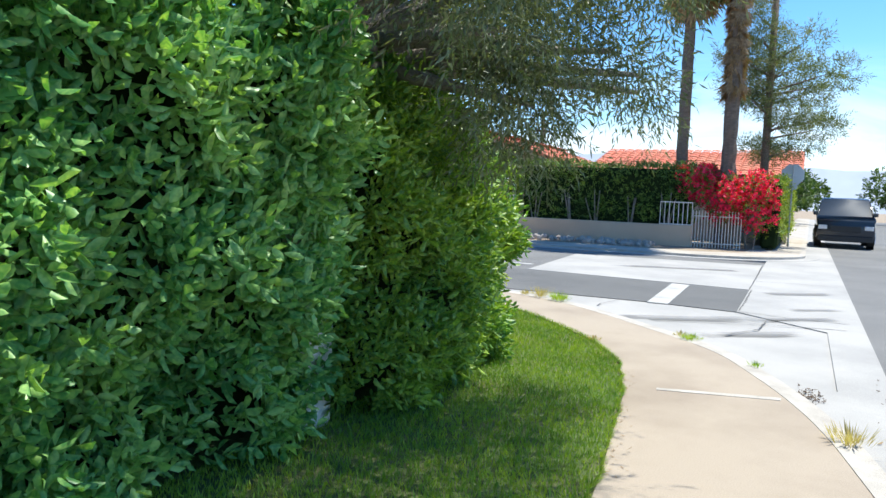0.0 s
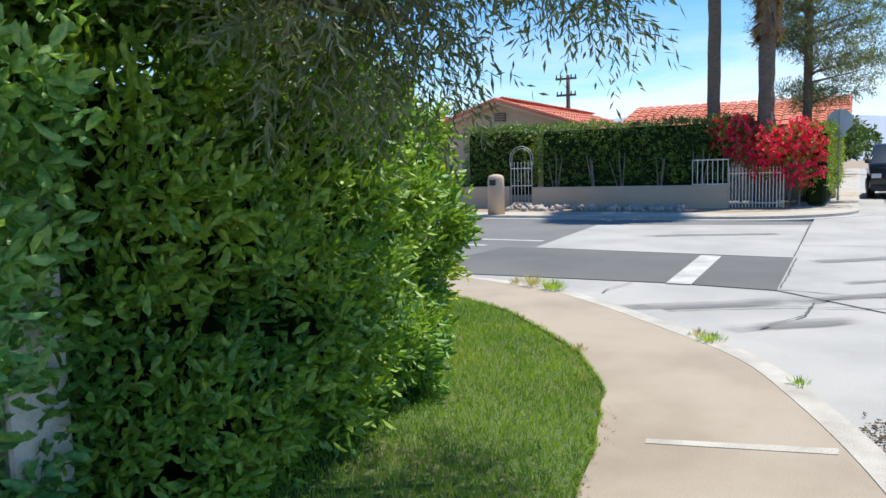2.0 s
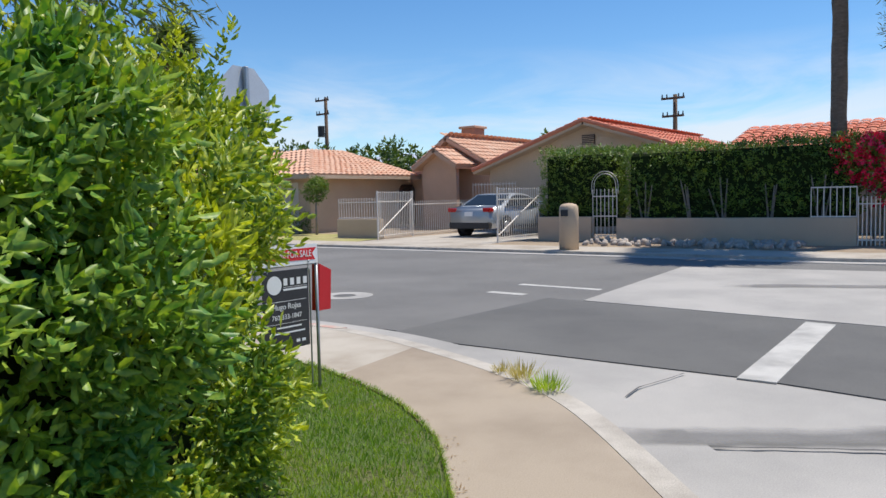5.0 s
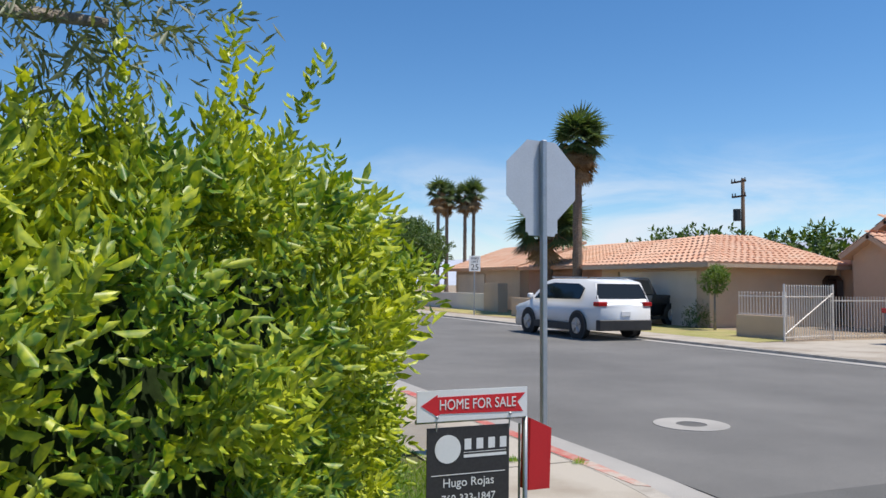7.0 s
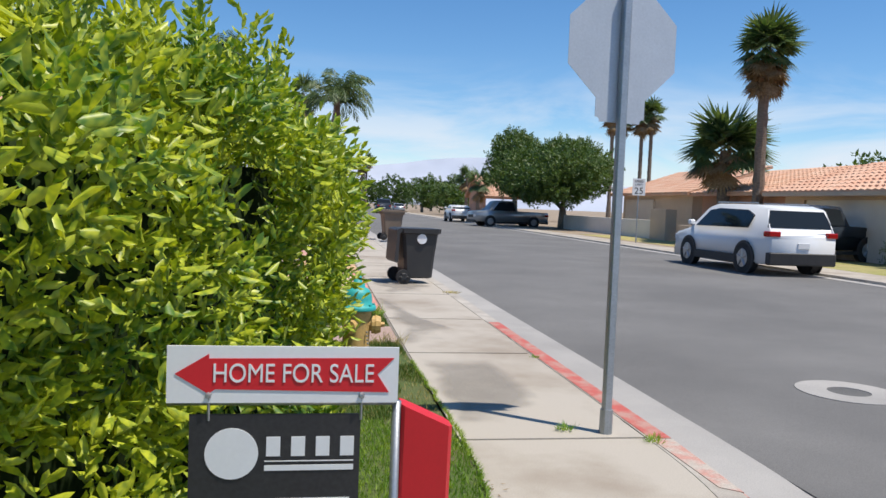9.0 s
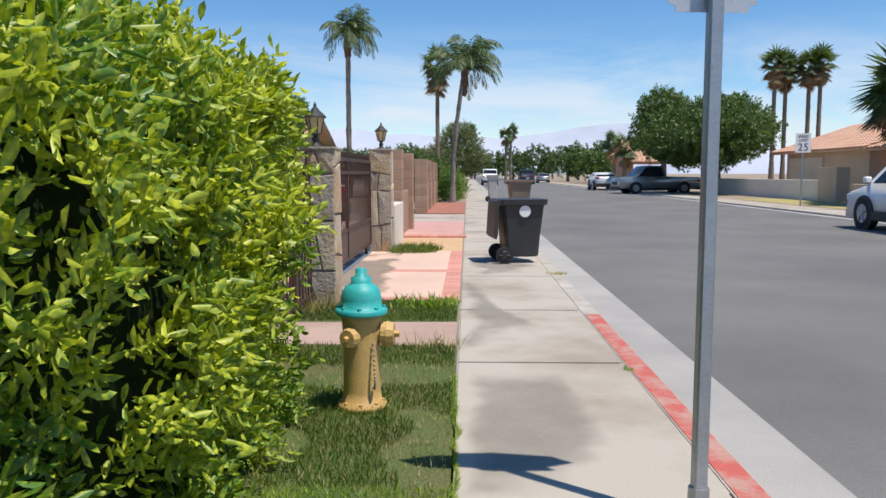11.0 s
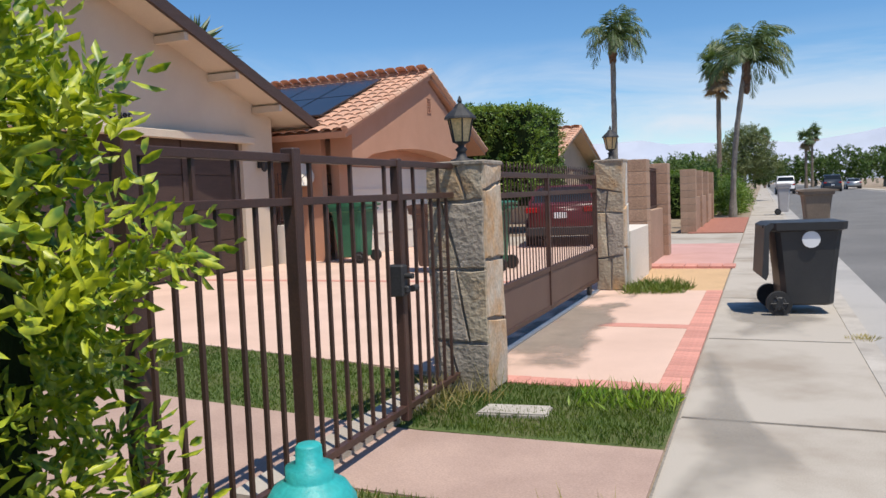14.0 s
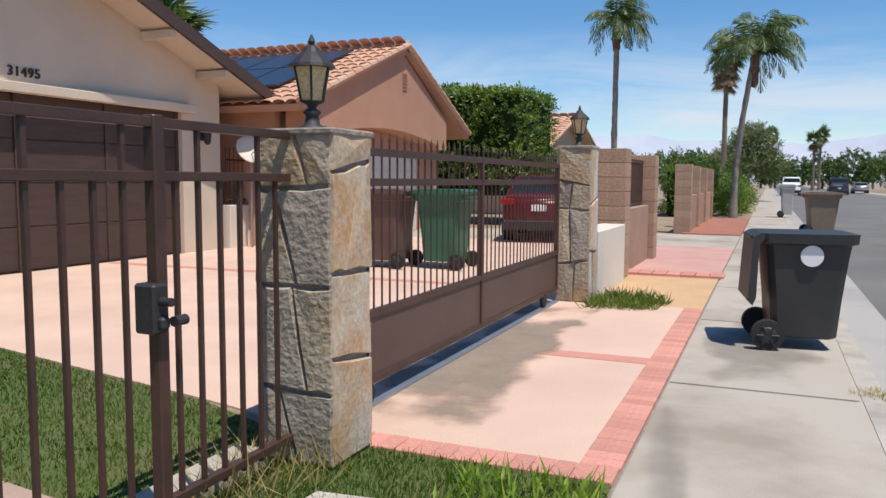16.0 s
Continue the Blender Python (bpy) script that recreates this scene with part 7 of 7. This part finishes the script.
            add_tube(bm, (-l * 0.46, f * l * 0.8, z + 0.05), (-l * 0.46, f * l * 0.8, z + 0.25), 0.05, 0.03, 6)
            from_bm("insulator", bm, M_TRIM, root)
    bm = bmesh.new()
    add_tube(bm, (-0.3, 0.25, h - 2.9), (-0.3, 0.25, h - 2.1), 0.25, 0.25, 10)
    from_bm("transformer", bm, M_TRIM, root)
    return root
utility_pole(37.4, 36.6, 9.0, "weathered wooden utility pole with two crossarms")
utility_pole(40, 11.2, 7.0, "wooden utility pole with a transformer")

# ---- palms and trees ----
fan_palm("fan_palm", "bare tall palm trunk behind the garden hedge", 17.6, -1.05, 9.0, 0.22, 2.3, 44, 10, 0.5)
fan_palm("fan_palm", "palm with a long shaggy skirt of dead fronds", 17.5, -2.5, 14.0, 0.26, 2.3, 44, 210, 8.8, dry_len=0.42, dry_el=(-88, -58))
fan_palm("fan_palm", "short fan palm with a full green crown", 19.8, 32.6, 4.6, 0.35, 2.6, 60, 12, 0.4)
fan_palm("fan_palm", "tall fan palm with a dry brown skirt", 19.8, 29.6, 8.9, 0.28, 1.85, 60, 60, 0.9)
for k, (x, y, h) in enumerate(((31.7, 78, 12.3), (33.0, 78.5, 11.8), (35.1, 78, 12.0), (36.2, 78, 12.4))):
    fan_palm("fan_palm", "slender fan palm far behind the roofs", x, y, h, 0.25, 1.9, 30, 24, 1.2, group="far palms")
fan_palm("queen_palm", "tall feather palm rising behind the gate", -5.7, 43.0, 9.0, 0.17, 2.25, 46, 0, 0.8, feather=True, group="feather palms")
fan_palm("queen_palm", "feather palm with drooping fronds beside the pavement", 0.35, 35.0, 6.1, 0.125, 2.3, 40, 0, 0.8, feather=True, lean=(0.55, 0.2), group="feather palms")
fan_palm("fan_palm", "slim fan palm behind the feather palm", -1.2, 57.0, 9.4, 0.18, 1.7, 26, 26, 1.4)
for x, y, h in ((-3, 190, 12), (2, 190, 12), (8.5, 150, 8.5), (10, 160, 10), (17.0, 78, 4.0), (19.2, 96, 5.0)):
    fan_palm("fan_palm", "distant fan palm over the street", x, y, h, 0.25, 2.0, 24, 14, 1.0, group="distant palms")

def pine(x, y):
    blobs = [(RNG.uniform(-1.5, 1.5), RNG.uniform(-1.9, 1.0), RNG.uniform(3.0, 10.5), RNG.uniform(0.5, 0.95), RNG.uniform(0.5, 0.95), RNG.uniform(0.25, 0.45)) for _ in range(30)]
    return leafy_tree("pine_tree", "airy pine tree with open tufted branches", x, y, 10.5, 0.15, blobs, M_LEAF_PINE, 0.17, 22, M_BARK, per=9, width=0.16, twig=0.3, whorl=True)
pine(20.4, -3.4)
leafy_tree("shade_tree", "broad dense shade tree over a driveway", 17.8, 51.5, 1.6, 0.35, [(0, 0, 4.2, 3.6, 4.2, 1.9), (-1.5, 3.0, 3.9, 2.8, 3.0, 1.7), (-1.2, -3.6, 3.6, 2.6, 2.8, 1.7), (0.5, 1.0, 5.2, 2.4, 2.8, 1.2), (-2.3, -0.3, 3.4, 2.2, 3.0, 1.5)], M_LEAF_DARK, 0.24, 16, per=8)
leafy_tree("shade_tree", "tall dark tree behind the driveway", 16.9, 62, 2.5, 0.3, [(0, 0, 5.2, 2.4, 2.6, 2.6), (0.4, 1.8, 6.2, 1.8, 1.8, 1.9), (-0.4, -1.5, 4.4, 2.0, 2.0, 1.9)], M_LEAF_DARK, 0.24, 15, per=8)
leafy_tree("standard_tree", "small round-headed tree on the lawn", 17.6, 17.3, 1.25, 0.05, [(0, 0, 1.72, 0.42, 0.42, 0.42), (0.08, -0.1, 1.95, 0.3, 0.3, 0.28)], M_LEAF_CLIP, 0.07, 160, twig=0.12)
leafy_tree("shrub", "dark shrub by the garage corner", 18.0, 18.7, 0.2, 0.05, [(0, 0, 0.35, 0.3, 0.3, 0.33)], M_LEAF_DARK, 0.08, 90, category="shrub")
clip_hedge("tall dense clipped ficus beside the terracotta house", -8.4, -5.4, 26.0, 30.2, 1.2, 4.15, density=55, leaf=0.13)
clip_hedge("dark clipped hedge beside the gravel bed", -2.2, -0.4, 34.6, 40.5, 0.1, 1.9, density=50, leaf=0.10)
for x, y, r, h in ((0.2, 37.5, 0.6, 0.5), (0.2, 39.4, 0.7, 0.6), (0.1, 42, 0.8, 0.7), (-0.2, 45, 0.9, 0.8)):
    leafy_tree("shrub", "rounded shrub beside the pavement", x, y, 0.3, 0.05, [(0, 0, h, r, r, h)], M_LEAF_CLIP, 0.10, 70, category="shrub", group="shrubs along the pavement")
leafy_tree("yard_tree", "leafy tree behind the block walls", -3.0, 45.0, 1.6, 0.2, [(0, 0, 1.9, 2.2, 2.0, 0.8), (-2.6, -2, 1.8, 2.0, 2.0, 0.7)], M_LEAF_DARK, 0.16, 28)
leafy_tree("yard_tree", "open grey-green tree beside the street", 0.2, 62.0, 2.6, 0.2, [(0, 0, 3.6, 1.9, 1.9, 1.2), (-1.2, -1.2, 2.7, 1.5, 1.5, 0.9), (1.1, 0.8, 2.6, 1.4, 1.4, 0.9), (0.3, -0.6, 4.6, 1.1, 1.1, 0.7)], M_LEAF_PINE, 0.18, 24)
for x, y, s in ((7, 175, 4.2), (12, 185, 5), (15, 150, 4.5), (18, 130, 4), (21, 112, 4), (0, 185, 4), (-5, 150, 4), (-8, 120, 4), (24, 160, 5), (18, 104, 2.8), (3, 210, 5)):
    leafy_tree("street_tree", "distant dark street tree", x, y, s * 0.4, 0.3, [(0, 0, s * 0.85, s * 0.75, s * 0.75, s * 0.6), (s * 0.4, -s * 0.3, s * 0.7, s * 0.5, s * 0.5, s * 0.45)], M_LEAF_DARK, 0.48, 3, per=7, group="distant street trees")
for x, y, s in ((36, 30, 4.0), (34, 36, 4.2), (38, 45, 4.5), (44, 20, 4.4), (60, -2, 4), (70, -3, 4), (52, -14, 4), (80, -16, 5), (95, -14, 5), (90, -1, 5)):
    leafy_tree("street_tree", "dark tree behind the roofs", x, y, s * 0.4, 0.3, [(0, 0, s * 0.8, s * 0.7, s * 0.7, s * 0.45), (s * 0.4, -s * 0.3, s * 0.7, s * 0.5, s * 0.5, s * 0.35)], M_LEAF_DARK, 0.42, 3.4, per=7, group="trees behind the roofs")
fan_palm("fan_palm", "fan palm behind the garage house", -17.5, 24.5, 6.2, 0.3, 2.0, 40, 14, 0.6)

# olive tree leaning over the hedge
OX, OY = -4.4, -1.75
olive_blobs = [(x - OX, y - OY, z, a, b, c) for x, y, z, a, b, c in (
    (-4.47, -3.37, 2.22, 0.5, 0.28, 0.5), (-3.72, -3.33, 2.33, 0.5, 0.3, 0.42), (-5.31, -3.53, 2.54, 0.6, 0.45, 0.5), (-2.96, -2.75, 2.75, 0.32, 0.32, 0.25), (-3.1, -3.83, 2.06, 0.28, 0.16, 0.13), (-3.27, -3.86, 2.15, 0.3, 0.16, 0.14), (-3.83, -3.34, 1.89, 0.42, 0.2, 0.3), (-4.31, -3.33, 1.87, 0.38, 0.2, 0.32), (-2.79, -2.6, 2.68, 0.34, 0.3, 0.2), (-3.49, -3.74, 2.27, 0.35, 0.22, 0.22), (-4.0, -3.98, 2.8, 0.7, 0.45, 0.36), (-5.38, -4.11, 2.86, 0.7, 0.45, 0.38), (-3.43, -2.94, 3.07, 0.7, 0.6, 0.45), (-4.71, -2.91, 3.18, 0.9, 0.7, 0.55), (-4.23, -2.03, 3.65, 1.1, 0.9, 0.65), (-5.72, -1.91, 3.76, 1.1, 0.9, 0.65), (-3.0, -4.0, 3.4, 0.8, 0.55, 0.4), (-4.3, -4.3, 3.5, 0.8, 0.6, 0.45), (-1.45, -1.35, 2.28, 0.22, 0.2, 0.16), (-1.75, -1.4, 2.42, 0.32, 0.28, 0.22), (-2.2, -1.6, 2.55, 0.45, 0.35, 0.3))]
leafy_tree("olive_tree", "grey-green olive tree drooping over the hedge", OX, OY, 2.2, 0.16, olive_blobs, M_LEAF_OLIVE, 0.068, 112, M_BARKGREY, per=12, width=0.18, twig=0.32, droop=0.6)

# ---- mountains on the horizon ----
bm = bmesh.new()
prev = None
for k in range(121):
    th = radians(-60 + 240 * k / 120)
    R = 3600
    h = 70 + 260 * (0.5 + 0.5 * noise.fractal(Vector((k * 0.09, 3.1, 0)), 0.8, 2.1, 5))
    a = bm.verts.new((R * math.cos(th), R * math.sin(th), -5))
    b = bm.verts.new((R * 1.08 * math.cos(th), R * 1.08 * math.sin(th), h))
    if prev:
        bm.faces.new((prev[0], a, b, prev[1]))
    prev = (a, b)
tagged(from_bm("backdrop_mountains", bm, M_MOUNT, None, True), "desert mountains with blue-grey haze in their colour", "mountains", kind="structure")

# ---- grass and weeds ----
def in_poly(x, y, poly):
    c = False
    for (x0, y0), (x1, y1) in zip(poly, poly[1:] + poly[:1]):
        if (y0 > y) != (y1 > y) and x < (x1 - x0) * (y - y0) / (y1 - y0) + x0:
            c = not c
    return c


def grass(name, label, poly, per_m2, h, material, z=-0.01, patchy=0.0, lean=0.35, width=0.006):
    xs, ys = [p[0] for p in poly], [p[1] for p in poly]
    n = int((max(xs) - min(xs)) * (max(ys) - min(ys)) * per_m2)
    pts = []
    for x, y in zip(RNG.uniform(min(xs), max(xs), n), RNG.uniform(min(ys), max(ys), n)):
        if in_poly(x, y, poly) and (not patchy or noise.noise(Vector((x * 1.6, y * 1.6, 0))) > patchy - 0.5):
            pts.append((x, y, z))
    P = np.array(pts)
    k = len(P)
    A = unit(np.concatenate([RNG.normal(0, lean, (k, 2)), np.ones((k, 1))], 1))
    S = unit(np.cross(A, unit(RNG.normal(0, 1, (k, 3)))))
    ob = blades(name, P, A, S, h * RNG.uniform(0.5, 1.3, k), np.full(k, width) * RNG.uniform(0.7, 1.4, k), 0.2, material)
    return tagged(ob, label, "grass", kind="stuff")


front_lawn = [(x - 0.02, y + 0.02) for x, y in LAWN_EDGE if x > -8 and y < 2] + [(0.99, 2.2), (-0.1, 2.2), (-0.3, 0.3), (-0.9, -1.0), (-1.6, -1.8), (-3.2, -2.5), (-8.0, -2.5)]
grass("lawn_grass", "mown green lawn between hedge and pavement", front_lawn, 3900, 0.042, M_GRASS)
hyd_lawn = [(0.97, 2.2), (0.96, 4.92), (-0.5, 4.92), (-0.3, 2.2)]
grass("lawn_grass", "patchy grass round the hydrant", hyd_lawn, 4200, 0.046, M_GRASS2, patchy=0.40)
grass("lawn_grass", "dry straw grass round the hydrant", hyd_lawn, 800, 0.04, M_GRASSDRY)
grass("lawn_grass", "green grass strip before the driveway", [(0.95, 5.91), (0.95, 7.05), (-0.6, 7.05), (-0.6, 5.91)], 4200, 0.045, M_GRASS2)
grass("lawn_grass", "green lawn inside the iron fence", [(-0.80, 5.9), (-0.80, 7.05), (-1.6, 7.36), (-7.4, 8.55), (-7.4, 6.65), (-4.0, 6.3)], 2600, 0.035, M_GRASS2, width=0.007)
grass("weeds", "spreading weeds at the foot of the pillar", [(0.5, 11.9), (0.62, 12.5), (0.1, 12.9), (-0.22, 12.6), (-0.25, 11.75)], 1500, 0.16, M_GRASS2, lean=0.9, width=0.012)
grass("weeds", "tall weeds at the pillar foot and fence", [(-0.15, 6.4), (-0.15, 6.75), (-0.75, 6.7), (-0.62, 6.0)], 900, 0.22, M_GRASSDRY, lean=0.6)
grass("weeds", "ragged weeds along the pavement edge", [(1.0, 4.6), (1.0, 5.0), (0.6, 4.97), (0.6, 4.75)], 700, 0.14, M_GRASSDRY, lean=0.5)
grass("weeds", "clover weeds at the grass edge", [(0.95, 6.5), (0.95, 7.0), (0.3, 7.0), (0.3, 6.5)], 500, 0.14, M_GRASS, lean=0.7, width=0.014)


def weed_tuft(x, y, r, h, n, dry, z=0.0):
    a = RNG.uniform(0, 2 * math.pi, n)
    P = np.stack([x + r * RNG.random(n) * np.cos(a), y + r * RNG.random(n) * np.sin(a), np.full(n, z)], 1)
    A = unit(np.stack([np.cos(a) * 0.6, np.sin(a) * 0.6, RNG.uniform(0.5, 1.4, n)], 1))
    S = unit(np.cross(A, np.array([0.1, 0.2, 1.0])))
    ob = blades("weed", P, A, S, h * RNG.uniform(0.5, 1.3, n), np.full(n, 0.008), 0.2, M_GRASSDRY if dry else M_GRASS)
    return tagged(ob, "weed tuft growing from a kerb crack", "weed", "weeds in the kerb")


for x, y, r, h, n, dry in ((1.10, -2.10, 0.12, 0.12, 160, False), (1.27, -1.80, 0.10, 0.16, 90, True), (1.40, -1.55, 0.08, 0.08, 60, True), (-0.72, -3.98, 0.10, 0.06, 120, False), (-0.58, -3.86, 0.08, 0.05, 60, True), (-3.6, -5.22, 0.12, 0.10, 120, True), (-1.7, -4.62, 0.06, 0.05, 40, False), (1.70, 1.95, 0.06, 0.05, 60, False), (2.16, 1.7, 0.06, 0.05, 50, False), (2.25, 9.2, 0.15, 0.04, 120, True), (2.14, 4.2, 0.04, 0.03, 30, False), (-1.35, -3.18, 0.07, 0.04, 60, True)):
    weed_tuft(x, y, r, h, n, dry)

# fallen leaves and litter by the kerb
n = 240
a = RNG.uniform(0, 1, n)
P = np.stack([RNG.normal(-4.2, 0.7, n), RNG.normal(-5.62, 0.10, n), np.full(n, -0.058)], 1)
A = unit(np.concatenate([RNG.normal(0, 1, (n, 2)), RNG.uniform(0, 0.2, (n, 1))], 1))
S = unit(np.cross(A, np.array([0, 0, 1.0])))
tagged(blades("fallen_leaves", P, A, S, np.full(n, 0.05), np.full(n, 0.02), 0.2, M_LEAF_DRY), "dry brown leaves lying in the gutter", "leaf litter", kind="stuff")

# tar-filled cracks and worn patches in the concrete at the crossing
def crack(points, width, z, label):
    left, right = [], []
    for (x0, y0), (x1, y1) in zip(points, points[1:]):
        ln = math.hypot(x1 - x0, y1 - y0)
        nx, ny = -(y1 - y0) / ln, (x1 - x0) / ln
        k_n = max(2, int(ln / 0.09))
        for k in range(k_n):
            f = k / k_n
            j = RNG.normal(0, width * 0.3)
            hw = width * 0.5 * RNG.uniform(0.5, 1.3)
            left.append((x0 + (x1 - x0) * f + nx * (j + hw), y0 + (y1 - y0) * f + ny * (j + hw)))
            right.append((x0 + (x1 - x0) * f + nx * (j - hw), y0 + (y1 - y0) * f + ny * (j - hw)))
    bm = bmesh.new()
    vl = [bm.verts.new((*p, z)) for p in left]
    vr = [bm.verts.new((*p, z)) for p in right]
    for k in range(len(vl) - 1):
        bm.faces.new((vr[k], vr[k + 1], vl[k + 1], vl[k]))
    tagged(from_bm("road_crack", bm, M_TAR), label, "crack", "cracks in the crossing", kind="structure")


ZC = -0.0665
for pts, wd in (([(2.30, -4.15), (2.1, -4.9), (2.05, -5.55)], 0.016), ([(5.3, -4.14), (3.6, -4.17), (2.3, -4.17)], 0.02), ([(1.25, -2.52), (1.75, -2.48), (2.44, -2.62)], 0.014),
                ([(0.6, -3.1), (0.9, -3.6), (1.3, -4.4), (1.5, -5.5)], 0.02), ([(0.2, -4.2), (0.9, -4.5), (1.6, -4.55), (2.1, -4.9)], 0.026), ([(5.4, -4.1), (8.0, -4.06), (11.0, -4.0)], 0.018), ([(7.0, -4.1), (7.1, -4.8), (7.0, -5.55)], 0.02)):
    crack(pts, wd, ZC, "dark tar-filled crack across the concrete")


for cx, cy, rx, ry, turn in ((1.1, -3.55, 1.2, 0.20, -1.0), (2.0, -4.85, 0.7, 0.14, -0.9), (5.2, -4.85, 0.7, 0.18, -0.9), (0.5, -4.5, 0.9, 0.16, -0.9), (8.6, -2.4, 1.5, 0.25, -1.2), (3.2, -5.1, 0.5, 0.12, -0.9)):
    ca, sa = math.cos(turn), math.sin(turn)
    quad = [(cx + x * ca - y * sa, cy + x * sa + y * ca) for x, y in ((-rx, -ry), (rx, -ry), (rx, ry), (-rx, ry))]
    soft_stain("road_stain", quad, -0.060, M_SOFTGREY, "grey worn streak on the concrete crossing")

# brown mulch crumbs washed into the gutter
n = 520
P = np.stack([RNG.normal(-4.3, 1.0, n), RNG.normal(-5.62, 0.08, n), np.full(n, -0.052)], 1)
P2 = np.stack([RNG.normal(-2.3, 0.14, 120), RNG.normal(-5.0, 0.05, 120), np.full(120, -0.052)], 1)
P = np.concatenate([P, P2])
n = len(P)
A = unit(np.concatenate([RNG.normal(0, 1, (n, 2)), RNG.uniform(-0.1, 0.3, (n, 1))], 1))
S = unit(np.cross(A, np.array([0, 0, 1.0])))
tagged(blades("mulch_crumbs", P, A, S, RNG.uniform(0.012, 0.045, n), RNG.uniform(0.008, 0.02, n), 0.5, M_MULCH), "dark brown mulch crumbs washed into the gutter", "debris", kind="stuff")
# dry blades and crumbs creeping over the pavement edge
n = 260
f = RNG.random(n)
ex = np.interp(f, [0, 0.25, 0.5, 0.65, 0.8, 1.0], [-4.9, -2.7, -0.8, -0.13, 0.80, 1.0])
ey = np.interp(f, [0, 0.25, 0.5, 0.65, 0.8, 1.0], [-4.13, -3.75, -2.7, -2.1, -0.2, 1.2])
P = np.stack([ex + np.abs(RNG.normal(0, 0.045, n)), ey - np.abs(RNG.normal(0, 0.045, n)), np.full(n, 0.006)], 1)
A = unit(np.concatenate([RNG.normal(0, 1, (n, 2)), RNG.uniform(0.0, 0.3, (n, 1))], 1))
S = unit(np.cross(A, np.array([0, 0, 1.0])))
tagged(blades("edge_crumbs", P, A, S, RNG.uniform(0.012, 0.045, n), RNG.uniform(0.004, 0.010, n), 0.3, M_LEAF_DRY), "dry clippings along the lawn edge", "debris", kind="stuff")
tagged(slab("pavement_joint_strip", [(-3.0, -4.05), (-2.94, -4.04), (-2.72, -4.84), (-2.80, -4.84)], -0.02, 0.0035, M_KERB), "pale mortar patch along a pavement joint", "joint", kind="structure")

# grass spilling over the pavement edge
ed = [p for p in LAWN_EDGE if -7.5 < p[0] and p[1] < 5]
seg_l = [math.hypot(b[0] - a[0], b[1] - a[1]) for a, b in zip(ed, ed[1:])]
P, A = [], []
for (a, b), ln in zip(zip(ed, ed[1:]), seg_l):
    nx, ny = (b[1] - a[1]) / ln, -(b[0] - a[0]) / ln
    for _ in range(int(ln * 420)):
        f = RNG.random()
        w = noise.noise(Vector((a[0] + (b[0] - a[0]) * f, a[1] + (b[1] - a[1]) * f, 0)) * 5) * 0.025
        P.append((a[0] + (b[0] - a[0]) * f + nx * (w - 0.015), a[1] + (b[1] - a[1]) * f + ny * (w - 0.015), 0.0))
        A.append((nx * 0.7 + RNG.normal(0, 0.4), ny * 0.7 + RNG.normal(0, 0.4), RNG.uniform(0.3, 1.0)))
P, A = np.array(P), unit(np.array(A))
tagged(blades("edge_grass", P, A, unit(np.cross(A, np.array([0.1, 0.2, 1.0]))), RNG.uniform(0.02, 0.055, len(P)), np.full(len(P), 0.005), 0.2, M_GRASS), "ragged grass spilling over the pavement edge", "grass", kind="stuff")

tagged(slab("pavement_joint_fill", [(2.13, 2.2), (2.175, 2.2), (2.175, 60), (2.13, 60)], -0.05, -0.005, M_CONC), "mortar-filled joint between pavement and kerb", "joint", kind="structure")

# bricks of the driveway border
bricks = empty("ground_brick_border", 0.775, 7.06)
tagged(bricks, "red brick border along the driveway", "brick border", kind="structure")
bmx = bmesh.new()
add_box(bmx, (0, 0, -0.04), (0.196, 0.096, 0.006), 0.004)
brick_me = bpy.data.meshes.new("brick")
bmx.to_mesh(brick_me)
bmx.free()
brick_me.materials.append(M_BRICKRED)
for k in range(50):
    b = new("brick", brick_me)
    b.parent = bricks
    b.location = (0.0, 0.2 + 0.1 * k, RNG.uniform(-0.002, 0.002))
for k in range(15):
    b = new("brick", brick_me)
    b.parent = bricks
    b.location = (0.19 - 0.1 * k, 0.0, RNG.uniform(-0.002, 0.002))
    b.rotation_euler = (0, 0, math.pi / 2)
scallop = empty("ground_scallop_edging", 0.2, 15.3)
tagged(scallop, "row of red clay edging bricks", "brick edging", kind="structure")
for k in range(8):
    for j in range(2):
        b = new("brick", brick_me)
        b.parent = scallop
        b.matrix_local = pose(-0.75 + 0.2 * k, -0.25 + j * 0.25, 0.03, 0, 0, 0) @ Matrix.Diagonal((0.95, 2.2, 1.0, 1))
tagged(slab("ground_edging_bed", [(0.965, 15.0), (0.965, 15.6), (-0.6, 15.6), (-0.6, 15.0)], -0.1, 0.0, M_BRICKRED), "red paved edging strip", "paving", kind="structure")
